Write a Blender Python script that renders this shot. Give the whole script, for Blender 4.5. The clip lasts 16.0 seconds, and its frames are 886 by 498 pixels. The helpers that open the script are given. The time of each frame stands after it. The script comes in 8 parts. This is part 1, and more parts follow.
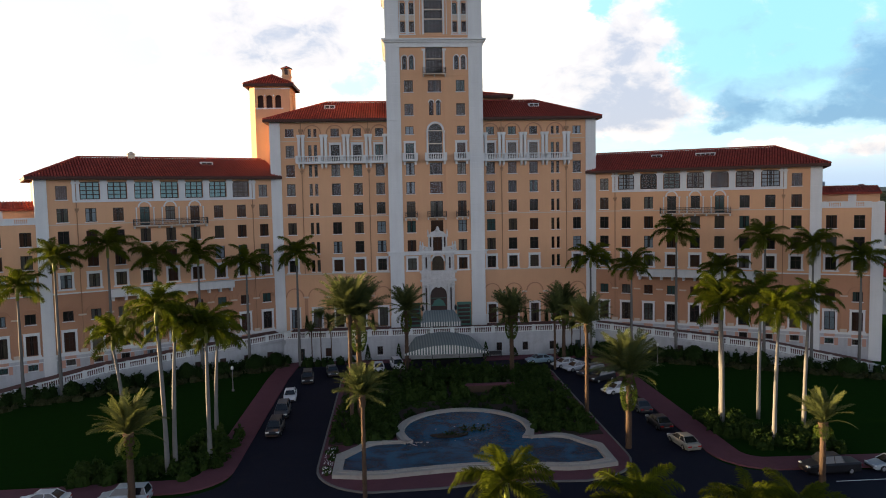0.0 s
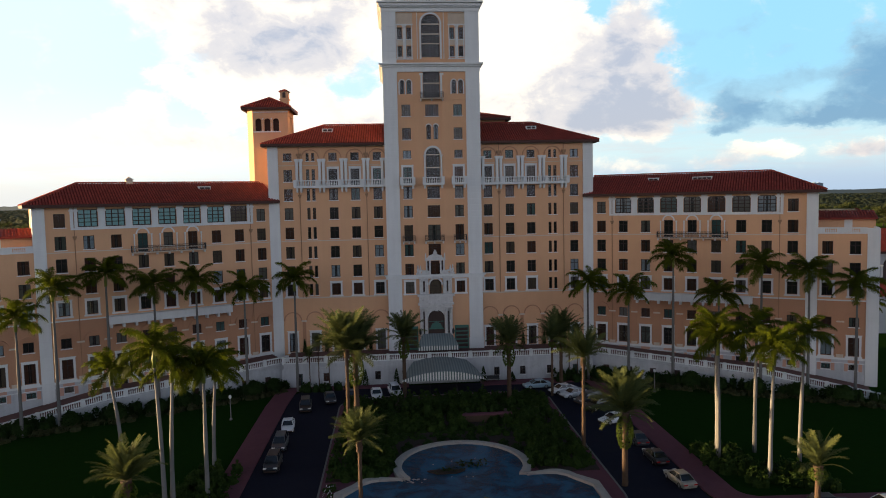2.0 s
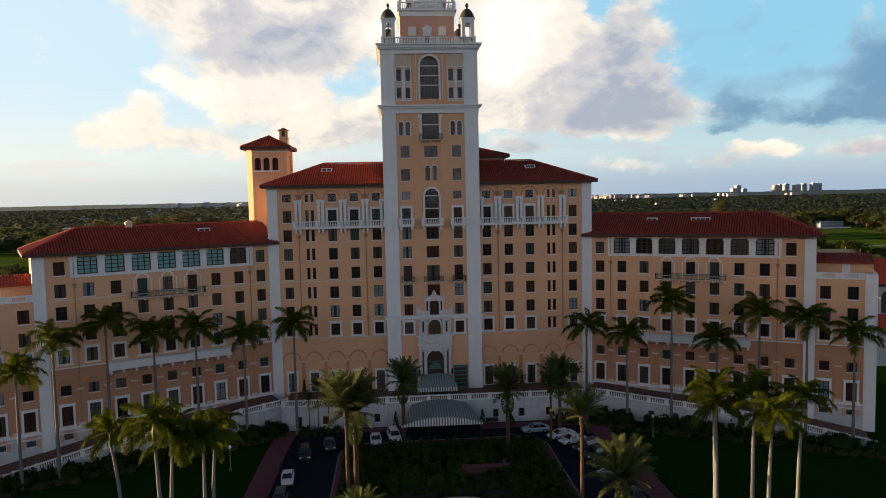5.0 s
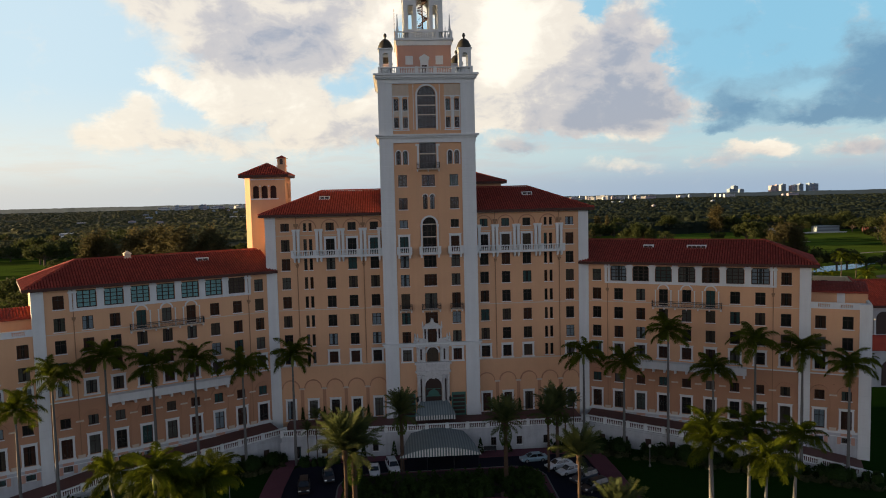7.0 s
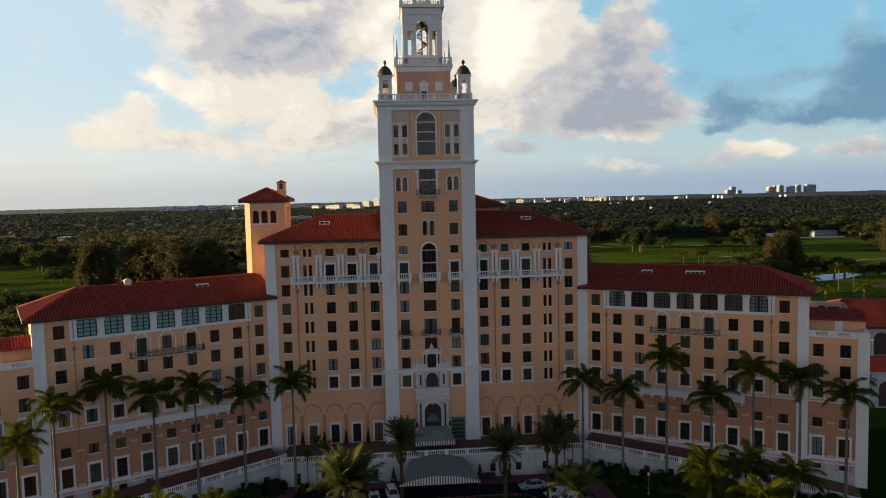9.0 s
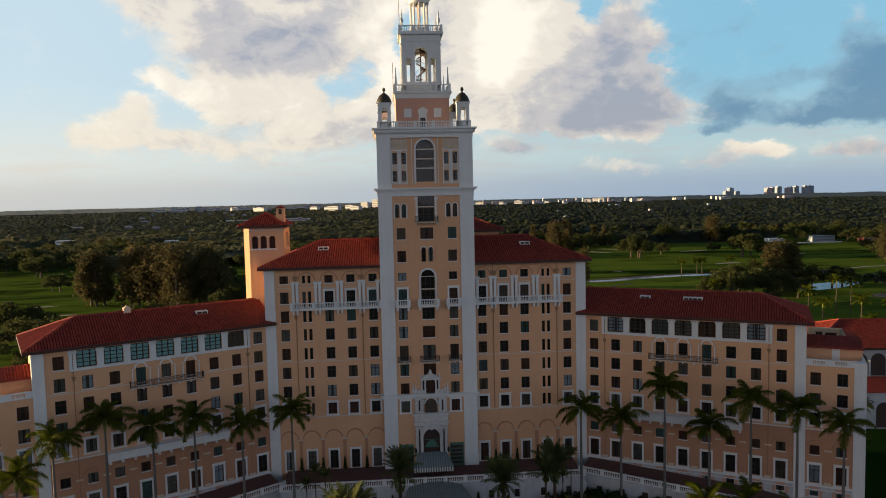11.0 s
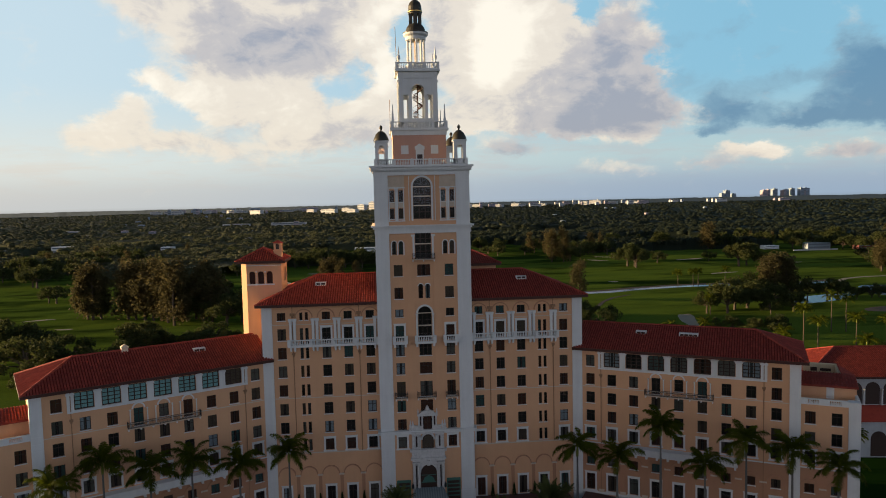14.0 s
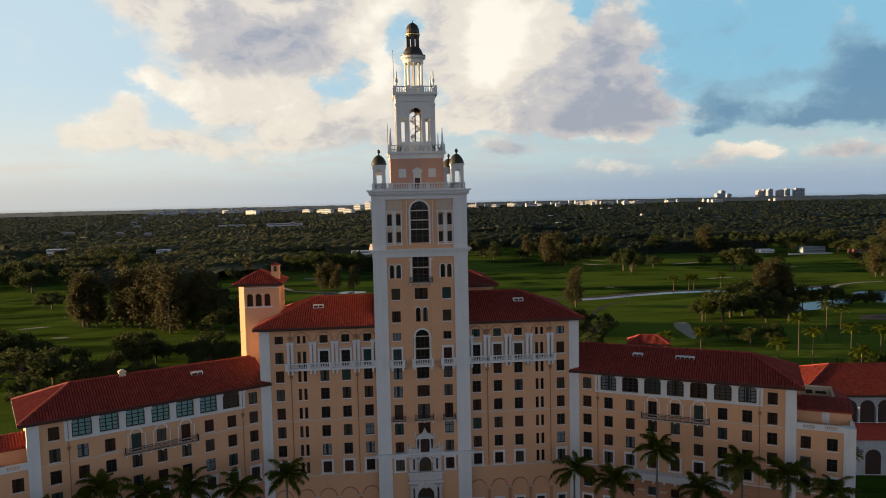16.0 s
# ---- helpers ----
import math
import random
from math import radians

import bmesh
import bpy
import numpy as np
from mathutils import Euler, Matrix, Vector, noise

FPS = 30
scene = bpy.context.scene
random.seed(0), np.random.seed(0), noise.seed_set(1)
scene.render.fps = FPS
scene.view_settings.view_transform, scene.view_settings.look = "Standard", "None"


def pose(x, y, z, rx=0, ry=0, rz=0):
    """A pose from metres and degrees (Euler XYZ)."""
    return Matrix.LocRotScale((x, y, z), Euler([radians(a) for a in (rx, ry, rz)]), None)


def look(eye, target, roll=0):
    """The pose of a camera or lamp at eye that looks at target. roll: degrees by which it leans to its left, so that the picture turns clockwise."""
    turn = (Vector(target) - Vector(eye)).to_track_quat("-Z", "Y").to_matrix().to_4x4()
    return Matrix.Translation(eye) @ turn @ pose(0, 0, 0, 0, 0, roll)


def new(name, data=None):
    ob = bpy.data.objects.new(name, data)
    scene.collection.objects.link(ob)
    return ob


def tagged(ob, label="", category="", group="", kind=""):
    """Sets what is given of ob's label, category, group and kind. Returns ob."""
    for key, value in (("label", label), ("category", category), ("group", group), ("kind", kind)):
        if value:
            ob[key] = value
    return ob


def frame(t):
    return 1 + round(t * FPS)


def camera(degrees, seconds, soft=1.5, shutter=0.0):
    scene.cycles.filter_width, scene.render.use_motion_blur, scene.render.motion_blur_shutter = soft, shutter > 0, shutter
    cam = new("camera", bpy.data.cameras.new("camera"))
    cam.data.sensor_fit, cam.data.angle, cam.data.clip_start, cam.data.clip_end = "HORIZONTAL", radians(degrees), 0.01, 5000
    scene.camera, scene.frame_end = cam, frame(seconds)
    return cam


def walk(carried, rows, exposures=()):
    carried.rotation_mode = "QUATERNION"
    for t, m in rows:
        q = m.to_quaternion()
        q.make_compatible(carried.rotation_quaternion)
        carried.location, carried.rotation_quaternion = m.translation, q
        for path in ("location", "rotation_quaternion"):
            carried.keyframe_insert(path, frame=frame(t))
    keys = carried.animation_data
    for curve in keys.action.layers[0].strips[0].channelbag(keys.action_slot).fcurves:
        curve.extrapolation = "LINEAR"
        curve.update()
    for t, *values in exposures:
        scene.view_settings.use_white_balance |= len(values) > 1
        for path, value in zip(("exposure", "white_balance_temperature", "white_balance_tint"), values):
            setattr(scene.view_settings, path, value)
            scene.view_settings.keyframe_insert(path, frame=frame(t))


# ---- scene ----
cam = camera(64.43, 16.0, 1.0)
PATH = [
    (0.0, -7.623, -129.540, 27.950, 85.813, 1.117, -3.902),
    (0.5, -7.548, -129.545, 28.879, 85.837, 1.117, -3.911),
    (1.0, -7.460, -129.581, 29.853, 85.868, 1.145, -3.924),
    (1.5, -7.404, -129.573, 30.942, 85.896, 1.172, -3.983),
    (2.0, -7.321, -129.541, 32.091, 85.898, 1.170, -4.001),
    (2.5, -7.216, -129.470, 33.274, 85.908, 1.177, -3.995),
    (3.0, -7.152, -129.359, 34.508, 85.877, 1.185, -3.998),
    (3.5, -7.109, -129.272, 35.781, 85.858, 1.206, -4.010),
    (4.0, -7.117, -129.219, 37.064, 85.845, 1.199, -4.031),
    (6.5, -7.146, -129.482, 43.618, 85.809, 1.277, -4.225),
    (7.0, -7.091, -129.553, 44.835, 85.864, 1.342, -4.302),
    (7.5, -7.074, -129.608, 46.040, 85.857, 1.376, -4.337),
    (8.0, -7.096, -129.578, 47.227, 85.839, 1.380, -4.366),
    (8.5, -7.156, -129.575, 48.414, 85.837, 1.344, -4.410),
    (9.0, -7.234, -129.608, 49.594, 85.876, 1.308, -4.450),
    (11.5, -7.164, -129.618, 55.583, 85.893, 1.296, -4.624),
    (12.0, -7.141, -129.626, 56.667, 85.907, 1.298, -4.682),
    (12.5, -7.115, -129.651, 57.750, 85.950, 1.296, -4.733),
    (13.0, -7.073, -129.664, 58.819, 85.962, 1.303, -4.771),
    (13.5, -7.073, -129.692, 59.899, 85.968, 1.307, -4.813),
    (14.0, -7.086, -129.667, 61.007, 85.991, 1.298, -4.847),
    (14.5, -7.110, -129.663, 62.136, 85.954, 1.282, -4.922),
    (15.0, -7.159, -129.663, 63.267, 85.931, 1.290, -5.008),
    (15.5, -7.214, -129.654, 64.401, 85.942, 1.244, -5.071),
    (16.0, -7.263, -129.659, 65.517, 85.930, 1.245, -5.166),
]
walk(cam, [(t, pose(x, y, z, rx, ry, rz)) for t, x, y, z, rx, ry, rz in PATH],
     [(0.0, 0.66), (2.0, 0.40), (4.0, 0.17), (7.0, -0.04), (9.0, -0.11), (12.5, -0.15), (16.0, -0.17)])

# ---- sky, sun ----
SUN_AZ, SUN_EL = -77.0, 3.8        # degrees clockwise from +y, degrees up


class Nodes:
    """Small helper to write node trees as formulas."""

    def __init__(self, tree):
        self.t = tree

    def node(self, kind, **inputs):
        n = self.t.nodes.new(kind)
        for key, value in inputs.items():
            n.inputs[key.replace("_", " ")].default_value = value
        return n

    def put(self, socket, value):
        if isinstance(value, bpy.types.NodeSocket):
            self.t.links.new(value, socket)
        else:
            socket.default_value = value

    def math(self, op, a, b=0.0, c=0.0, clamp=False):
        n = self.t.nodes.new("ShaderNodeMath")
        n.operation, n.use_clamp = op, clamp
        for s, v in zip(n.inputs, (a, b, c)):
            self.put(s, v)
        return n.outputs[0]

    def ramp(self, x, lo, hi, a=0.0, b=1.0, kind="SMOOTHSTEP"):
        n = self.t.nodes.new("ShaderNodeMapRange")
        n.interpolation_type = kind
        for s, v in zip(n.inputs, (x, lo, hi, a, b)):
            self.put(s, v)
        return n.outputs[0]

    def mix(self, fac, a, b, blend="MIX"):
        n = self.t.nodes.new("ShaderNodeMix")
        n.data_type, n.blend_type, n.clamp_factor = "RGBA", blend, True
        self.put(n.inputs[0], fac)
        for s, v in ((n.inputs[6], a), (n.inputs[7], b)):
            self.put(s, (*v, 1.0) if isinstance(v, tuple) and len(v) == 3 else v)
        return n.outputs[2]

    def noise(self, vec, scale, detail=4.0, rough=0.55, distort=0.0):
        n = self.t.nodes.new("ShaderNodeTexNoise")
        n.inputs["Scale"].default_value, n.inputs["Detail"].default_value = scale, detail
        n.inputs["Roughness"].default_value, n.inputs["Distortion"].default_value = rough, distort
        if vec is not None:
            self.t.links.new(vec, n.inputs["Vector"])
        return n.outputs["Fac"]

    def comb(self, x, y, z):
        n = self.t.nodes.new("ShaderNodeCombineXYZ")
        for s, v in zip(n.inputs, (x, y, z)):
            self.put(s, v)
        return n.outputs[0]


def make_world():
    world = bpy.data.worlds.new("evening_sky")
    scene.world = world
    world.use_nodes = True
    t = world.node_tree
    t.nodes.clear()
    k = Nodes(t)
    out, bg = t.nodes.new("ShaderNodeOutputWorld"), t.nodes.new("ShaderNodeBackground")
    t.links.new(bg.outputs[0], out.inputs[0])
    sky = t.nodes.new("ShaderNodeTexSky")
    sky.sky_type, sky.sun_disc = "NISHITA", False
    sky.sun_elevation, sky.sun_rotation = radians(SUN_EL), radians(SUN_AZ)
    co = t.nodes.new("ShaderNodeTexCoord")
    sep = t.nodes.new("ShaderNodeSeparateXYZ")
    t.links.new(co.outputs["Generated"], sep.inputs[0])
    x, y, z = sep.outputs
    az = k.math("MULTIPLY", k.math("ARCTAN2", x, y), 57.2958)
    el = k.math("MULTIPLY", k.math("ARCSINE", z), 57.2958)
    at = k.comb(az, el, 0.0)

    def vec(op, a, b):
        n = t.nodes.new("ShaderNodeVectorMath")
        n.operation = op
        k.put(n.inputs[0], a), k.put(n.inputs[1], b)
        return n.outputs["Value" if op == "LENGTH" else "Vector"]

    def billow(scale, detail, rough, amount, seed):
        """Shifts places about, so that round heaps get ragged, billowing edges."""
        n = t.nodes.new("ShaderNodeTexNoise")
        n.inputs["Scale"].default_value, n.inputs["Detail"].default_value, n.inputs["Roughness"].default_value = scale, detail, rough
        t.links.new(vec("MULTIPLY", vec("ADD", at, (seed, 0.0, 0.0)), (1.0, 1.5, 1.0)), n.inputs["Vector"])
        return vec("MULTIPLY", vec("SUBTRACT", n.outputs["Color"], (0.5, 0.5, 0.5)), amount)

    warped = vec("ADD", at, vec("ADD", billow(0.11, 3.0, 0.5, (5.0, 3.0, 0.0), 31.0), billow(0.42, 8.0, 0.66, (3.8, 2.6, 0.0), 7.0)))
    fine = k.noise(vec("MULTIPLY", at, (1.0, 1.6, 1.0)), 0.34, 8.0, 0.62, 0.4)

    stirred = vec("ADD", at, billow(0.16, 5.0, 0.55, (4.0, 2.6, 0.0), 53.0))

    def puff(a, e, ra, re, amount, place=None):
        d = vec("LENGTH", vec("MULTIPLY", vec("SUBTRACT", place or warped, (a, e, 0.0)), (1.0 / ra, 1.0 / re, 0.0)), (0.0, 0.0, 0.0))
        return k.ramp(d, 0.15 if place is None else 0.0, 1.35 if place is None else 1.6, amount, 0.0)

    def total(items):
        s = items[0]
        for i in items[1:]:
            s = k.math("ADD", s, i)
        return s

    heaps = k.math("ADD", total([puff(*p) for p in HEAPS_WEST + HEAPS_EAST]), k.math("MULTIPLY", k.math("SUBTRACT", fine, 0.5), 1.1))
    slate = k.math("ADD", total([puff(*p) for p in SLATE_BANKS]), k.math("MULTIPLY", k.math("SUBTRACT", fine, 0.5), 0.9))
    side = k.ramp(az, -26.0, 30.0, 1.0, 0.0)
    base = k.mix(side, (0.28, 0.60, 0.82), (0.64, 0.82, 0.94))
    base = k.mix(k.ramp(el, 2.5, 9.5, 1.0, 0.0), base, k.mix(side, (0.52, 0.70, 0.76), (0.78, 0.86, 0.87)))
    # faint veils low over the horizon
    veil = k.noise(vec("MULTIPLY", at, (0.22, 1.5, 1.0)), 0.8, 6.0, 0.6, 0.3)
    low = k.mix(side, (0.37, 0.50, 0.66), (0.64, 0.69, 0.71))
    base = k.mix(k.math("MULTIPLY", k.ramp(veil, 0.42, 0.68, 0.0, 0.65), k.ramp(el, 3.0, 6.5, 1.0, 0.0)), base, k.mix(side, (0.55, 0.60, 0.66), (0.80, 0.76, 0.72)))
    base = k.mix(k.ramp(el, 0.3, 3.6, 0.92, 0.0), base, low)
    # slate banks in shade, then the heaps: thin rims glow, thick hearts are grey
    deep = k.mix(k.ramp(slate, 0.50, 1.20), (0.26, 0.46, 0.62), (0.125, 0.285, 0.475))
    base = k.mix(k.ramp(slate, 0.16, 0.80, 0.0, 0.92), base, deep)
    shift = vec("ADD", vec("MULTIPLY", at, (1.0, 1.6, 1.0)), (-0.9, 0.9, 0.0))
    relief = k.math("MULTIPLY", k.math("SUBTRACT", fine, k.noise(shift, 0.34, 8.0, 0.62, 0.4)), 1.1)
    tone = total([puff(*p, stirred) for p in LIT_PARTS])
    tone = k.math("SUBTRACT", tone, total([puff(*p, stirred) for p in SHADED_PARTS]))
    tone = k.math("ADD", k.math("ADD", tone, relief), k.ramp(heaps, 0.3, 1.6, 0.62, 0.44))
    cloud = k.mix(k.ramp(tone, -0.10, 0.30), (0.40, 0.43, 0.53), (0.64, 0.61, 0.63))
    cloud = k.mix(k.ramp(tone, 0.28, 0.70), cloud, (0.97, 0.88, 0.77))
    cloud = k.mix(k.ramp(tone, 0.70, 1.30), cloud, (1.22, 1.13, 0.98))
    col = k.mix(k.ramp(heaps, 0.06, 0.72, 0.0, 0.97), base, cloud)
    col = k.mix(k.ramp(el, 0.2, 2.2, 0.75, 0.0), col, low)
    # away from the sunset the evening sky is a dimmer, bluer dome
    away = k.ramp(y, 0.35, -0.45)
    col = k.mix(away, col, (0.80, 0.85, 1.04))
    # the sunset glow round the western horizon
    west = k.math("MULTIPLY", k.ramp(k.math("ABSOLUTE", k.math("ADD", az, 92.0)), 8.0, 62.0, 1.0, 0.0), k.ramp(el, 4.0, 24.0, 1.0, 0.0))
    col = k.mix(west, col, (1.75, 1.26, 0.82))
    col = k.mix(k.ramp(el, 17.0, 29.0, 0.0, 0.97), col, (0.026, 0.052, 0.108))
    mixed = k.mix(k.ramp(el, -1.0, 0.0), (0.10, 0.11, 0.10), col)
    part_sky = t.nodes.new("ShaderNodeMix")
    part_sky.data_type, part_sky.blend_type = "RGBA", "ADD"
    part_sky.inputs[0].default_value = SKY_NISHITA
    t.links.new(mixed, part_sky.inputs[6])
    t.links.new(sky.outputs[0], part_sky.inputs[7])
    t.links.new(part_sky.outputs[2], bg.inputs[0])
    bg.inputs[1].default_value = SKY_POWER


# azimuth, elevation, half widths, amount: the heaps of cloud over the horizon
HEAPS_WEST = [(-10.1, 13.6, 8.2, 4.3, 1.0), (-4.6, 13.0, 4.9, 3.7, 0.9), (1.6, 8.2, 3.2, 1.8, 0.6), (-11.3, 16.0, 10.3, 2.7, 1), (-17.2, 9.7, 2.0, 1.2, 0.8), (-14.9, 8.4, 2.5, 1.3, 0.8), (-12.1, 7.3, 2.6, 1.4, 0.8), (-9.9, 9.1, 4.7, 2.9, 0.9), (-7.4, 6.8, 2.6, 2.6, 0.8), (-4.8, 6.0, 4.2, 2.1, 0.8), (-1.2, 7.0, 2.8, 1.8, 0.8), (1.0, 5.4, 3.9, 2.0, 0.7), (-1.9, 13.4, 3.4, 1.7, 0.8), (0.3, 10.9, 1.6, 2.3, 0.9), (1.7, 15.1, 3.1, 1.3, 0.8), (-20.8, 5.1, 3.0, 1.4, 0.8), (-19.0, 6.6, 1.9, 1.7, 0.8), (-17.2, 5.0, 3.0, 1.3, 0.6), (-12.2, 4.6, 5.6, 1.4, 0.6)]
HEAPS_EAST = [(9.1, 12.8, 5.1, 4.7, 1), (12.7, 13.5, 4.4, 3.4, 1), (10.6, 8.5, 6.0, 3.7, 1), (15.5, 9.6, 5.4, 4.0, 1), (19.4, 12.3, 3.0, 3.8, 0.9), (17.7, 8.2, 4.9, 3.6, 1), (20.7, 6.3, 3.9, 1.9, 0.9), (7.4, 6.2, 4.1, 1.7, 0.9), (14.2, 6.0, 6.5, 1.4, 0.9), (16.7, 14.5, 1.0, 1.8, -0.5), (5.6, 14.6, 2.7, 2.2, 0.9), (4.4, 11.4, 2.4, 2.6, 0.7), (29.2, 3.1, 2.2, 1.0, 0.85), (27.0, 3.2, 1.6, 0.7, 0.5), (35.0, 2.8, 2.7, 0.9, 0.6), (19.4, 2.2, 3.0, 0.8, 0.4), (25.6, 2.2, 3.5, 0.6, 0.35), (10.8, 3.8, 3.4, 0.8, 0.5)]
SLATE_BANKS = [(34.9, 8.8, 2.8, 2.6, 1), (34.2, 5.8, 3.8, 1.6, 1), (36.9, 7.1, 2.2, 3.3, 0.9), (30.2, 8.1, 3.4, 1.0, 0.6), (26.3, 6.6, 2.4, 2.0, 0.9), (29.1, 6.1, 2.4, 1.2, 0.75), (25.8, 4.9, 2.2, 0.6, 0.6), (24.2, 11.9, 3.7, 1.0, 0.42), (27.2, 12.6, 1.6, 0.9, 0.4), (32.1, 5.4, 2.5, 0.6, 0.55), (23.0, 8.7, 3.2, 1.1, 0.45), (29.1, 10.2, 1.7, 0.9, 0.3)]
LIT_PARTS = [(9.3, 12.4, 3.1, 3.7, 0.95), (8.4, 10.3, 1.6, 1.5, 0.6), (12.2, 13.1, 3.7, 2.3, 0.45), (0.3, 10.9, 1.6, 2.5, 0.7), (-1.9, 13.4, 2.9, 1.4, 0.4), (1.7, 14.9, 2.5, 1.1, 0.5), (-8.4, 14.7, 2.8, 1.1, 0.4), (-14.5, 8.4, 5.2, 1.9, 0.5), (-17.5, 9.9, 1.8, 1.1, 0.25), (-7.4, 7.4, 2.1, 2.4, 0.4), (-1.2, 7.4, 2.9, 1.5, 0.3), (-20.4, 5.7, 3.2, 1.8, 0.28), (8.3, 5.8, 5.0, 1.4, 0.3), (29.2, 3.3, 2.1, 0.9, 0.3), (-16.2, 13.3, 1.8, 2.5, 0.2)]
SHADED_PARTS = [(-6.3, 12.7, 5.5, 2.7, 0.30), (-11.5, 11.6, 5.5, 2.2, 0.20), (-2.2, 5.0, 5.0, 1.4, 0.2), (17.9, 9.5, 5.1, 3.3, 0.30), (20.5, 6.7, 4.9, 2.1, 0.46), (15.0, 5.6, 7.3, 1.2, 0.42), (18.8, 12.7, 3.4, 2.6, 0.22), (35.0, 2.7, 3.0, 1.0, 0.5), (10.8, 3.8, 3.8, 1.0, 0.55), (25.6, 2.2, 4.3, 0.9, 0.3)]
SKY_NISHITA, SKY_POWER = 0.03, 0.92
make_world()

sun = new("sun", bpy.data.lights.new("sun", "SUN"))
sun.data.energy, sun.data.angle, sun.data.color = 14.0, radians(0.6), (1.0, 0.70, 0.38)
ca, ce = radians(SUN_AZ), radians(SUN_EL)
sun.matrix_world = look((math.sin(ca) * math.cos(ce) * 300, math.cos(ca) * math.cos(ce) * 300, math.sin(ce) * 300), (0, 0, 0))


# ---- materials ----
def material(name, color, rough=0.8, var=0.12, scale=0.8, fine=6.0, bump=0.0, bump_scale=8.0, metal=0.0, rand=0.0, dirt=None, streak=0.0, spec=0.4, island=0.0):
    """Procedural surface: a base colour with wide stains, fine grain, vertical streaks, per-object or per-piece variation and relief."""
    m = bpy.data.materials.new(name)
    m.use_nodes = True
    t = m.node_tree
    k = Nodes(t)
    b = t.nodes["Principled BSDF"]
    geo = t.nodes.new("ShaderNodeNewGeometry")
    pos = geo.outputs["Position"]
    wide, grain = k.noise(pos, scale, 5.0, 0.6), k.noise(pos, fine, 4.0, 0.6)
    val = k.math("ADD", k.math("MULTIPLY", k.math("SUBTRACT", wide, 0.5), 2.4 * var), k.math("MULTIPLY", k.math("SUBTRACT", grain, 0.5), 1.2 * var))
    if streak:
        sp = t.nodes.new("ShaderNodeSeparateXYZ")
        t.links.new(pos, sp.inputs[0])
        sv = k.comb(k.math("MULTIPLY", sp.outputs[0], 1.6), k.math("MULTIPLY", sp.outputs[1], 1.6), k.math("MULTIPLY", sp.outputs[2], 0.12))
        val = k.math("ADD", val, k.math("MULTIPLY", k.math("SUBTRACT", k.noise(sv, 1.0, 4.0, 0.6), 0.5), 2.0 * streak))
    if rand:
        oi = t.nodes.new("ShaderNodeObjectInfo")
        val = k.math("ADD", val, k.math("MULTIPLY", k.math("SUBTRACT", oi.outputs["Random"], 0.5), rand))
    if island:
        val = k.math("ADD", val, k.math("MULTIPLY", k.math("SUBTRACT", geo.outputs["Random Per Island"], 0.5), island))
    hsv = t.nodes.new("ShaderNodeHueSaturation")
    hsv.inputs["Color"].default_value = (*color, 1.0)
    t.links.new(k.math("ADD", val, 1.0), hsv.inputs["Value"])
    col = hsv.outputs[0]
    if dirt:
        col = k.mix(k.ramp(k.noise(pos, scale * 2.3, 6.0, 0.65), 0.52, 0.75, 0.0, 0.6), col, dirt)
    t.links.new(col, b.inputs["Base Color"])
    b.inputs["Roughness"].default_value, b.inputs["Metallic"].default_value = rough, metal
    b.inputs["Specular IOR Level"].default_value = spec
    if bump:
        bn = t.nodes.new("ShaderNodeBump")
        bn.inputs["Strength"].default_value, bn.inputs["Distance"].default_value = bump, 0.05
        t.links.new(k.noise(pos, bump_scale, 5.0, 0.6), bn.inputs["Height"])
        t.links.new(bn.outputs[0], b.inputs["Normal"])
    return m


def leaf_material(name, color, color2, rand=0.5, thin=0.35, patch=0.35):
    """Leaves: diffuse and translucent, with a spread of greens from piece to piece."""
    m = bpy.data.materials.new(name)
    m.use_nodes = True
    t = m.node_tree
    k = Nodes(t)
    b, out = t.nodes["Principled BSDF"], t.nodes["Material Output"]
    geo, oi = t.nodes.new("ShaderNodeNewGeometry"), t.nodes.new("ShaderNodeObjectInfo")
    f = k.math("ADD", k.math("MULTIPLY", geo.outputs["Random Per Island"], rand), k.math("MULTIPLY", oi.outputs["Random"], 1.0 - rand))
    f = k.math("ADD", k.math("MULTIPLY", f, 0.7), k.math("MULTIPLY", k.noise(geo.outputs["Position"], patch, 3.0), 0.45), clamp=True)
    col = k.mix(f, color, color2)
    t.links.new(col, b.inputs["Base Color"])
    b.inputs["Roughness"].default_value, b.inputs["Specular IOR Level"].default_value = 0.65, 0.06
    tr = t.nodes.new("ShaderNodeBsdfTranslucent")
    t.links.new(col, tr.inputs[0])
    mx = t.nodes.new("ShaderNodeMixShader")
    mx.inputs[0].default_value = thin
    t.links.new(b.outputs[0], mx.inputs[1]), t.links.new(tr.outputs[0], mx.inputs[2])
    t.links.new(mx.outputs[0], out.inputs[0])
    return m


def glass_material():
    m = bpy.data.materials.new("window_glass")
    m.use_nodes = True
    t = m.node_tree
    t.nodes.clear()
    out, mx = t.nodes.new("ShaderNodeOutputMaterial"), t.nodes.new("ShaderNodeMixShader")
    tr, gl, fr = t.nodes.new("ShaderNodeBsdfTransparent"), t.nodes.new("ShaderNodeBsdfGlossy"), t.nodes.new("ShaderNodeFresnel")
    tr.inputs[0].default_value, gl.inputs["Roughness"].default_value, fr.inputs[0].default_value = (0.80, 0.86, 0.86, 1), 0.03, 1.52
    t.links.new(fr.outputs[0], mx.inputs[0]), t.links.new(tr.outputs[0], mx.inputs[1]), t.links.new(gl.outputs[0], mx.inputs[2])
    t.links.new(mx.outputs[0], out.inputs[0])
    return m


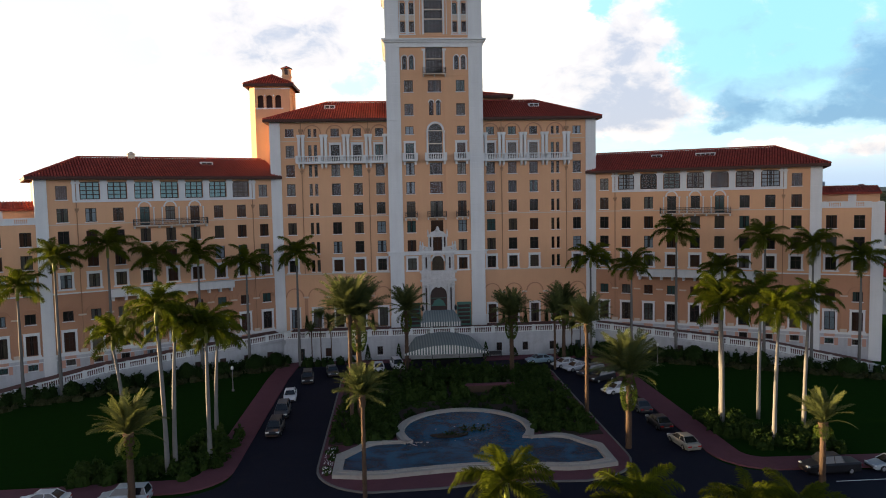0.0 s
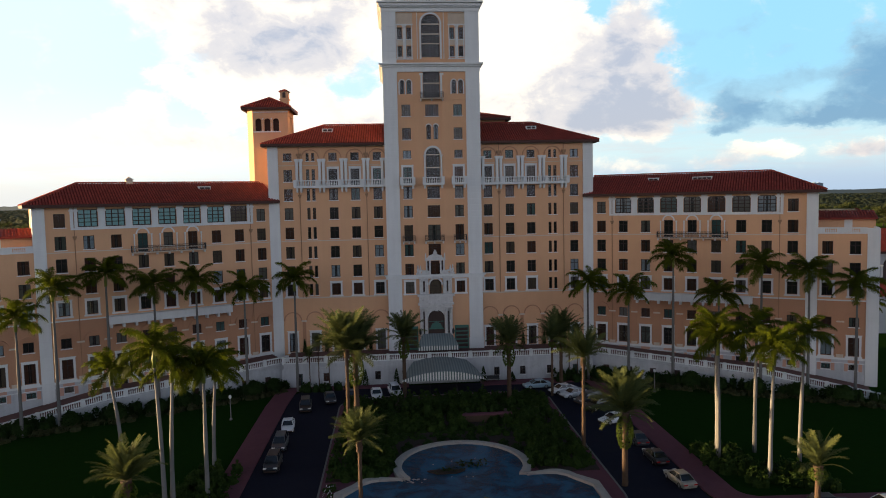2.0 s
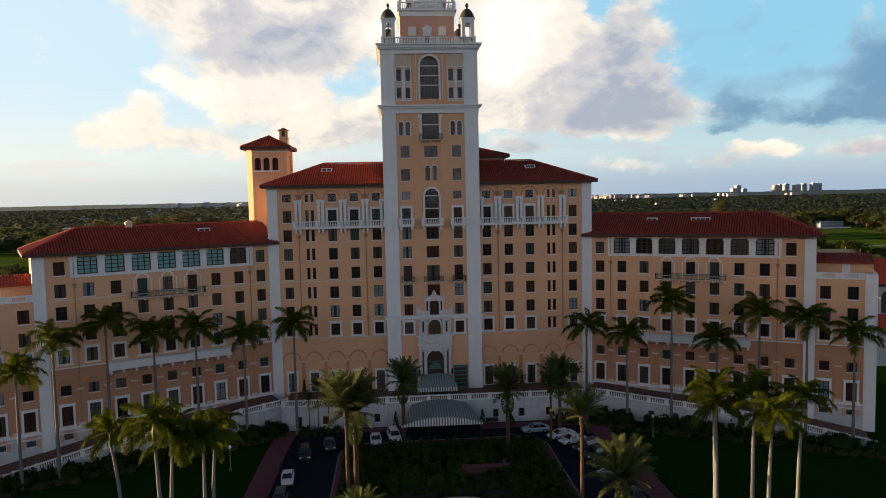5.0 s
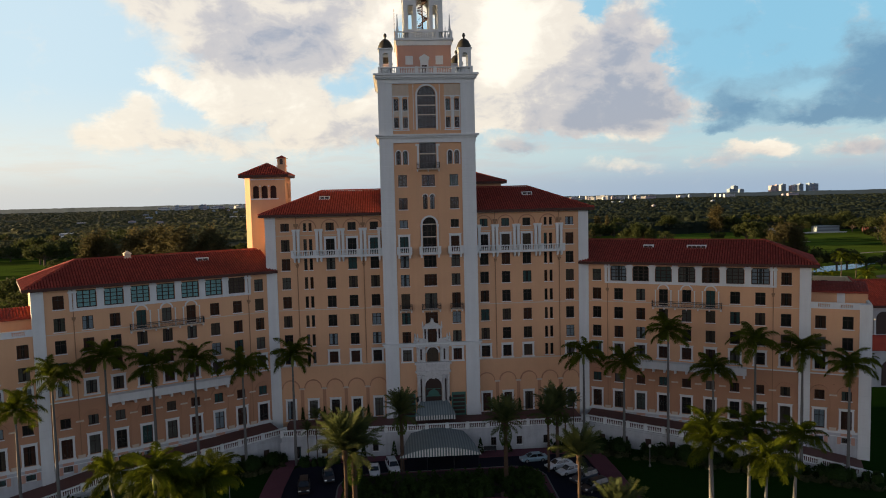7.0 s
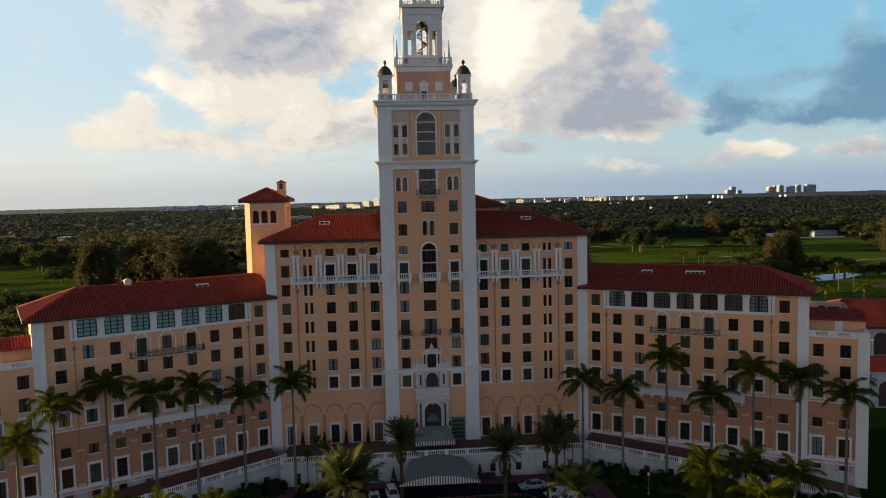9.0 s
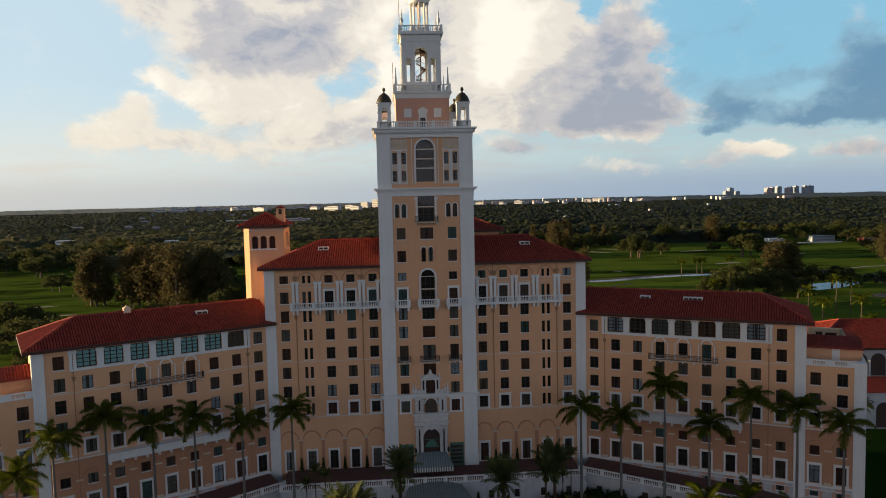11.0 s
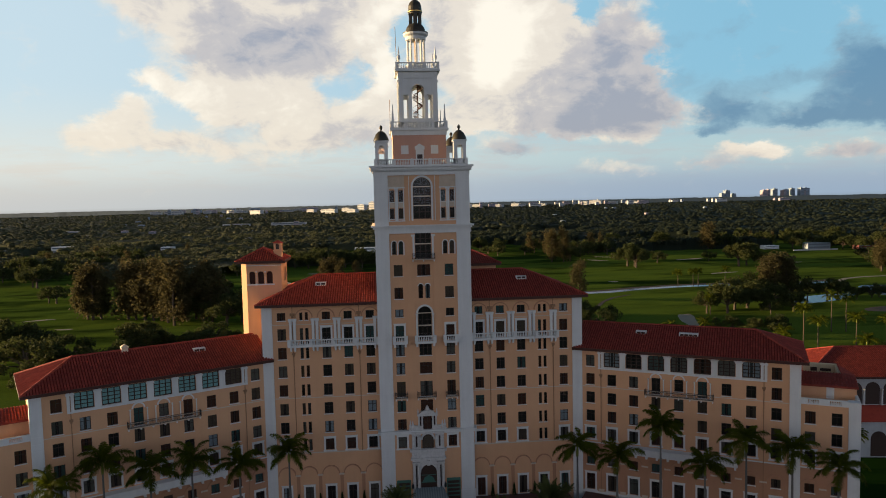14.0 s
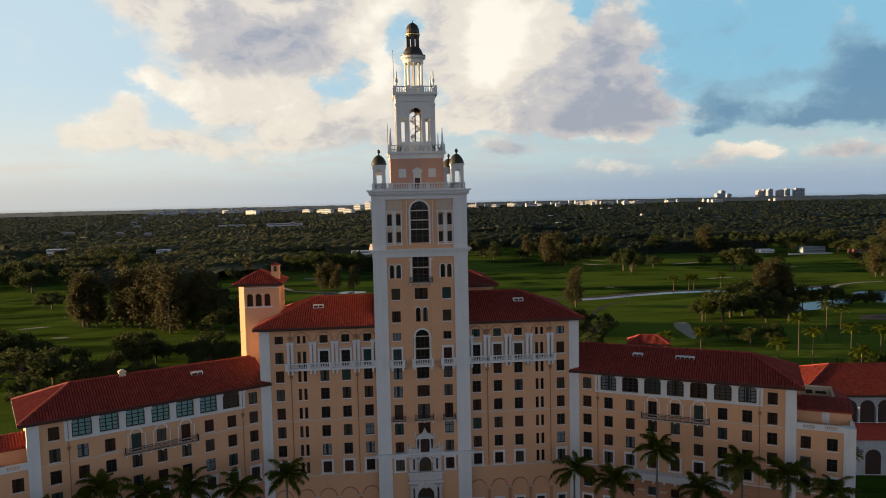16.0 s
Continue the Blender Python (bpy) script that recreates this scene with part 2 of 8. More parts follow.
def curtain_material():
    """Behind the panes: rooms painted dark, drawn brown curtains, a few blue blinds."""
    m = material("curtains_and_room_shade", (0.1, 0.1, 0.1), 0.9, 0.1)
    t = m.node_tree
    k = Nodes(t)
    oi = t.nodes.new("ShaderNodeObjectInfo")
    r = oi.outputs["Random"]
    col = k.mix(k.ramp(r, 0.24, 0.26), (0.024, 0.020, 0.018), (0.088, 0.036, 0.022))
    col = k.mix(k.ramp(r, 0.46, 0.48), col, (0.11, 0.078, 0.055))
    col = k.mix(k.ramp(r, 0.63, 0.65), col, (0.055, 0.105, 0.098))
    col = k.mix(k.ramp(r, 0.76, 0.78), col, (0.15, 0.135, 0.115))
    # pale blue stands in for sky mirrored in the panes
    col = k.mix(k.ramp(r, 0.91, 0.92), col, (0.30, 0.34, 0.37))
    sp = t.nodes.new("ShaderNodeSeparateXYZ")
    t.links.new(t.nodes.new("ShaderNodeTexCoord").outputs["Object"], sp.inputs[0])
    # folds, and a middle gap where half-open curtains show the room painted dark
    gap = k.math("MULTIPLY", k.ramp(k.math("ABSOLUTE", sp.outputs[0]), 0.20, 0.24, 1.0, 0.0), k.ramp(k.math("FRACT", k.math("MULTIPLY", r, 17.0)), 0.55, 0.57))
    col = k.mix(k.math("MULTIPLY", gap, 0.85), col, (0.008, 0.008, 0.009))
    t.links.new(col, t.nodes["Principled BSDF"].inputs["Base Color"])
    return m


STUCCO = material("peach_stucco", (0.63, 0.362, 0.202), 0.9, 0.07, 0.25, 5.0, 0.15, 20.0, streak=0.05)
# white render greyed by weathering and by dim low light put into it
DIM_WEATHERED = material("dimmed_weathered_render", (0.43, 0.44, 0.445), 0.9, 0.14, 0.3, 4.0, 0.15, 14.0, streak=0.22, dirt=(0.30, 0.29, 0.27))
WHITE = material("white_stucco", (0.63, 0.64, 0.62), 0.85, 0.07, 0.35, 4.0, 0.12, 16.0, streak=0.10)
# warm ground-floor paint, darkened further to hold the dimmer light low down
LOWER = material("warm_shade_darkened_stucco", (0.43, 0.228, 0.132), 0.9, 0.07, 0.3, 5.0, 0.12, 18.0, streak=0.05)
SALMON = material("salmon_stucco", (0.50, 0.285, 0.210), 0.9, 0.07, 0.3, 5.0, 0.12, 18.0, streak=0.05)
TILE = material("terracotta_tiles", (0.26, 0.047, 0.033), 0.75, 0.16, 0.5, 3.0, 0.1, 12.0, island=0.40, dirt=(0.13, 0.028, 0.020), spec=0.15)
# darker than the tiles, painting the shade in channels between their rows
DECK = material("roof_deck_channel_shade", (0.13, 0.024, 0.017), 0.9, 0.15, 0.6, spec=0.1)
CREAM = material("cream_painted_wall", (0.66, 0.55, 0.36), 0.9, 0.08, 0.5, 5.0, 0.1, 14.0, streak=0.06)
PANEL = material("cream_carved_stucco", (0.56, 0.46, 0.35), 0.9, 0.12, 1.2, 6.0, 0.3, 5.0, streak=0.08)
# window frames; also plates that paint the shade in openings and niches
FRAME = material("dark_frames_and_opening_shade", (0.040, 0.021, 0.014), 0.5, 0.1)
WOOD = material("dark_timber_and_arcade_shade", (0.06, 0.022, 0.014), 0.7, 0.15, 1.0)
GLASS = glass_material()
ROOM = curtain_material()
# flat sheet painted with the darkness of an unlit hall
DARKROOM = material("hall_shade_behind_glass", (0.016, 0.012, 0.010), 0.9, 0.2, 0.6)
IRON = material("dark_wrought_iron", (0.025, 0.026, 0.026), 0.5, 0.1)
COPPER = material("weathered_dark_copper", (0.045, 0.040, 0.028), 0.45, 0.25, 0.8, metal=0.3, dirt=(0.06, 0.07, 0.05))
# sheet colour that paints bright sky showing in the loggia panes
SKY_PANE = material("teal_sky_light", (0.25, 0.45, 0.44), 0.8, 0.05)
PIPE = material("tan_downpipe", (0.30, 0.17, 0.09), 0.6, 0.1)
GREENGLASS = material("green_painted_ironwork", (0.05, 0.14, 0.11), 0.5, 0.1)


# ---- mesh helpers ----
class MB:
    """Collects vertices and faces for one mesh."""

    def __init__(self):
        self.v, self.f, self.cuts = [], [], []

    def cut(self):
        """Starts a new piece."""
        self.cuts.append((len(self.v), len(self.f)))
        return self

    def add(self, verts, faces):
        o = len(self.v)
        self.v += [tuple(p) for p in verts]
        self.f += [tuple(i + o for i in q) for q in faces]
        return self

    def quad(self, a, b, c, d):
        return self.add((a, b, c, d), ((0, 1, 2, 3),))

    def box(self, x0, x1, y0, y1, z0, z1):
        return self.add([(x, y, z) for z in (z0, z1) for x, y in ((x0, y0), (x1, y0), (x1, y1), (x0, y1))],
                        [(3, 2, 1, 0), (4, 5, 6, 7), (0, 1, 5, 4), (1, 2, 6, 5), (2, 3, 7, 6), (3, 0, 4, 7)])

    def lathe(self, prof, cx=0.0, cy=0.0, n=12, turn=0.0, cap=True):
        """prof: (radius, z) from the bottom up."""
        vs = [(cx + r * math.cos(turn + 2 * math.pi * i / n), cy + r * math.sin(turn + 2 * math.pi * i / n), z) for r, z in prof for i in range(n)]
        fs = [(j * n + i, j * n + (i + 1) % n, (j + 1) * n + (i + 1) % n, (j + 1) * n + i) for j in range(len(prof) - 1) for i in range(n)]
        if cap:
            fs += [tuple(range(n - 1, -1, -1)), tuple((len(prof) - 1) * n + i for i in range(n))]
        return self.add(vs, fs)

    def prism(self, pts, y0, y1):
        """A polygon in x, z (anticlockwise seen from -y) drawn out from y0 to y1."""
        n = len(pts)
        return self.add([(x, y, z) for y in (y0, y1) for x, z in pts],
                        [tuple(range(n)), tuple(range(2 * n - 1, n - 1, -1))] + [((i + 1) % n, i, n + i, n + (i + 1) % n) for i in range(n)])

    def slab(self, pts, z0, z1):
        """A polygon in x, y (anticlockwise from above) from z0 to z1."""
        n = len(pts)
        return self.add([(x, y, z) for z in (z0, z1) for x, y in pts],
                        [tuple(range(n - 1, -1, -1)), tuple(range(n, 2 * n))] + [(i, (i + 1) % n, n + (i + 1) % n, n + i) for i in range(n)])

    def arch_band(self, cx, z, r0, r1, y0, y1, n=14):
        """Half ring over the springing height z."""
        for i in range(n):
            a, b = math.pi * i / n, math.pi * (i + 1) / n
            self.prism([(cx + r * math.cos(t), z + r * math.sin(t)) for r, t in ((r0, a), (r1, a), (r1, b), (r0, b))], y0, y1)
        return self

    def tube(self, path, r, n=6):
        """A round bar along a list of points."""
        path = [Vector(p) for p in path]
        rings = []
        for i, p in enumerate(path):
            d = (path[min(i + 1, len(path) - 1)] - path[max(i - 1, 0)]).normalized()
            s = d.cross(Vector((0, 0, 1)) if abs(d.z) < 0.95 else Vector((1, 0, 0))).normalized()
            u = s.cross(d)
            rr = r[i] if isinstance(r, (list, tuple)) else r
            rings += [p + rr * (math.cos(2 * math.pi * j / n) * s + math.sin(2 * math.pi * j / n) * u) for j in range(n)]
        fs = [(i * n + j, i * n + (j + 1) % n, (i + 1) * n + (j + 1) % n, (i + 1) * n + j) for i in range(len(path) - 1) for j in range(n)]
        fs += [tuple(range(n - 1, -1, -1)), tuple((len(path) - 1) * n + j for j in range(n))]
        return self.add(rings, fs)

    def mesh(self, name, mat, smooth=False):
        me = bpy.data.meshes.new(name)
        me.from_pydata(self.v, [], self.f)
        me.materials.append(mat)
        if smooth:
            me.shade_smooth()
        me.update()
        return me


def part(name, mb, mat, parent, label="", at=None, smooth=False, kind=""):
    """One mesh object under a thing or a part; mb is an MB or a finished mesh to share."""
    me = mb if isinstance(mb, bpy.types.Mesh) else mb.mesh(name, mat, smooth)
    ob = new(name, me)
    ob.parent = parent
    if at is not None:
        ob.matrix_basis = at if isinstance(at, Matrix) else Matrix.Translation(at)
    return tagged(ob, label, kind=kind)


def pieces(name, mb, mat, parent, label=""):
    """One object for each piece that cut() marked."""
    ends = mb.cuts[1:] + [(len(mb.v), len(mb.f))]
    for (v0, f0), (v1, f1) in zip(mb.cuts, ends):
        one = MB()
        one.v, one.f = mb.v[v0:v1], [tuple(i - v0 for i in q) for q in mb.f[f0:f1]]
        part(name, one, mat, parent, label)


def thing(name, label, category, at=None, group="", kind=""):
    ob = new(name)
    ob.empty_display_size = 0.5
    if at is not None:
        ob.matrix_basis = at if isinstance(at, Matrix) else Matrix.Translation(at)
    return tagged(ob, label, category, group, kind)


def wall_face(mb, x0, x1, z0, z1, holes, depth=0.32, y=0.0):
    """A wall front in the plane y with rectangular holes that go depth inwards."""
    xs = sorted({x0, x1, *[round(h[0], 4) for h in holes], *[round(h[1], 4) for h in holes]})
    zs = sorted({z0, z1, *[round(h[2], 4) for h in holes], *[round(h[3], 4) for h in holes]})
    for i in range(len(xs) - 1):
        run = None
        for j in range(len(zs) - 1):
            cx, cz = (xs[i] + xs[i + 1]) / 2, (zs[j] + zs[j + 1]) / 2
            solid = not any(h[0] < cx < h[1] and h[2] < cz < h[3] for h in holes)
            if solid and run is None:
                run = zs[j]
            if run is not None and (not solid or j == len(zs) - 2):
                top = zs[j + 1] if solid else zs[j]
                mb.quad((xs[i], y, run), (xs[i + 1], y, run), (xs[i + 1], y, top), (xs[i], y, top))
                run = None
    for a, b, c, d in [h[:4] for h in holes]:
        e = y + depth
        mb.quad((a, y, c), (a, y, d), (a, e, d), (a, e, c))
        mb.quad((b, y, d), (b, y, c), (b, e, c), (b, e, d))
        mb.quad((a, y, d), (b, y, d), (b, e, d), (a, e, d))
        mb.quad((b, y, c), (a, y, c), (a, e, c), (b, e, c))


COURSES = {}


def pier(parent, x0, x1, y0, y1, z1, label="white rendered corner pier"):
    """A corner pier faced with stacked courses that stand proud of narrow joints."""
    core = part("corner_pier", MB().box(x0 + 0.03, x1 - 0.03, y0 + 0.03, y1, 0.0, z1), WHITE, parent, label)
    n = round(z1 / 1.1)
    h = z1 / n
    key = (round(x1 - x0, 3), round(y1 - y0, 3), round(h, 3))
    if key not in COURSES:
        w, d = (x1 - x0) / 2, y1 - y0
        COURSES[key] = MB().add([(x, y, z) for z, i in ((0.015, 0.012), (0.05, 0.0), (h - 0.05, 0.0), (h - 0.015, 0.012)) for x, y in ((-w + i, i), (w - i, i), (w - i, d - 0.01), (-w + i, d - 0.01))],
                                [(4 * j + i, 4 * j + (i + 1) % 4, 4 * j + 4 + (i + 1) % 4, 4 * j + 4 + i) for j in range(3) for i in range(4)] + [(3, 2, 1, 0), (12, 13, 14, 15)]).mesh("stone_course", WHITE)
    for i in range(n):
        part("stone_course", COURSES[key], None, core, at=((x0 + x1) / 2, y0, i * h))
    return core


# ---- windows: built once for each size, then shared ----
WINDOWS = {}


def window_meshes(w, h, lights, bars, arched):
    key = (round(w, 2), round(h, 2), lights, bars, arched)
    if key in WINDOWS:
        return WINDOWS[key]
    fr = MB()
    t = 0.09 if w < 2.6 else 0.15
    mu = 0.045 if w < 2.6 else 0.085
    top = h - w / 2 if arched else h
    for a, b, c, d in ((-w / 2, -w / 2 + t, 0, top), (w / 2 - t, w / 2, 0, top), (-w / 2 + t, w / 2 - t, 0, t)):
        fr.box(a, b, 0.0, 0.10, c, d)
    if arched:
        fr.arch_band(0, top, w / 2 - t, w / 2, 0.0, 0.10, 10)
        fr.box(-w / 2 + t, w / 2 - t, 0.01, 0.09, top - 0.04, top + 0.04)
    else:
        fr.box(-w / 2 + t, w / 2 - t, 0.0, 0.10, h - t, h)
    for i in range(1, lights):
        x = -w / 2 + w * i / lights
        fr.box(x - mu, x + mu, 0.005, 0.095, t, top - (t if not arched else 0))
    for i in range(bars):
        z = t + (top - 2 * t) * (i + 1) / (bars + 1)
        if bars == 1:
            z = t + (top - 2 * t) * 0.68
        fr.box(-w / 2 + t, w / 2 - t, 0.02, 0.08, z - mu * 0.75, z + mu * 0.75)
    gl = MB()
    nl = max(1, lights)
    for i in range(nl):
        xa, xb = -w / 2 + w * i / nl + 0.05, -w / 2 + w * (i + 1) / nl - 0.05
        gl.quad((xa, 0.05, 0.04), (xb, 0.05, 0.04), (xb, 0.05, top - 0.03), (xa, 0.05, top - 0.03))
    if arched:
        gl.add([(w / 2 * 0.97 * math.cos(math.pi * i / 12), 0.05, top + w / 2 * 0.97 * math.sin(math.pi * i / 12)) for i in range(13)], [tuple(range(13))])
    cu = MB()
    n = 10
    pts = [(-w / 2 + w * i / n, 0.16 + 0.03 * (i % 2)) for i in range(n + 1)]
    for (xa, ya), (xb, yb) in zip(pts, pts[1:]):
        cu.quad((xa, ya, 0), (xb, yb, 0), (xb, yb, h), (xa, ya, h))
    cu.quad((-w / 2, 0.30, 0), (w / 2, 0.30, 0), (w / 2, 0.30, h), (-w / 2, 0.30, h))
    si = MB().box(-w / 2 - 0.12, w / 2 + 0.12, -0.14, 0.10, -0.13, 0.0)
    WINDOWS[key] = (fr.mesh("window", FRAME), gl.mesh("pane", GLASS), cu.mesh("curtain", ROOM), si.mesh("sill", WHITE))
    WINDOWS[key][1].name = "pane"
    return WINDOWS[key]


SURROUNDS = {}


def put_window(parent, x, z0, z1, w=1.6, lights=2, bars=1, arched=False, y=0.0, sill=True, surround=False, room=None, inset=0.2):
    fr, gl, cu, si = window_meshes(w, z1 - z0, lights, bars, arched)
    win = part("window", fr, None, parent, at=(x, y + inset, z0))
    g = part("pane", gl, None, win)
    g.visible_shadow = False
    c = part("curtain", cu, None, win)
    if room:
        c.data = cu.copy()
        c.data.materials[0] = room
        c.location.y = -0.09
    if sill:
        part("sill", si, None, win, at=(0, -inset, 0))
    if surround:
        key = (round(w, 2), round(z1 - z0, 2))
        if key not in SURROUNDS:
            h, mb = z1 - z0, MB()
            mb.box(-w / 2 - 0.32, -w / 2, -0.10, 0.02, -0.05, h).box(w / 2, w / 2 + 0.32, -0.10, 0.02, -0.05, h)
            mb.box(-w / 2 - 0.32, w / 2 + 0.32, -0.10, 0.02, h, h + 0.34).box(-w / 2 - 0.40, w / 2 + 0.40, -0.17, 0.02, h + 0.34, h + 0.43)
            mb.box(-w / 2 - 0.45, w / 2 + 0.45, -0.18, 0.02, -0.3, -0.05)
            SURROUNDS[key] = mb.mesh("surround", WHITE)
        part("surround", SURROUNDS[key], None, win, "white moulded surround", at=(0, -inset, 0))
    return win


def hole(x, z0, z1, w=1.6):
    return (x - w / 2, x + w / 2, z0, z1)


# ---- tiled roofs ----
def tile_run(mb, a, b, side, up, r=0.135, step=0.70):
    """A run of barrel tiles from the eave point a up to b."""
    a, b = Vector(a), Vector(b)
    d = b - a
    n = max(1, int(d.length / step))
    for i in range(n):
        p, q = a + d * (i / n), a + d * min(1.0, (i + 1.12) / n)
        lift0, lift1 = up * 0.07, up * 0.02
        ring = [(math.cos(math.pi * j / 4), math.sin(math.pi * j / 4)) for j in range(5)]
        vs = [p + lift0 + side * (r * 1.08 * c) + up * (r * 0.9 * s) for c, s in ring] + [q + lift1 + side * (r * 0.9 * c) + up * (r * 0.75 * s) for c, s in ring]
        mb.add(vs, [(j, j + 1, j + 6, j + 5) for j in range(4)] + [(4, 3, 2, 1, 0)])


def roof_plane(deck, tiles, e0, e1, r0, r1, pitch=0.43):
    """One slope: eave e0-e1, ridge r0-r1 (which may be one point). Tile runs stop at the hips."""
    e0, e1, r0, r1 = map(Vector, (e0, e1, r0, r1))
    if (r0 - r1).length < 1e-4:
        deck.add((e0, e1, r0), ((0, 1, 2),))
    else:
        deck.add((e0, e1, r1, r0), ((0, 1, 2, 3),))
    side = (e1 - e0).normalized()
    up = side.cross(r0 - e0).normalized()
    slope = up.cross(side)
    wide, tall = (e1 - e0).length, (r0 - e0).dot(slope)
    c0, c1 = (r0 - e0).dot(side), (r1 - e0).dot(side)
    n = int(wide / pitch)
    for i in range(n):
        x = (i + 0.5) * wide / n
        h = tall
        if x < c0:
            h = tall * x / c0
        if x > c1 and wide - c1 > 1e-6:
            h = min(h, tall * (wide - x) / (wide - c1))
        if h > 0.3:
            tile_run(tiles, e0 + side * x, e0 + side * x + slope * h, side, up)


def ridge_tiles(mb, a, b):
    a, b = Vector(a), Vector(b)
    d = b - a
    n = max(1, int(d.length / 0.5))
    s = d.cross(Vector((0, 0, 1))).normalized()
    u = s.cross(d).normalized()
    for i in range(n):
        p, q = a + d * (i / n), a + d * ((i + 1.1) / n)
        vs = [c + s * (0.24 * math.cos(math.pi * j / 4)) + u * (0.05 + 0.24 * math.sin(math.pi * j / 4)) for c in (p, q) for j in range(5)]
        mb.add(vs, [(j, j + 1, j + 6, j + 5) for j in range(4)] + [(4, 3, 2, 1, 0)])


def hip_roof(parent, x0, x1, y0, y1, z0, z1, hip0=True, hip1=True, run=None):
    """Tiled roof over the eaves rectangle, ridge along x; a gable end where hip is False."""
    ym = (y0 + y1) / 2
    run = run if run else (y1 - y0) / 2
    ra = (x0 + (run if hip0 else 0), ym, z1)
    rb = (x1 - (run if hip1 else 0), ym, z1)
    if rb[0] < ra[0]:
        ra = rb = ((x0 + x1) / 2, ym, z1)
    A, B, C, D = (x0, y0, z0), (x1, y0, z0), (x1, y1, z0), (x0, y1, z0)
    deck, tiles = MB(), MB()
    roof_plane(deck, tiles, A, B, ra, rb)
    roof_plane(deck, tiles, C, D, rb, ra)
    roof_plane(deck, tiles, B, C, rb, rb) if hip1 else deck.add((B, C, rb), ((0, 1, 2),))
    roof_plane(deck, tiles, D, A, ra, ra) if hip0 else deck.add((D, A, ra), ((0, 1, 2),))
    if ra != rb:
        ridge_tiles(tiles, ra, rb)
    for on, pts in ((hip0, (A, D)), (hip1, (B, C))):
        if on:
            for p in pts:
                ridge_tiles(tiles, p, ra if on is hip0 and pts[0] == A else rb)
    deck.add((A, B, C, D), ((3, 2, 1, 0),))
    roof = part("roof", deck, DECK, parent, "red clay barrel-tile hip roof")
    part("roof_tiles", tiles, TILE, roof, "rows of weathered red barrel tiles", kind="stuff")
    ea = MB()
    for p, q in ((A, B), (B, C), (C, D), (D, A)):
        (xa, ya, _), (xb, yb, _) = p, q
        ea.box(min(xa, xb) - (0.12 if xa == xb else 0.0), max(xa, xb) + (0.12 if xa == xb else 0), min(ya, yb) - (0.12 if ya == yb else 0), max(ya, yb) + (0.12 if ya == yb else 0), z0 - 0.42, z0 + 0.06)
    part("gutter", ea, WOOD, roof, "dark timber eaves and gutter")
    return roof


# ---- balustrades ----
def baluster_profile():
    return [(0.05, 0.0), (0.09, 0.08), (0.10, 0.26), (0.05, 0.50), (0.07, 0.62)]


def balustrade(parent, pts, h=1.05, post=2.6, name="balustrade", mat=None, label=""):
    """Rail, posts and turned balusters along a line of points (x, y, z)."""
    mat = mat or WHITE
    rail, posts, bal = MB(), MB(), MB()
    pts = [Vector(p) for p in pts]
    for a, b in zip(pts, pts[1:]):
        d = b - a
        n = max(1, round(d.length / post))
        f = d.normalized()
        s = Vector((f.y, -f.x, 0)).normalized()
        ra, rb = a + f * 0.2, b - f * 0.2
        for lo, hi, w in ((0.0, 0.16, 0.16), (h - 0.17, h, 0.18)):
            c = [ra + s * w, rb + s * w, rb - s * w, ra - s * w]
            vs = [(p.x, p.y, p.z + z) for z in (lo, hi) for p in c]
            rail.add(vs, [(3, 2, 1, 0), (4, 5, 6, 7), (0, 1, 5, 4), (1, 2, 6, 5), (2, 3, 7, 6), (3, 0, 4, 7)])
        for i in range(n + 1):
            if i == n and b is not pts[-1] or i == n and (pts[0] - pts[-1]).length < 1e-6:
                continue
            p = a + d * (i / n)
            posts.cut().box(p.x - 0.24, p.x + 0.24, p.y - 0.24, p.y + 0.24, p.z - 0.1, p.z + h + 0.06)
        for i in range(n):
            m = max(2, int(d.length / n / 0.30) - 1)
            for j in range(m):
                p = a + d * ((i + (j + 1.0) / (m + 1)) / n)
                bal.lathe([(r, p.z + 0.16 + z * (h - 0.33) / 0.62) for r, z in baluster_profile()], p.x, p.y, 5, cap=False)
    top = part(name, rail, mat, parent, label)
    pieces("post", posts, mat, top)
    part("balusters", bal, mat, top, kind="stuff")
    return top


def iron_balcony(parent, x0, x1, z, y=0.0, out=1.0, h=1.05):
    slab = part("balcony", MB().box(x0, x1, y - out, y, z - 0.16, z), PANEL, parent, "pale balcony slab with iron railing")
    r = MB()
    for a, b in (((x0, y - out + 0.05), (x1, y - out + 0.05)), ((x0 + 0.03, y), (x0 + 0.03, y - out)), ((x1 - 0.03, y), (x1 - 0.03, y - out))):
        for zz in (z + 0.1, z + h * 0.72, z + h):
            r.tube([(a[0], a[1], zz), (b[0], b[1], zz)], 0.032, 4)
        n = max(2, int(math.hypot(a[0] - b[0], a[1] - b[1]) / 0.125))
        for i in range(n + 1):
            t = i / n
            r.tube([(a[0] + (b[0] - a[0]) * t, a[1] + (b[1] - a[1]) * t, z), (a[0] + (b[0] - a[0]) * t, a[1] + (b[1] - a[1]) * t, z + h)], 0.019, 3)
    part("railing", r, IRON, slab, "thin dark wrought-iron railing")
    br = MB()
    n = max(2, round((x1 - x0) / 2.0))
    for i in range(n + 1):
        x = x0 + 0.15 + (x1 - x0 - 0.3) * i / n
        br.cut().prism([(x - 0.1, z - 0.5), (x + 0.1, z - 0.5), (x + 0.1, z - 0.16), (x - 0.1, z - 0.16)], y - out * 0.7, y)
    pieces("bracket", br, WHITE, slab)
    return slab


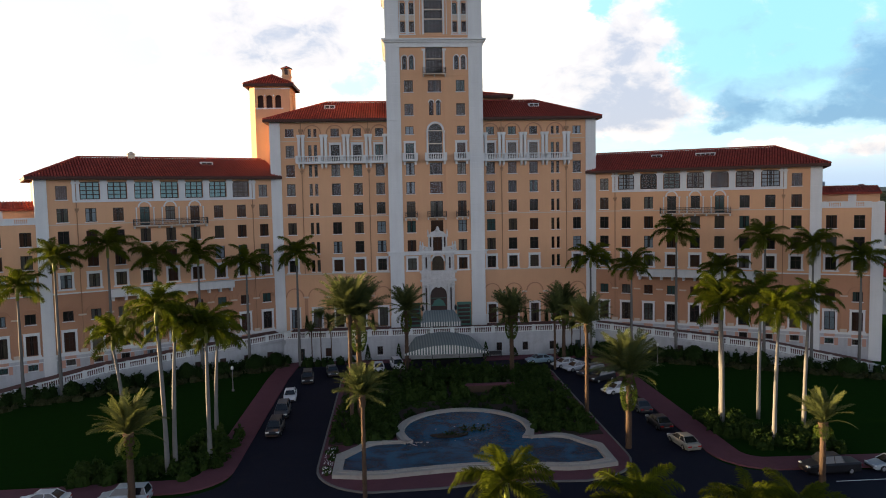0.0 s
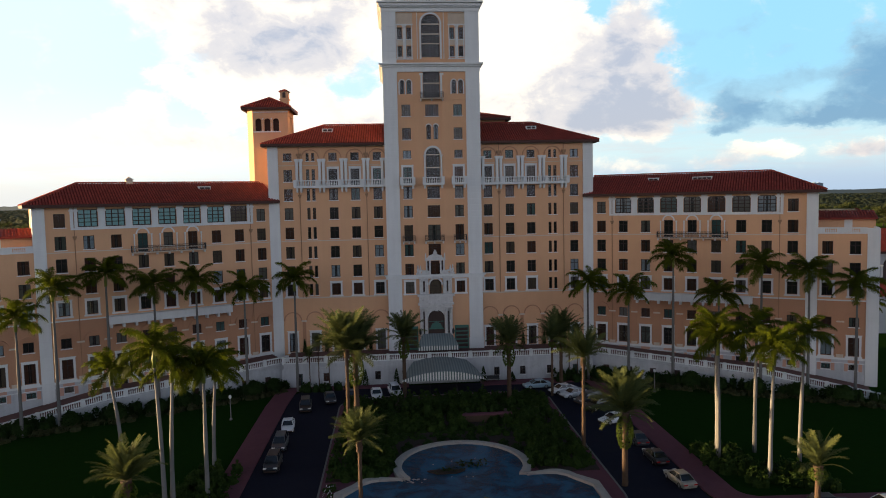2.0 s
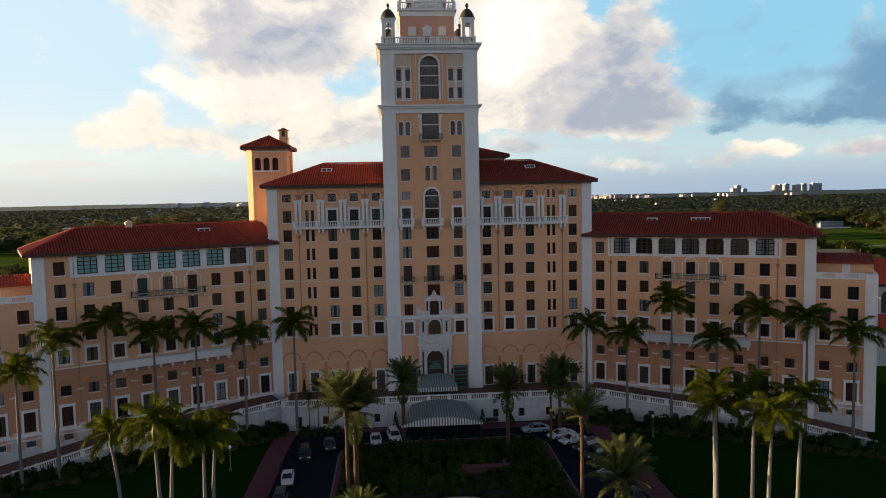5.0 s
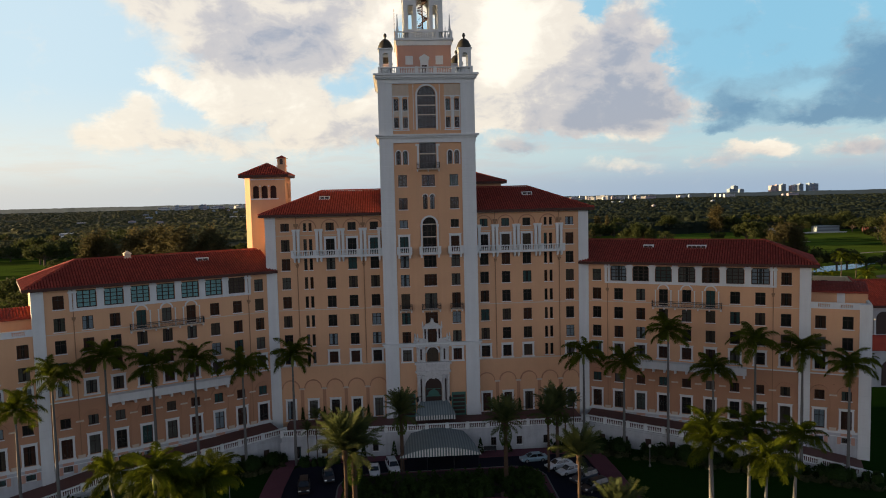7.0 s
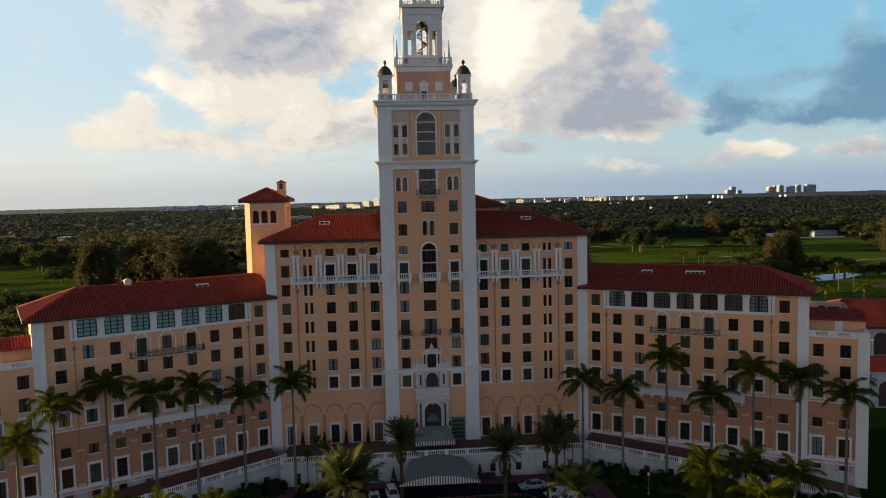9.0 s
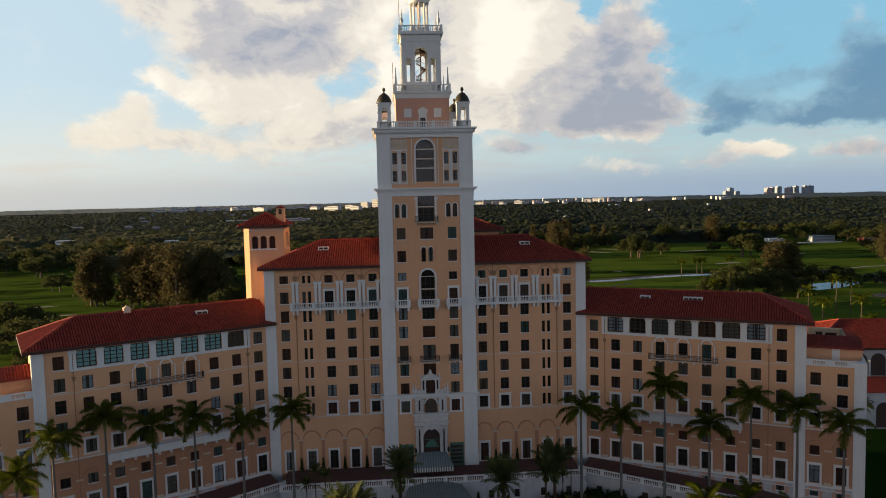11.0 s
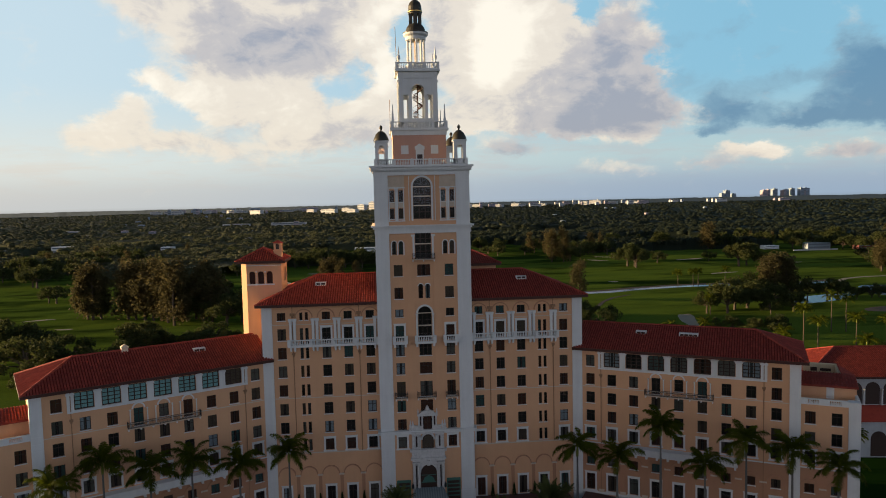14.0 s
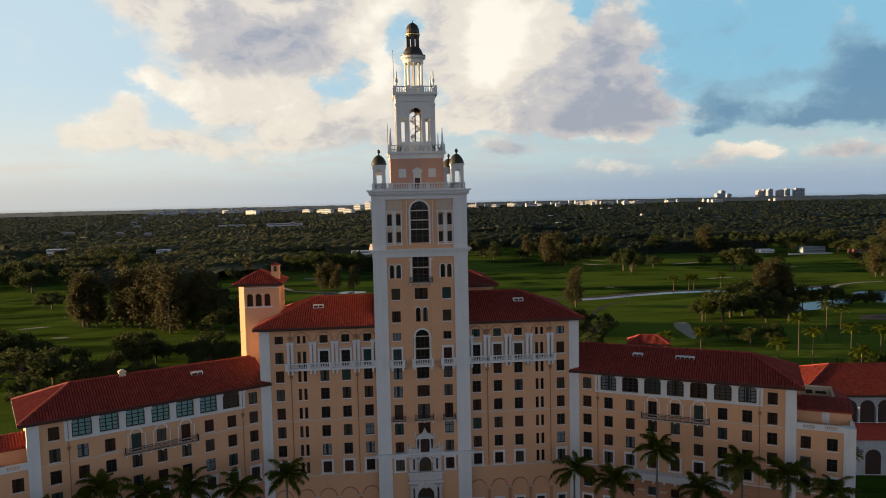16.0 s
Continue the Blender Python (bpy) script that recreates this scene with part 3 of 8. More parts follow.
def downpipe(parent, x, z0, z1, head, y=0.0):
    mb = MB().tube([(x, y - 0.12, z0), (x, y - 0.12, z1)], 0.07, 6)
    mb.box(x - 0.28, x + 0.28, y - 0.36, y, head, head + 0.35).box(x - 0.16, x + 0.16, y - 0.26, y, head - 0.3, head)
    part("downpipe", mb, PIPE, parent, "tan metal downpipe with rainwater head")


# window rows: foot and head
ROWS = [(32.2, 34.35), (28.75, 30.9), (25.2, 27.35), (21.65, 23.8), (18.1, 20.25), (14.75, 16.9)]
FACE_Y = 0.7

# ---- main block ----
main = thing("hotel_main_block", "peach stucco hotel block with white corner piers and red tile roof", "hotel building", (0, FACE_Y, 0), kind="structure")
COLS = [(26.45, 1.55), (18.28, 1.6), (14.28, 1.6), (10.2, 1.6)]
PAIRS = (22.85, 21.85)
holes, wins = [], []
for s in (-1, 1):
    for z0, z1 in ROWS:
        for cx, w in COLS:
            wins.append((s * cx, z0, z1, w, 2, 1, z1 < 17))
        for cx in PAIRS:
            wins.append((s * cx, z0, z1, 0.58, 1, 1, False))
    wins.append((s * 26.45, 39.4, 40.85, 1.55, 2, 0, False))
    wins.append((s * 26.45, 35.7, 37.85, 1.55, 2, 1, False))
    for cx, w in COLS[1:]:
        wins.append((s * cx, 39.4, 40.85, 1.5, 2, 0, False))
        wins.append((s * cx, 34.9, 37.9, 1.6, 2, 1, True))
        wins.append((s * cx, 4.3, 7.8, 1.5, 2, 1, True))
    for cx in PAIRS:
        wins.append((s * cx, 39.4, 40.85, 0.55, 1, 0, False))
        wins.append((s * cx, 34.9, 37.9, 0.6, 1, 1, False))
    wins.append((s * 22.35, 4.3, 7.8, 1.5, 2, 1, True))
    wins.append((s * 26.45, 4.3, 7.8, 1.4, 2, 1, True))
for x, z0, z1, w, *_ in wins:
    holes.append(hole(x, z0, z1, w))
mb = MB()
wall_face(mb, -29.0, 29.0, 0.0, 42.3, holes)
mb.box(-29.6, 29.6, 0.85, 19.0, 0.0, 42.3).box(-29.6, 29.6, 0.3, 0.85, 42.0, 42.3)
part("wall", mb, STUCCO, main, "peach stucco wall pierced by rows of windows")
for x, z0, z1, w, lights, bars, sur in wins:
    put_window(main, x, z0, z1, w, lights, bars, surround=sur, sill=not sur)
for s in (-1, 1):
    a, b = sorted((s * 28.12, s * 30.0))
    pier(main, a, b, -0.22, 3.0, 42.2)
    mb = MB()
    a, b = sorted((s * 28.1, s * 8.8))
    for z, h, o in ((24.75, 0.16, 0.06), (14.22, 0.24, 0.10), (41.9, 0.4, 0.25), (38.55, 0.12, 0.05)):
        mb.cut().box(a, b, -o, 0.0, z, z + h)
    pieces("string_course", mb, PANEL, main)
    mb = MB()
    for cx in (22.35, 18.28, 14.28, 10.2):
        mb.cut().arch_band(s * cx, 39.9, 1.46, 1.64, -0.22, 0.0)
    # the darker band paints the shade line of each arch recess
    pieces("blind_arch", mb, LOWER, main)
    mb = MB()
    imp = MB()
    for cx in (26.4, 22.35, 18.28, 14.28, 10.2):
        mb.cut().arch_band(s * cx, 10.15, 1.46, 1.64, -0.22, 0.0, 14)
    for cx in (24.38, 20.3, 16.28, 12.24):
        mb.cut().box(s * cx - 0.30, s * cx + 0.30, -0.13, 0.0, 4.2, 9.9).box(s * cx - 0.42, s * cx + 0.42, -0.16, 0.0, 4.2, 4.7)
        imp.cut().box(s * cx - 0.48, s * cx + 0.48, -0.24, 0.0, 9.9, 10.2)
    pieces("impost", imp, PANEL, main)
    # recess shade is put into the arch band's darker colour here too
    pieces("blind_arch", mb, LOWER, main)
    # long balcony with paired white pilasters
    bal = part("balcony", MB().box(*sorted((s * 25.2, s * 8.8)), -1.1, 0.0, 34.5, 34.75), WHITE, main, "long white stone balcony on corbels")
    balustrade(bal, [(s * 25.1, -0.95, 34.75), (s * 8.9, -0.95, 34.75)], 1.15, 4.05)
    mb = MB()
    for cx in (24.4, 20.3, 16.28, 12.25, 8.95):
        for e in (-0.36, 0.36):
            x = s * cx + e
            mb.cut().prism([(x - 0.16, 33.9), (x + 0.16, 33.9), (x + 0.16, 34.5), (x - 0.16, 34.5)], -0.85, 0.0)
            mb.prism([(x - 0.13, 33.65), (x + 0.13, 33.65), (x + 0.13, 33.9), (x - 0.13, 33.9)], -0.45, 0.0)
    pieces("corbel", mb, WHITE, bal)
    mb = MB()
    for cx in (24.4, 20.3, 16.28, 12.25, 8.95):
        mb.cut()
        for e in (-0.36, 0.36):
            x = s * cx + e
            mb.box(x - 0.29, x + 0.29, -0.62, 0.0, 34.75, 35.15).box(x - 0.23, x + 0.23, -0.54, 0.0, 35.15, 38.75).box(x - 0.10, x + 0.10, -0.58, -0.54, 35.5, 38.4)
            mb.box(x - 0.27, x + 0.27, -0.58, 0.0, 38.75, 38.9).box(x - 0.25, x + 0.25, -0.56, 0.0, 38.9, 39.2).box(x - 0.31, x + 0.31, -0.62, 0.0, 39.2, 39.4)
        mb.box(s * cx - 0.75, s * cx + 0.75, -0.62, 0.0, 39.4, 39.75)
    pieces("column_pair", mb, WHITE, bal, "pair of square white columns")
    for x in (24.4, 12.25):
        downpipe(main, s * x, 14.4, 33.6, 33.0)
        mb = MB().box(s * x - 0.4, s * x + 0.4, -0.55, 0.0, 40.3, 40.75).box(s * x - 0.22, s * x + 0.22, -0.4, 0, 39.9, 40.3).tube([(s * x, -0.2, 40.7), (s * x, -0.2, 42.0)], 0.07, 6)
        part("rainwater_head", mb, PIPE, main, "tan metal rainwater head")
for x0, x1 in ((-30.9, -7.0), (7.0, 30.9)):
    hip_roof(main, x0, x1, -1.05, 20.0, 42.45, 46.75, x0 < 0, x0 > 0)
for s in (-1, 1):
    mb = MB().box(s * 19.5 - 1.0, s * 19.5 + 1.0, 5.3, 6.2, 44.9, 45.75)
    d = part("dormer_vent", mb, WHITE, main, "low white roof vent with two louvres")
    part("louvre", MB().box(s * 19.5 - 0.8, s * 19.5 - 0.08, 5.25, 5.31, 45.25, 45.62).box(s * 19.5 + 0.08, s * 19.5 + 0.8, 5.25, 5.31, 45.25, 45.62), FRAME, d)
# raised roof of the block behind
rear = thing("rear_roof_block", "low rear storey with a red tile roof", "building", (0, 0, 0), kind="structure")
part("wall", MB().box(7.5, 15.4, 12.0, 30.0, 40.0, 47.9), STUCCO, rear)
hip_roof(rear, 6.5, 16.3, 11.0, 31.0, 47.95, 50.0)

# ---- belvedere tower behind the main block ----
bel = thing("belvedere_tower", "square peach belvedere with three arches and red tile roof", "tower", (-31.0, 11.6, 0), kind="structure")
mb = MB()
arches = [(x, 45.6, 48.6) for x in (-1.65, 0.0, 1.65)]
wall_face(mb, -2.7, 3.9, 30.0, 49.95, [(x - 0.58, x + 0.58, a, b) for x, a, b in arches] + [(2.55, 3.3, 41.5, 42.6), (2.55, 3.3, 38.0, 39.1)], 0.5, -3.9)
mb.quad((-3.9, -2.7, 30), (-2.7, -3.9, 30), (-2.7, -3.9, 49.95), (-3.9, -2.7, 49.95))
mb.quad((-3.9, 3.9, 30), (-3.9, -2.7, 30), (-3.9, -2.7, 49.95), (-3.9, 3.9, 49.95))
mb.quad((3.9, 3.9, 30), (-3.9, 3.9, 30), (-3.9, 3.9, 49.95), (3.9, 3.9, 49.95))
q = MB()
wall_face(q, -3.9, 3.9, 30.0, 49.95, [(x - 0.58, x + 0.58, a, b) for x, a, b in arches], 0.5, -3.9)
mb.add([Matrix.Rotation(radians(90), 4, "Z") @ Vector(p) for p in q.v], q.f)
for x, a, b in arches:                            # round heads of the arcade
    for e in (-1, 1):
        zc = b - 0.55
        pts = [(x, b + 0.02)] + [(x + e * 0.58 * math.sin(math.pi / 2 * i / 6), zc - 0.55 + 0.53 * math.cos(math.pi / 2 * i / 6)) for i in range(7)] + [(x + e * 0.58, b + 0.02)]
        mb.prism(pts if e < 0 else pts[::-1], -3.88, -3.5)
mb.box(-2.6, 3.3, -3.3, 3.3, 30.0, 45.5).box(-2.6, 3.3, -3.3, 3.3, 49.3, 49.95)
part("wall", mb, STUCCO, bel, "peach stucco tower wall")
mb = MB()
mb.box(-2.6, 2.6, -4.02, -3.9, 45.35, 45.6).box(-2.7, 4.0, -4.05, -3.9, 49.1, 49.25)
for x in (-0.82, 0.82):
    mb.lathe([(0.2, 45.6), (0.16, 45.8), (0.15, 47.7), (0.24, 48.05)], x, -3.75, 8)
part("arcade_trim", mb, WHITE, bel, "white arcade columns and sill")
# a dark sheet behind the arches paints the arcade's inner shade
part("interior", MB().box(-2.9, 2.9, -3.0, -2.9, 45.5, 49.3), WOOD, bel, "dark sheet for the shaded arcade interior")
hip_roof(bel, -4.6, 4.6, -4.6, 4.6, 50.0, 52.3)
ch = part("chimney", MB().box(-0.75, 0.75, -0.75, 0.75, 45.0, 53.3).box(-0.9, 0.9, -0.9, 0.9, 51.7, 51.9), STUCCO, bel, "peach bell-cote chimney", at=(3.1, -1.4, 0))
part("opening", MB().box(-0.3, 0.3, -0.78, -0.74, 52.1, 52.9).arch_band(0, 52.9, 0.0, 0.3, -0.78, -0.74, 6), FRAME, ch)
roofc = MB()
roofc.add([(-1.05, -1.05, 53.3), (1.05, -1.05, 53.3), (1.05, 1.05, 53.3), (-1.05, 1.05, 53.3), (0, 0, 53.9)], [(0, 1, 4), (1, 2, 4), (2, 3, 4), (3, 0, 4), (3, 2, 1, 0)])
part("cap", roofc, TILE, ch, "small red tile cap")

# ---- wings ----
WING_A = 28.8
STEP, U0 = 4.02, 1.95
TERRACE_Z = 4.2


def drive_z(u):
    """Height of the drive along a wing, u metres from the main block."""
    return TERRACE_Z - 0.06 * u if u < 30 else 2.4 - 0.155 * (u - 30)


def build_wing(s, name, label):
    M = Matrix.Translation((s * 29.65, FACE_Y, 0)) @ Matrix.Rotation(radians(-s * WING_A), 4, "Z")
    wing = thing(name, label, "hotel building", M, kind="structure")
    cols = [U0 + STEP * i for i in range(9)]
    ws = []
    for i, u in enumerate(cols):
        for j, (z0, z1) in enumerate(ROWS[1:]):
            if j == 0 and 0 < i < 8:
                # left wing panes get the painted sky light behind the glass
                ws.append((u, 28.75, 31.55, 2.9, 3, 3, False, (SKY_PANE if s < 0 and i != 1 else None)))
            elif j == 1 and 3 <= i <= 5:
                ws.append((u, 24.4 if i != 4 else 25.2, 27.4, 1.55, 2, 1, False, None))
            else:
                ws.append((u, z0, z1, 1.6, 2, 1, j == 4, None))
        ws.append((u, 9.6, 11.2, 1.5, 2, 0, False, None))
        ws.append((u, 4.75, 7.85, 1.6, 2, 1, True, None))
        if drive_z(u) < 2.9:
            ws.append((u, 2.55, 3.45, 1.3, 2, 0, False, None))
    low = []
    for u in (39.3, 43.3):
        for z0, z1 in ROWS[3:]:
            low.append((u, z0, z1, 1.6, 2, 1, z1 < 17, None))
        low += [(u, 9.6, 11.2, 1.5, 2, 0, False, None), (u, 4.75, 7.85, 1.6, 2, 1, True, None), (u, 2.4, 3.3, 1.3, 2, 0, False, None)]
    mb = MB()
    lower = MB()
    plinth = MB()
    for (xa, xb), top, group in ((sorted((s * 0.2, s * 36.2)), 32.2, ws), (sorted((s * 37.5, s * 45.0)), 25.0, low)):
        for m2, za, zb in ((plinth, 0.0, 4.2), (lower, 4.2, 13.95), (mb, 13.95, top)):
            wall_face(m2, xa, xb, za, zb, [hole(s * u, a, b, w) for u, a, b, w, *_ in group if za < a < zb])
    mb.box(*sorted((s * 0.2, s * 37.5)), 0.85, 16.0, 0.0, 32.2).box(*sorted((s * 0.2, s * 37.5)), 0.3, 0.85, 31.9, 32.2)
    mb.box(*sorted((s * 37.5, s * 46.6)), 0.85, 16.2, 0.0, 25.0).box(*sorted((s * 37.5, s * 46.6)), 0.3, 0.85, 24.7, 25.0)
    mb.box(*sorted((s * 37.5, s * 46.6)), 4.5, 13.0, 25.0, 27.3)
    part("wall", mb, STUCCO, wing, "peach stucco wing wall with rows of windows")
    part("lower_wall", lower, LOWER, wing, "warm stucco ground-floor wall, darkened for low shade")
    part("plinth", plinth, DIM_WEATHERED, wing, "white rendered plinth")
    for u, a, b, w, lights, bars, sur, room in ws + low:
        put_window(wing, s * u, a, b, w, lights, bars, surround=sur, sill=not sur, room=room)
    for a, b, z in ((36.1, 37.85, 32.1), (44.95, 46.75, 25.9)):
        pier(wing, *sorted((s * a, s * b)), -0.25, 1.5, z)
    part("corner_pier_return", MB().box(*sorted((s * 46.6, s * 46.78)), 1.5, 14.0, 0.0, 25.9), WHITE, wing)
    mb = MB()
    x = sorted((s * 0.3, s * 36.1))
    for z, h, o in ((24.75, 0.16, 0.06), (31.85, 0.35, 0.22)):
        mb.cut().box(*x, -o, 0, z, z + h)
    pieces("string_course", mb, PANEL, wing)
    mb = MB()
    for z, h, o in ((13.9, 0.2, 0.1), (4.1, 0.35, 0.14), (3.5, 0.12, 0.06)):
        mb.cut().box(*x, -o, 0, z, z + h).box(*sorted((s * 37.85, s * 44.95)), -o, 0, z, z + h)
    pieces("plinth_course", mb, WHITE, wing, "white stone string course")
    # loggia piers
    mb = MB()
    for i in range(8):
        u = U0 + STEP * (i + 0.5)
        w = 0.52
        mb.cut().box(*sorted((s * (u - w), s * (u + w))), -0.14, 0.02, 28.6, 31.85)
        mb.box(*sorted((s * (u - w - 0.12), s * (u + w + 0.12))), -0.26, 0.02, 31.2, 31.5)
    mb.cut().box(*sorted((s * (U0 + STEP * 0.5 - 0.5), s * (U0 + STEP * 7.5 + 0.5))), -0.2, 0.02, 28.3, 28.6)
    pieces("loggia_pier", mb, WHITE, wing, "white pier between the top-floor windows")
    mb = MB()
    for i in range(1, 8) if s > 0 else ():
        for e in (-1, 1):
            x0 = s * (U0 + STEP * i) + e * 1.45
            pts = [(x0, 31.55)] + [(x0 - e * 0.50 * (1 - math.sin(math.pi / 2 * j / 5)), 31.55 - 0.40 * (1 - math.cos(math.pi / 2 * j / 5))) for j in range(6)]
            mb.cut().prism(pts if e > 0 else pts[::-1], 0.0, 0.19)
    pieces("arch_corner", mb, WHITE, wing)
    # small balcony with three arched bays
    iron_balcony(wing, *sorted((s * (U0 + STEP * 3 - 1.9), s * (U0 + STEP * 5 + 1.9))), 24.3, 0.0, 1.1)
    mb = MB()
    for i in (3, 4, 5):
        x0 = s * (U0 + STEP * i)
        mb.cut().arch_band(x0, 27.3, 0.85, 1.08, -0.1, 0.0)
        for e in (-1.35, 1.35):
            mb.lathe([(0.15, 24.35), (0.11, 24.5), (0.10, 27.0), (0.17, 27.3)], x0 + e, -0.2, 8)
    pieces("arched_bay", mb, WHITE, wing, "slim white columns and arch")
    # long white balcony above the mezzanine
    ub = sorted((s * 8.2, s * 28.0))
    bal = part("balcony", MB().box(*ub, -1.7, 0.0, 12.95, 14.2), WHITE, wing, "long white stone balcony on brackets")
    mb = MB()
    for i in range(11):
        x0 = ub[0] + 0.4 + (ub[1] - ub[0] - 0.8) * i / 10
        mb.cut().prism([(x0 - 0.18, 12.3), (x0 + 0.18, 12.3), (x0 + 0.18, 12.95), (x0 - 0.18, 12.95)], -1.2, 0.0)
    pieces("bracket", mb, WHITE, bal)
    mb = MB()
    for u in cols + [39.3, 43.3]:
        mb.cut().arch_band(s * u, 10.6, 1.20, 1.46, -0.26, 0.0, 12)
    imp = MB()
    for u in [U0 + STEP * (i + 0.5) for i in range(8)] + [41.3]:
        mb.cut().box(s * u - 0.42, s * u + 0.42, -0.13, 0.0, 4.45, 10.35).box(s * u - 0.24, s * u + 0.24, -0.09, 0.0, 10.6, 12.3)
        imp.cut().box(s * u - 0.58, s * u + 0.58, -0.22, 0.0, 10.35, 10.6)
        imp.cut().box(s * u - 0.52, s * u + 0.52, -0.2, 0.0, 4.45, 5.0)
    pieces("impost", imp, PANEL, wing)
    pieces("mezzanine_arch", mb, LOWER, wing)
    mb = MB()
    for u in cols + [39.3, 43.3]:
        mb.cut().box(s * u - 0.8, s * u + 0.8, -0.05, 0.0, 3.62, 4.08).box(s * u - 1.3, s * u - 0.75, -0.04, 0.0, 2.2, 3.45).box(s * u + 0.75, s * u + 1.3, -0.04, 0.0, 2.2, 3.45)
    pieces("spandrel_panel", mb, SALMON, wing, "salmon panel under the window")
    for u in (U0 + STEP * 0.5, U0 + STEP * 7.5):
        downpipe(wing, s * u, 4.5, 31.9, 27.0)
    # roof, vents and end terrace
    a, b = sorted((s * -1.2, s * 38.9))
    hip_roof(wing, a, b, -1.1, 16.9, 32.3, 35.85, s < 0, s > 0, 8.2)
    if s < 0:
        vents = [(10.5, 2.1)]
        part("roof_ventilator", MB().lathe([(0.75, 35.3), (0.75, 36.35), (0.92, 36.4), (0.92, 36.5), (0.12, 36.95)], -22.5, 7.9, 4, math.pi / 4), PANEL, wing, "square cream roof ventilator")
    else:
        vents = [(10.7, 1.9), (19.3, 3.4)]
    for u, w in vents:
        d = part("dormer_vent", MB().box(s * u - w / 2, s * u + w / 2, 4.6, 5.6, 34.2, 35.15), WHITE, wing, "low white roof vent with dark louvres")
        n = max(2, round(w / 0.85))
        q = MB()
        for i in range(n):
            xa = s * u - w / 2 + 0.12 + (w - 0.24) * i / n
            q.box(xa + 0.05, xa + (w - 0.24) / n - 0.05, 4.55, 4.61, 34.6, 35.0)
        part("louvre", q, FRAME, d)
    mb = MB().box(*sorted((s * 37.85, s * 44.95)), -0.1, 0.4, 25.0, 25.25)
    mb.box(*sorted((s * 37.85, s * 38.9)), -0.05, 0.25, 25.2, 26.0).box(*sorted((s * 40.6, s * 42.2)), -0.05, 0.25, 25.2, 26.0).box(*sorted((s * 43.9, s * 44.95)), -0.05, 0.25, 25.2, 26.0)
    mb.box(*sorted((s * 37.85, s * 44.95)), -0.1, 0.3, 25.85, 26.05)
    par = part("parapet", mb, WHITE, wing, "white parapet with baluster panels")
    q = MB()
    for u0 in (38.9, 42.2):
        for j in range(6):
            q.lathe([(r, 25.25 + z * 0.95) for r, z in baluster_profile()], s * (u0 + 0.2 + 0.26 * j), 0.1, 5, cap=False)
    part("balusters", q, WHITE, par, kind="stuff")
    part("parapet_return", MB().box(*sorted((s * 46.3, s * 46.75)), 1.5, 14.0, 25.0, 26.0), WHITE, wing)
    deck, tiles = MB(), MB()
    xa, xb = sorted((s * 37.5, s * 46.8))
    roof_plane(deck, tiles, (xa, 3.8, 27.5), (xb, 3.8, 27.5), (xa, 9.0, 28.6), (xb, 9.0, 28.6))
    deck.box(xa, xb, 3.8, 13.0, 27.2, 27.5)
    r = part("lean_to_roof", deck, TILE, wing, "low red tile roof over the end terrace")
    part("roof_tiles", tiles, TILE, r, kind="stuff")
    if s > 0:
        part("court_wall", MB().box(38.9, 44.2, 15.5, 16.0, 25.0, 28.6).box(44.2, 44.6, 9.0, 16.0, 25.0, 28.6).box(38.9, 44.7, 15.4, 16.1, 28.6, 28.75), CREAM, wing, "cream parapet wall of a rooftop court")
        part("court_vent", MB().box(40.2, 41.3, 15.42, 15.5, 27.3, 28.0).box(41.8, 43.6, 15.42, 15.5, 27.4, 27.9), FRAME, wing, "dark vents in the court wall")
        deck, tiles = MB(), MB()
        roof_plane(deck, tiles, (46.9, 9.0, 27.2), (46.9, 16.2, 27.2), (44.5, 9.0, 28.8), (44.5, 16.2, 28.8))
        deck.box(44.6, 46.8, 9.0, 16.2, 25.0, 27.2)
        r2 = part("court_roof", deck, TILE, wing, "short red tile slope beside the court")
        part("roof_tiles", tiles, TILE, r2, kind="stuff")
    part("terrace_door", MB().box(*sorted((s * 42.0, s * 43.2)), 4.44, 4.52, 25.1, 27.2), WHITE, wing)
    return wing


build_wing(-1, "hotel_wing", "long peach hotel wing with glazed top-floor loggia")
build_wing(1, "hotel_wing", "long peach hotel wing with dark loggia windows")

# ---- central tower ----
TW_Y = -0.6
tower = thing("hotel_tower", "tall peach and white hotel tower with belfry and copper dome", "tower", (0, TW_Y, 0), kind="structure")
tw = []
for z0, z1 in ROWS:
    tall = (24.5, 27.35) if z0 == 25.2 else (z0, z1)
    for x in (-4.7, 4.7):
        tw.append((x, *tall, 1.6, 2, 1, False, z1 < 17))
    if z0 > 15:
        tw.append((0.0, *tall, 2.3, 3, 1, False, False))
for x in (-4.7, 4.7):
    tw += [(x, 35.0, 37.9, 1.55, 2, 1, False, True), (x, 39.5, 40.95, 1.5, 2, 0, False, False), (x, 42.9, 45.0, 1.6, 2, 1, False, False), (x, 47.1, 49.2, 1.6, 2, 1, False, False)]
    for e in (-0.62, 0.62):
        tw.append((x + e, 51.1, 53.6, 0.8, 1, 1, True, False))
        tw.append((x + e * 1.33, 60.8, 62.9, 0.82, 2, 1, False, False))
        tw.append((x + e * 1.33, 57.7, 59.6, 0.82, 2, 1, False, False))
for e in (-0.65, 0.65):
    tw.append((e, 42.9, 45.6, 0.85, 1, 1, True, False))
tw += [(0, 35.0, 41.4, 2.5, 3, 3, True, False), (0, 47.1, 49.2, 2.4, 3, 1, False, False), (0, 50.3, 55.3, 3.0, 3, 3, False, False), (0, 57.6, 65.2, 3.3, 3, 4, True, False)]
mb = MB()
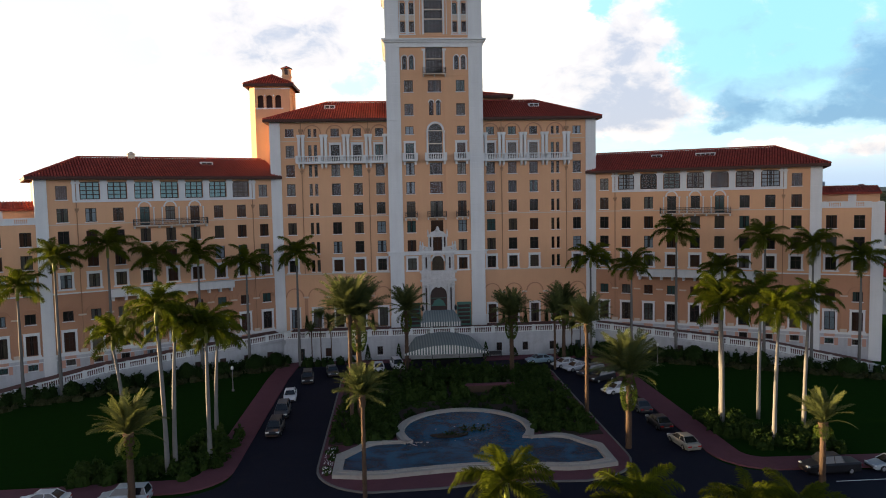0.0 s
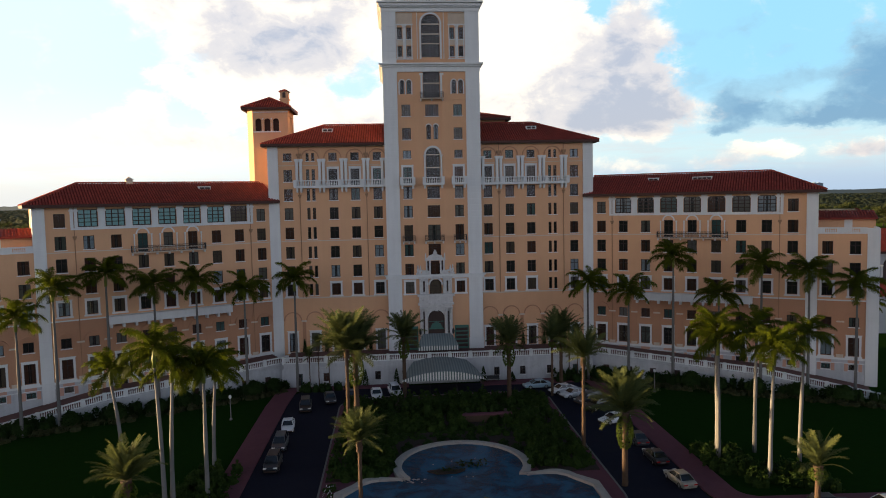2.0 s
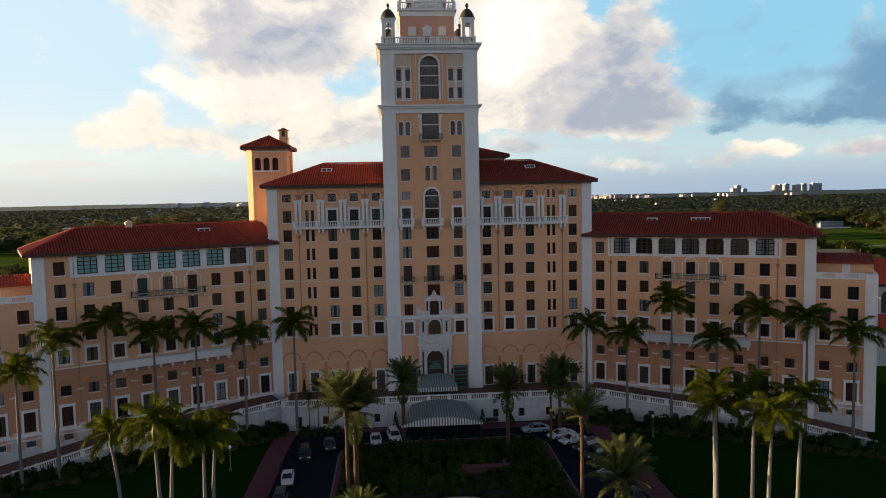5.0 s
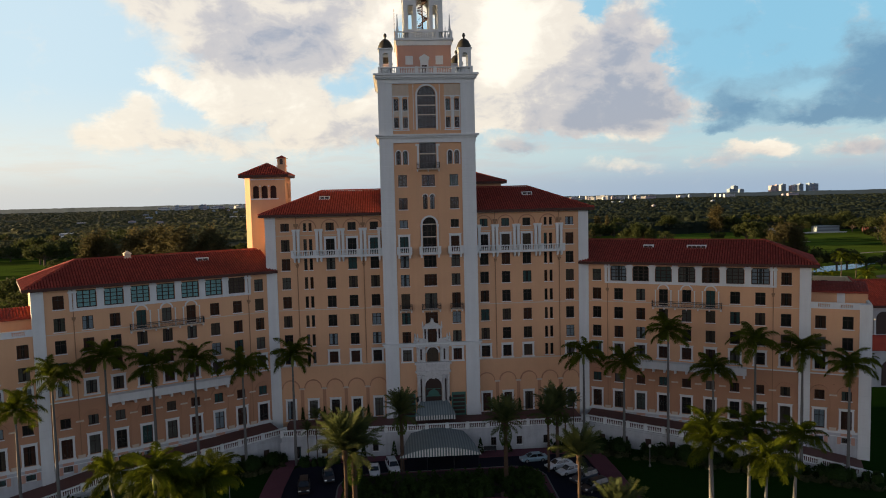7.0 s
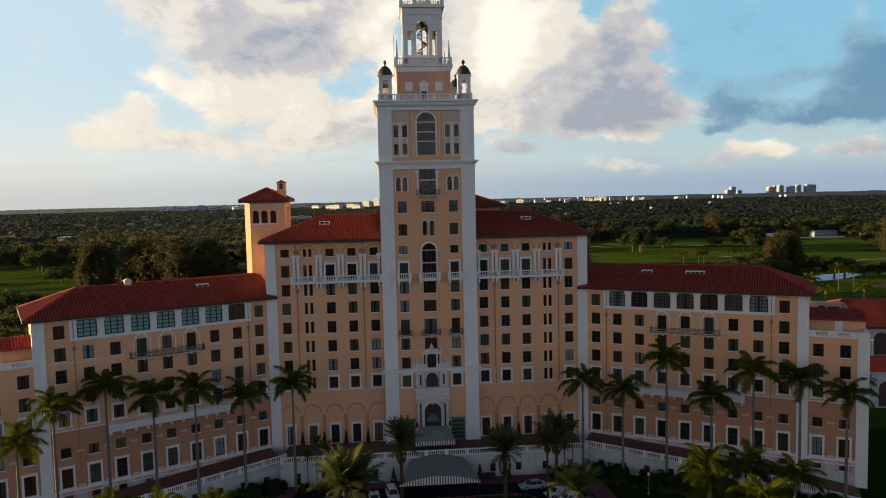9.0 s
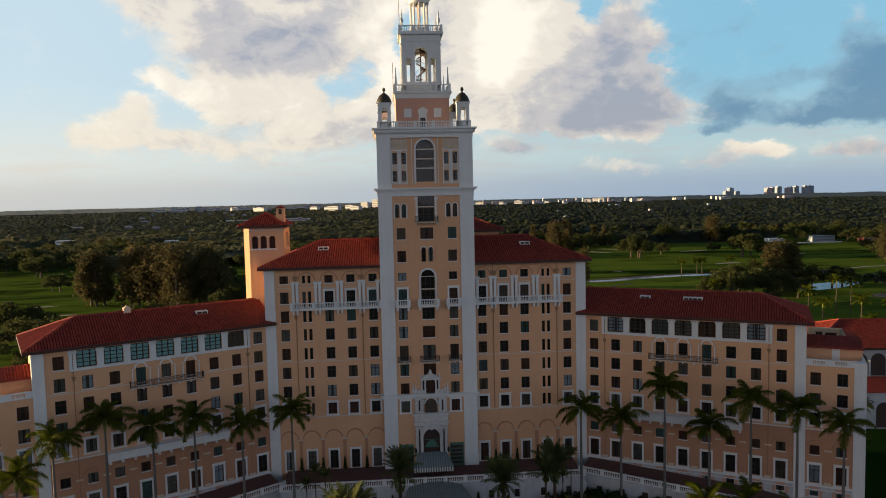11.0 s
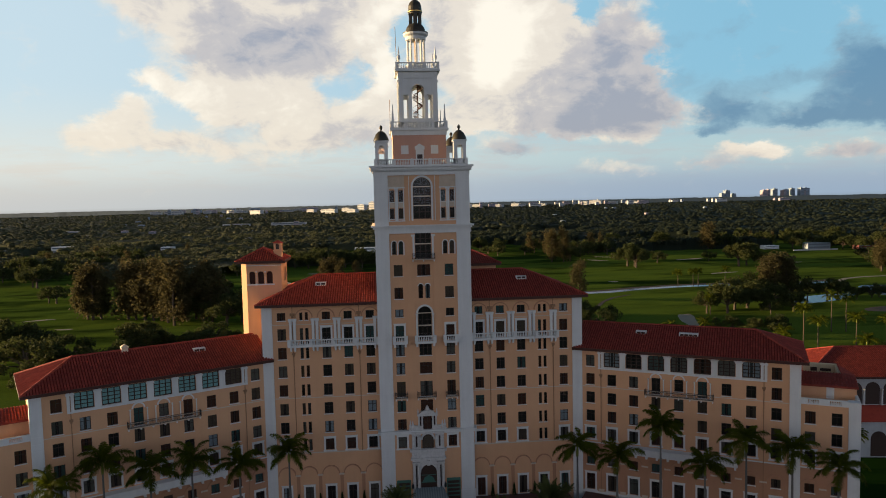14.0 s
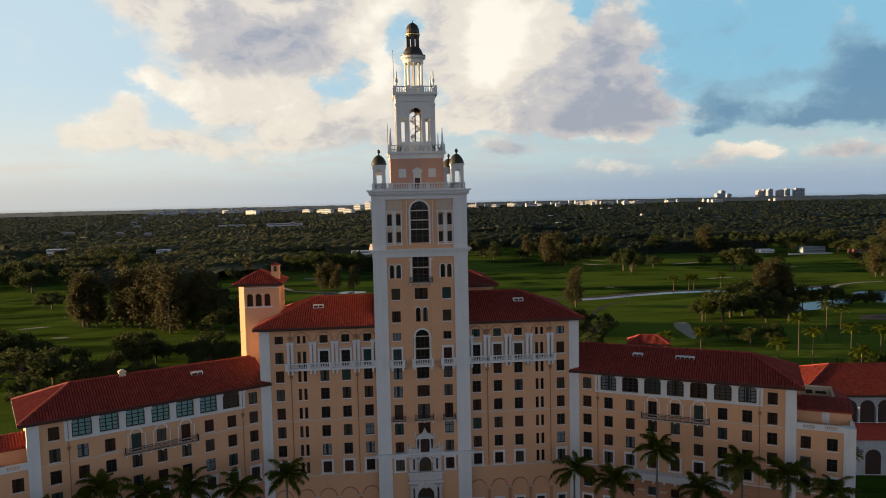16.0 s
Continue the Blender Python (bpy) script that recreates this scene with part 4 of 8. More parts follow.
wall_face(mb, -6.25, 6.25, 3.0, 66.2, [hole(x, a, b, w) for x, a, b, w, *_ in tw], 0.4)
mb.box(-8.6, 8.6, 0.95, 17.5, 0.0, 66.2)
for x, a, b, w, l, r, arched, sur in tw:
    if arched:                                   # fill the corners over round heads
        n, zc = 8, b - w / 2
        for e in (-1, 1):
            pts = [(x + e * w / 2, b)] + [(x + e * w / 2 * math.sin(math.pi / 2 * i / n), zc + w / 2 * math.cos(math.pi / 2 * i / n)) for i in range(n + 1)]
            mb.prism(pts if e > 0 else pts[::-1], 0.0, 0.35)
part("wall", mb, STUCCO, tower, "peach stucco tower wall")
for x, a, b, w, l, r, arched, sur in tw:
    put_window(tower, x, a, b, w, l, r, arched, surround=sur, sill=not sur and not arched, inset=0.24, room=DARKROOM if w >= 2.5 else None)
for s in (-1, 1):
    a, b = sorted((s * 6.2, s * 8.75))
    pier(tower, a, b, -0.28, 2.3, 66.3, "tall white rendered corner pier")
    part("pier_base", MB().box(a - 0.1, b + 0.1, -0.40, 2.4, 0.0, 6.2), WHITE, tower)
    part("side_pier", MB().box(*sorted((s * 8.55, s * 8.75)), 2.3, 17.4, 0.0, 66.3), STUCCO, tower)
mb = MB()
for s in (-1, 1):
    mb.cut().box(*sorted((s * 1.75, s * 3.15)), -0.14, 0.0, 19.0, 55.0)
pieces("flat_pilaster", mb, STUCCO, tower)
mb = MB()
for z, h, o in ((17.5, 0.45, 0.55), (17.95, 0.22, 0.75), (56.2, 0.3, 0.9), (55.85, 0.35, 0.6), (55.0, 0.85, 0.33)):
    mb.cut().box(-8.75 - o + 0.25, 8.75 + o - 0.25, -o, 17.5 + o - 0.3, z, z + h)
pieces("cornice", mb, WHITE, tower, "white moulded cornice round the tower")
mb = MB()
mb.box(-8.8, 8.8, -0.34, 17.8, 65.6, 66.3).box(-9.2, 9.2, -0.75, 18.2, 66.65, 67.05).box(-9.5, 9.5, -1.05, 18.5, 67.05, 67.35)
for i in range(36):
    x = -9.0 + 18.0 * i / 35
    mb.box(x - 0.13, x + 0.13, -0.72, -0.3, 66.35, 66.65)
mb.box(-8.9, 8.9, -0.45, 17.9, 66.3, 66.65)
part("crown_cornice", mb, WHITE, tower, "projecting white crown cornice with dentils")
mb, col = MB(), MB()
for s in (-1, 1):
    c = s * 4.7
    mb.cut().box(c - 1.5, c + 1.5, -0.06, 0.0, 63.45, 65.45)
    for e in (-1.5, -0.09, 1.32):
        mb.box(c + e, c + e + 0.18, -0.16, -0.06, 63.45, 65.45)
    mb.box(c - 1.5, c + 1.5, -0.16, -0.06, 63.45, 63.6).box(c - 1.5, c + 1.5, -0.16, -0.06, 65.3, 65.45)
    for e in (-0.75, 0.75):
        mb.box(c + e - 0.42, c + e - 0.34, -0.12, -0.06, 63.7, 65.2).box(c + e + 0.34, c + e + 0.42, -0.12, -0.06, 63.7, 65.2)
        for i in range(12):                       # carved roundel
            a = 2 * math.pi * i / 12
            mb.box(c + e + 0.26 * math.cos(a) - 0.07, c + e + 0.26 * math.cos(a) + 0.07, -0.17, -0.06, 64.3 + 0.26 * math.sin(a) - 0.07, 64.3 + 0.26 * math.sin(a) + 0.07)
    mb.cut().box(c - 1.4, c + 1.4, -0.05, 0.0, 59.75, 60.65)
    col.cut().box(c - 0.3, c + 0.3, -0.14, 0.0, 57.55, 62.7).lathe([(0.3, 57.35), (0.22, 57.6), (0.2, 62.6), (0.36, 63.1)], c, -0.16, 10).box(c - 0.42, c + 0.42, -0.3, 0.0, 63.05, 63.3)
    for e in (-1.42, 1.24):
        col.cut().box(c + e, c + e + 0.18, -0.1, 0.0, 57.35, 63.2)
    col.cut().box(c - 1.55, c + 1.55, -0.2, 0.0, 63.25, 63.45)
    col.cut().box(c - 1.55, c + 1.55, -0.2, 0.0, 57.2, 57.38)
    for e in (-2.05, 1.93):                        # raised frame of the bay below
        mb.cut().box(c + e, c + e + 0.12, -0.08, 0.0, 42.3, 49.9)
pieces("carved_panel", mb, PANEL, tower, "carved cream panel with roundels")
pieces("colonnette", col, WHITE, tower, "white colonnette between the windows")
bars = MB()
for z in (63.5, 61.75, 60.05):
    bars.cut().box(-1.62, 1.62, 0.12, 0.36, z - 0.1, z + 0.1)
bars.cut().box(-1.5, 1.5, 0.12, 0.36, 52.9, 53.1)
bars.cut().box(-1.25, 1.25, 0.12, 0.36, 37.7, 37.9).cut().box(-1.25, 1.25, 0.12, 0.36, 40.05, 40.2)
pieces("transom", bars, PANEL, tower, "pale transom across the tall window")
frame_ = MB()
for e in (-2.45, 2.33):
    frame_.cut().box(e, e + 0.12, -0.1, 0.0, 57.3, 65.5)
frame_.cut().box(-1.95, -1.6, -0.16, 0.0, 50.4, 54.4).cut().box(1.6, 1.95, -0.16, 0.0, 50.4, 54.4)
frame_.cut().box(-2.2, -1.5, -0.22, 0.0, 54.4, 54.75).cut().box(1.5, 2.2, -0.22, 0.0, 54.4, 54.75)
pieces("window_jamb", frame_, WHITE, tower, "white jamb beside the tall window")
mb = MB()
mb.cut().arch_band(0, 63.55, 1.68, 2.0, -0.18, 0.0).box(-2.0, -1.68, -0.18, 0, 57.3, 63.55).box(1.68, 2.0, -0.18, 0, 57.3, 63.55)
mb.cut().arch_band(0, 40.15, 1.27, 1.6, -0.16, 0.0)
for s in (-1, 1):
    mb.lathe([(0.24, 35.0), (0.18, 35.3), (0.16, 39.6), (0.27, 40.1)], s * 1.5, -0.2, 8)
    mb.cut().arch_band(s * 4.7 - 0.62, 53.2, 0.4, 0.55, -0.1, 0.0, 8).arch_band(s * 4.7 + 0.62, 53.2, 0.4, 0.55, -0.1, 0.0, 8)
    mb.cut().arch_band(s * 0.65, 45.17, 0.43, 0.58, -0.1, 0.0, 8)
    for e in (-1.15, 0.0, 1.15):
        mb.box(s * 4.7 + e - 0.1, s * 4.7 + e + 0.1, -0.1, 0, 51.0, 53.2)
pieces("arch_moulding", mb, WHITE, tower, "white arch moulding")
mb = MB().cut().box(-6.2, 6.2, -0.08, 0, 41.9, 42.05).cut().box(-6.2, 6.2, -0.08, 0, 50.0, 50.15).cut().box(-6.2, 6.2, -0.1, 0, 56.9, 57.2)
pieces("string_course", mb, STUCCO, tower)
for x0, x1 in ((-6.0, -3.4), (-1.9, 1.9), (3.4, 6.0)):
    b = part("balcony", MB().box(x0, x1, -1.1, 0.0, 34.6, 34.85).box(x0 + 0.15, x0 + 0.5, -0.8, 0, 34.0, 34.6).box(x1 - 0.5, x1 - 0.15, -0.8, 0, 34.0, 34.6), WHITE, tower, "white stone balcony on brackets")
    balustrade(b, [(x0 + 0.15, -0.95, 34.85), (x1 - 0.15, -0.95, 34.85)], 1.2, 4.0)
    iron_balcony(tower, x0 + 0.15, x1 - 0.15, 24.4, 0.0, 0.9)
iron_balcony(tower, -2.1, 2.1, 50.25, 0.0, 1.0)
# roof terrace, corner turrets
balustrade(tower, [(-8.3, -0.2, 67.35), (8.3, -0.2, 67.35), (8.3, 17.2, 67.35), (-8.3, 17.2, 67.35), (-8.3, -0.2, 67.35)], 1.2, 3.4)
for sx in (-1, 1):
    for yy in (1.0, 15.9):
        q = MB()
        for ex in (-1, 1):
            for ey in (-1, 1):
                q.box(*sorted((ex * 0.5, ex * 1.15)), *sorted((ey * 0.5, ey * 1.15)), 67.35, 71.7)
        q.box(-1.15, 1.15, -1.15, 1.15, 67.35, 68.6)
        for r in range(2):
            rot = Matrix.Rotation(radians(90 * r), 4, "Z")
            g = MB()
            for e in (-1, 1):
                pts = [(0.0, 71.7)] + [(e * 0.5 * math.sin(math.pi / 2 * i / 6), 70.6 + 0.5 * math.cos(math.pi / 2 * i / 6)) for i in range(7)] + [(e * 0.5, 71.7)]
                g.prism(pts if e < 0 else pts[::-1], -1.13, 1.13)
            q.add([rot @ Vector(p) for p in g.v], g.f)
        q.box(-1.3, 1.3, -1.3, 1.3, 71.7, 71.95)
        tur = part("corner_turret", q, WHITE, tower, "white open turret with dark copper dome", at=(sx * 7.15, yy, 0))
        part("dome", MB().lathe([(1.42, 71.95), (1.4, 72.1), (1.25, 72.6), (0.95, 73.2), (0.5, 73.65), (0.14, 73.8), (0.16, 74.0), (0.32, 74.3), (0.2, 74.65), (0.04, 74.8)], n=14), COPPER, tur, "dark copper dome with ball finial", smooth=True)
# first stage
CY = 8.8
st = part("first_stage", MB().box(-5.0, 5.0, CY - 5.0, CY + 5.0, 67.3, 73.3), SALMON, tower, "salmon stucco stage above the terrace")
mb = MB().box(-5.15, 5.15, CY - 5.15, CY + 5.15, 73.2, 74.1).box(-5.5, 5.5, CY - 5.5, CY + 5.5, 74.1, 74.4)
mb.box(-0.75, -0.5, CY - 5.2, CY - 5, 67.4, 70.6).box(0.5, 0.75, CY - 5.2, CY - 5, 67.4, 70.6).box(-0.9, 0.9, CY - 5.25, CY - 5, 70.5, 71.0)
mb.prism([(-1.0, 71.0), (1.0, 71.0), (0.0, 71.6)], CY - 5.25, CY - 5.0)
for s in (-1, 1):
    mb.box(*sorted((s * 2.1, s * 3.5)), CY - 5.08, CY - 5, 69.7, 71.3)
part("trim", mb, WHITE, st, "white panels, pediment and cornice")
part("doorway", MB().box(-0.5, 0.5, CY - 5.03, CY - 4.99, 67.4, 69.6), FRAME, st)
part("door_panel", MB().box(-0.5, 0.5, CY - 5.06, CY - 4.99, 69.6, 70.5), WHITE, st)
balustrade(tower, [(-5.1, CY - 5.1, 74.4), (5.1, CY - 5.1, 74.4), (5.1, CY + 5.1, 74.4), (-5.1, CY + 5.1, 74.4), (-5.1, CY - 5.1, 74.4)], 1.35, 2.6)
for sx in (-1, 1):
    for sy in (-1, 1):
        part("obelisk", MB().lathe([(0.34, 75.7), (0.34, 76.2), (0.25, 76.3), (0.09, 78.6), (0.12, 78.75), (0.02, 79.0)], sx * 4.85, CY + sy * 4.85, 4, math.pi / 4), WHITE, tower, "white obelisk finial")
# belfry
bf = MB()
R = 3.65
for sx in (-1, 1):
    for sy in (-1, 1):
        bf.box(*sorted((sx * 2.75, sx * R)), *sorted((CY + sy * 2.75, CY + sy * R)), 74.4, 84.4)
for k in range(4):
    rot = Matrix.Translation((0, CY, 0)) @ Matrix.Rotation(radians(90 * k), 4, "Z")
    g = MB()
    g.box(-2.75, 2.75, -R + 0.1, -R + 0.8, 74.4, 76.5)
    for s in (-1, 1):
        g.box(*sorted((s * 1.15, s * 1.85)), -R + 0.1, -R + 0.8, 76.5, 80.9)
        g.box(*sorted((s * 1.15, s * 2.75)), -R + 0.05, -R + 0.85, 80.9, 81.4)
        g.box(*sorted((s * 1.15, s * 2.75)), -R + 0.1, -R + 0.8, 81.4, 84.4)
        n = 8
        pts = [(0.0, 84.4)] + [(s * 1.15 * math.sin(math.pi / 2 * i / n), 81.7 + 1.15 * math.cos(math.pi / 2 * i / n)) for i in range(n + 1)] + [(s * 1.15, 84.4)]
        g.prism(pts if s < 0 else pts[::-1], -R + 0.1, -R + 0.8)
    g.arch_band(0, 81.7, 1.15, 1.42, -R, -R + 0.12, 10)
    bf.add([rot @ Vector(p) for p in g.v], g.f)
for sx in (-1, 1):
    for sy in (-1, 1):
        for za, zb, o in ((75.9, 76.4, 0.14), (76.4, 83.2, 0.07), (83.2, 83.6, 0.16)):
            bf.box(*sorted((sx * (2.95 - o), sx * (R - 0.12 + o))), *sorted((CY + sy * (2.95 - o), CY + sy * (R + o))), za, zb)
            bf.box(*sorted((sx * (2.95 - o), sx * (R + o))), *sorted((CY + sy * (2.95 - o), CY + sy * (R - 0.12 + o))), za, zb)
bf.box(-R - 0.06, R + 0.06, CY - R - 0.06, CY + R + 0.06, 84.0, 84.4)
bf.box(-R - 0.1, R + 0.1, CY - R - 0.1, CY + R + 0.1, 84.4, 85.2).box(-R - 0.55, R + 0.55, CY - R - 0.55, CY + R + 0.55, 85.2, 85.6).box(-R, R, CY - R, CY + R, 74.4, 75.9)
belfry = part("belfry", bf, WHITE, tower, "white open belfry with arches on four sides")
q = MB().lathe([(0.11, 75.9), (0.11, 84.4)], 0.1, CY, 6)
for i in range(38):
    a = i * 0.40
    z = 76.0 + i * 0.21
    q.add([(0.1 + r * math.cos(a + d), CY + r * math.sin(a + d), z + h) for h in (0, 0.12) for r, d in ((0.1, 0.0), (1.0, 0.0), (1.0, 0.44), (0.1, 0.3))], [(3, 2, 1, 0), (4, 5, 6, 7), (0, 1, 5, 4), (1, 2, 6, 5), (2, 3, 7, 6), (3, 0, 4, 7)])
q.tube([(0.1 + 1.0 * math.cos(i * 0.20), CY + 1.0 * math.sin(i * 0.20), 76.95 + i * 0.105) for i in range(74)], 0.03, 4)
part("spiral_stair", q, WOOD, belfry, "spiral stair inside the belfry")
balustrade(tower, [(-3.9, CY - 3.9, 85.6), (3.9, CY - 3.9, 85.6), (3.9, CY + 3.9, 85.6), (-3.9, CY + 3.9, 85.6), (-3.9, CY - 3.9, 85.6)], 1.25, 2.6)
for sx in (-1, 1):
    for sy in (-1, 1):
        part("urn", MB().lathe([(0.25, 86.9), (0.12, 87.2), (0.3, 87.7), (0.3, 88.1), (0.1, 88.4), (0.16, 88.7), (0.03, 89.9)], sx * 3.45, CY + sy * 3.45, 8), WHITE, tower, "white urn finial", smooth=True)
# round lantern
q = MB().lathe([(2.0, 85.6), (2.0, 87.0), (1.9, 87.0)], 0, CY, 20)
for i in range(10):
    a = 2 * math.pi * (i + 0.5) / 10
    q.lathe([(0.26, 87.0), (0.2, 87.25), (0.18, 91.3), (0.27, 91.7)], 1.65 * math.cos(a), CY + 1.65 * math.sin(a), 8)
q.lathe([(1.95, 91.7), (1.95, 92.3), (2.35, 92.6), (2.4, 92.95)], 0, CY, 24)
drum = part("lantern_drum", q, WHITE, tower, "ring of white columns under the dome")
part("drum_stair", MB().lathe([(0.3, 87.0), (0.3, 91.7)], 0, CY, 8), PIPE, drum)
q = MB().lathe([(2.42, 92.95), (2.42, 93.15), (1.95, 93.3), (1.8, 93.9), (1.35, 94.6), (1.25, 94.7)], 0, CY, 24)
for i in range(6):
    a = 2 * math.pi * (i + 0.5) / 6
    q.box(1.0 * math.cos(a) - 0.32, 1.0 * math.cos(a) + 0.32, CY + 1.0 * math.sin(a) - 0.32, CY + 1.0 * math.sin(a) + 0.32, 94.6, 96.7)
q.lathe([(1.3, 96.6), (1.3, 96.9), (1.38, 97.0), (1.38, 97.2), (1.3, 97.4), (1.28, 98.1), (1.05, 98.75), (0.62, 99.2), (0.15, 99.4), (0.06, 99.5), (0.05, 100.0)], 0, CY, 20)
part("copper_dome", q, COPPER, tower, "dark copper cupola with rounded dome", smooth=False)
GOLD = material("gilded_band", (0.65, 0.42, 0.14), 0.4, 0.1, metal=0.6)
part("gilded_band", MB().lathe([(1.41, 97.0), (1.41, 97.18)], 0, CY, 20), GOLD, tower)
part("antenna", MB().tube([(-3.9, CY - 3.6, 85.6), (-4.0, CY - 3.6, 93.5)], 0.05, 5), PIPE, tower, "thin pole aerial")
part("antenna", MB().tube([(-5.4, CY - 5.0, 74.4), (-5.4, CY - 5.0, 79.8)], 0.05, 5), PIPE, tower)

# ---- entrance portal ----
port = thing("entrance_portal", "ornate white carved stone entrance portal", "portal", (0, TW_Y, 0), kind="structure")
q = MB()
n = 10
for s in (-1, 1):
    q.box(*sorted((s * 1.55, s * 3.0)), -0.5, 0.0, 4.2, 12.6)
    for x in (1.85, 2.7):
        q.lathe([(0.28, 5.2), (0.22, 5.5), (0.19, 11.3), (0.3, 11.9)], s * x, -0.75, 10)
        q.box(s * x - 0.32, s * x + 0.32, -1.05, -0.5, 4.2, 5.2)
    pts = [(0.0, 12.6)] + [(s * 1.55 * math.sin(math.pi / 2 * i / n), 10.1 + 1.5 * math.cos(math.pi / 2 * i / n)) for i in range(n + 1)] + [(s * 1.55, 12.6)]
    q.prism(pts if s < 0 else pts[::-1], -0.5, 0.0)
    q.box(*sorted((s * 1.35, s * 3.0)), -0.45, 0.0, 14.6, 17.5)
    q.lathe([(0.22, 14.7), (0.17, 15.0), (0.16, 16.9), (0.24, 17.2)], s * 1.55, -0.55, 8)
    q.lathe([(0.22, 14.7), (0.17, 15.0), (0.16, 16.9), (0.24, 17.2)], s * 2.75, -0.55, 8)
    q.prism([(s * 1.7 + 0.9 * math.cos(t), 18.2 + 0.8 * math.sin(t)) for t in [math.pi * i / 8 for i in range(9)]], -0.45, 0.0)
    q.lathe([(0.3, 18.2), (0.12, 18.5), (0.22, 19.0), (0.05, 19.9)], s * 2.75, -0.3, 8)
    q.lathe([(0.18, 18.2), (0.14, 20.6), (0.2, 20.8)], s * 1.0, -0.3, 8)
    q.lathe([(0.18, 18.2), (0.14, 20.6), (0.2, 20.8)], s * 1.6, -0.3, 8)
q.arch_band(0, 10.1, 1.5, 1.85, -0.62, -0.45, 14)
q.box(-3.3, 3.3, -0.95, 0.0, 12.6, 12.95).box(-3.1, 3.1, -0.6, 0.0, 12.95, 14.2).box(-3.4, 3.4, -1.0, 0.0, 14.2, 14.6)
q.box(-1.35, 1.35, -0.8, 0.0, 13.0, 14.2).box(-3.2, 3.2, -0.7, 0.0, 17.5, 17.85).box(-3.0, 3.0, -0.5, 0.0, 17.85, 18.2)
q.box(-1.9, 1.9, -0.45, 0.0, 20.8, 21.15).prism([(-1.7, 21.15), (1.7, 21.15), (0.5, 21.9), (0.0, 22.2), (-0.5, 21.9)], -0.4, 0.0)
q.lathe([(0.16, 22.1), (0.22, 22.4), (0.05, 22.8)], 0, -0.2, 8)
q.arch_band(0, 16.3, 1.05, 1.35, -0.5, 0.0, 10)
CARVED = material("grimy_carved_stone", (0.56, 0.55, 0.53), 0.9, 0.20, 1.6, 7.0, 0.9, 7.0, streak=0.18, dirt=(0.25, 0.235, 0.21))
part("carved_stone", q, CARVED, port, "white carved columns, arches and scrolls")
rel, dark = MB(), MB()
for s in (-1, 1):
    dark.cut().box(*sorted((s * 2.16, s * 2.40)), -0.52, -0.49, 5.4, 11.4)          # dark plate for the shade between the columns
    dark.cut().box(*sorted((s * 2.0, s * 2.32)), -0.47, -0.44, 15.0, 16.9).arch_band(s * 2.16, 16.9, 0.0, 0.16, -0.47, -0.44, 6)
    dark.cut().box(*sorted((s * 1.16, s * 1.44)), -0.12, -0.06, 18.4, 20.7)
    rel.cut().arch_band(s * 2.4, 18.35, 0.45, 0.72, -0.62, -0.1, 9)                  # scroll on the cornice
    rel.cut().lathe([(0.30, 18.2), (0.34, 18.45), (0.18, 18.7), (0.26, 19.1), (0.10, 19.5), (0.14, 19.7), (0.02, 20.1)], s * 3.2, -0.35, 8)
    rel.cut().box(*sorted((s * 1.95, s * 2.95)), -0.68, -0.55, 13.1, 14.0)
    for j in range(4):                                                               # carved blocks up the pier
        rel.cut().box(*sorted((s * 2.55, s * 2.95)), -0.56, -0.42, 14.9 + 0.6 * j, 15.25 + 0.6 * j)
    rel.cut().lathe([(0.34, 4.2), (0.34, 4.5), (0.26, 4.6), (0.26, 5.1), (0.34, 5.2)], s * 1.85, -0.75, 8).lathe([(0.34, 4.2), (0.34, 4.5), (0.26, 4.6), (0.26, 5.1), (0.34, 5.2)], s * 2.7, -0.75, 8)
    for x in (1.85, 2.7):
        rel.cut().box(s * x - 0.34, s * x + 0.34, -1.08, -0.45, 11.9, 12.2).lathe([(0.22, 11.35), (0.34, 11.9)], s * x, -0.75, 8)
for j in range(13):                                                                  # dentils and voussoirs
    rel.cut().box(-3.15 + 0.5 * j, -2.9 + 0.5 * j, -1.08, -0.9, 14.05, 14.2)
for j in range(11):
    a = math.pi * (j + 0.5) / 11
    rel.cut().box(1.67 * math.cos(a) - 0.11, 1.67 * math.cos(a) + 0.11, -0.70, -0.6, 10.1 + 1.67 * math.sin(a) - 0.11, 10.1 + 1.67 * math.sin(a) + 0.11)
rel.cut().box(-0.28, 0.28, -0.82, -0.5, 11.45, 12.35).cut().lathe([(0.30, 21.7), (0.42, 22.0), (0.24, 22.5), (0.10, 22.7)], 0, -0.3, 8)
for s in (-1, 1):
    rel.cut().arch_band(s * 0.75, 21.3, 0.28, 0.48, -0.5, -0.1, 7)
    rel.cut().lathe([(0.12, 21.15), (0.16, 21.5), (0.03, 22.2)], s * 1.75, -0.25, 6)
pieces("carved_block", rel, CARVED, port, "weathered carved stone ornament")
pieces("niche", dark, FRAME, port, "dark plate painting the shade of a narrow niche")
part("doorway", MB().prism([(-1.5, 4.2), (1.5, 4.2), (1.5, 10.1)] + [(1.5 * math.cos(t), 10.1 + 1.5 * math.sin(t)) for t in [math.pi * i / 12 for i in range(1, 12)]] + [(-1.5, 10.1)], -0.2, -0.1), FRAME, port)
part("fanlight_grille", MB().box(-1.4, 1.4, -0.26, -0.2, 8.0, 8.15).box(-1.4, 1.4, -0.26, -0.2, 9.4, 9.5).prism([(-1.2, 8.1), (1.2, 8.1), (0.8, 9.0), (0, 9.4), (-0.8, 9.0)], -0.25, -0.2), GREENGLASS, port, "green iron door grille")
put_window(port, 0, 14.65, 17.2, 2.1, 2, 1, True, y=-0.35, sill=False, inset=0.0)
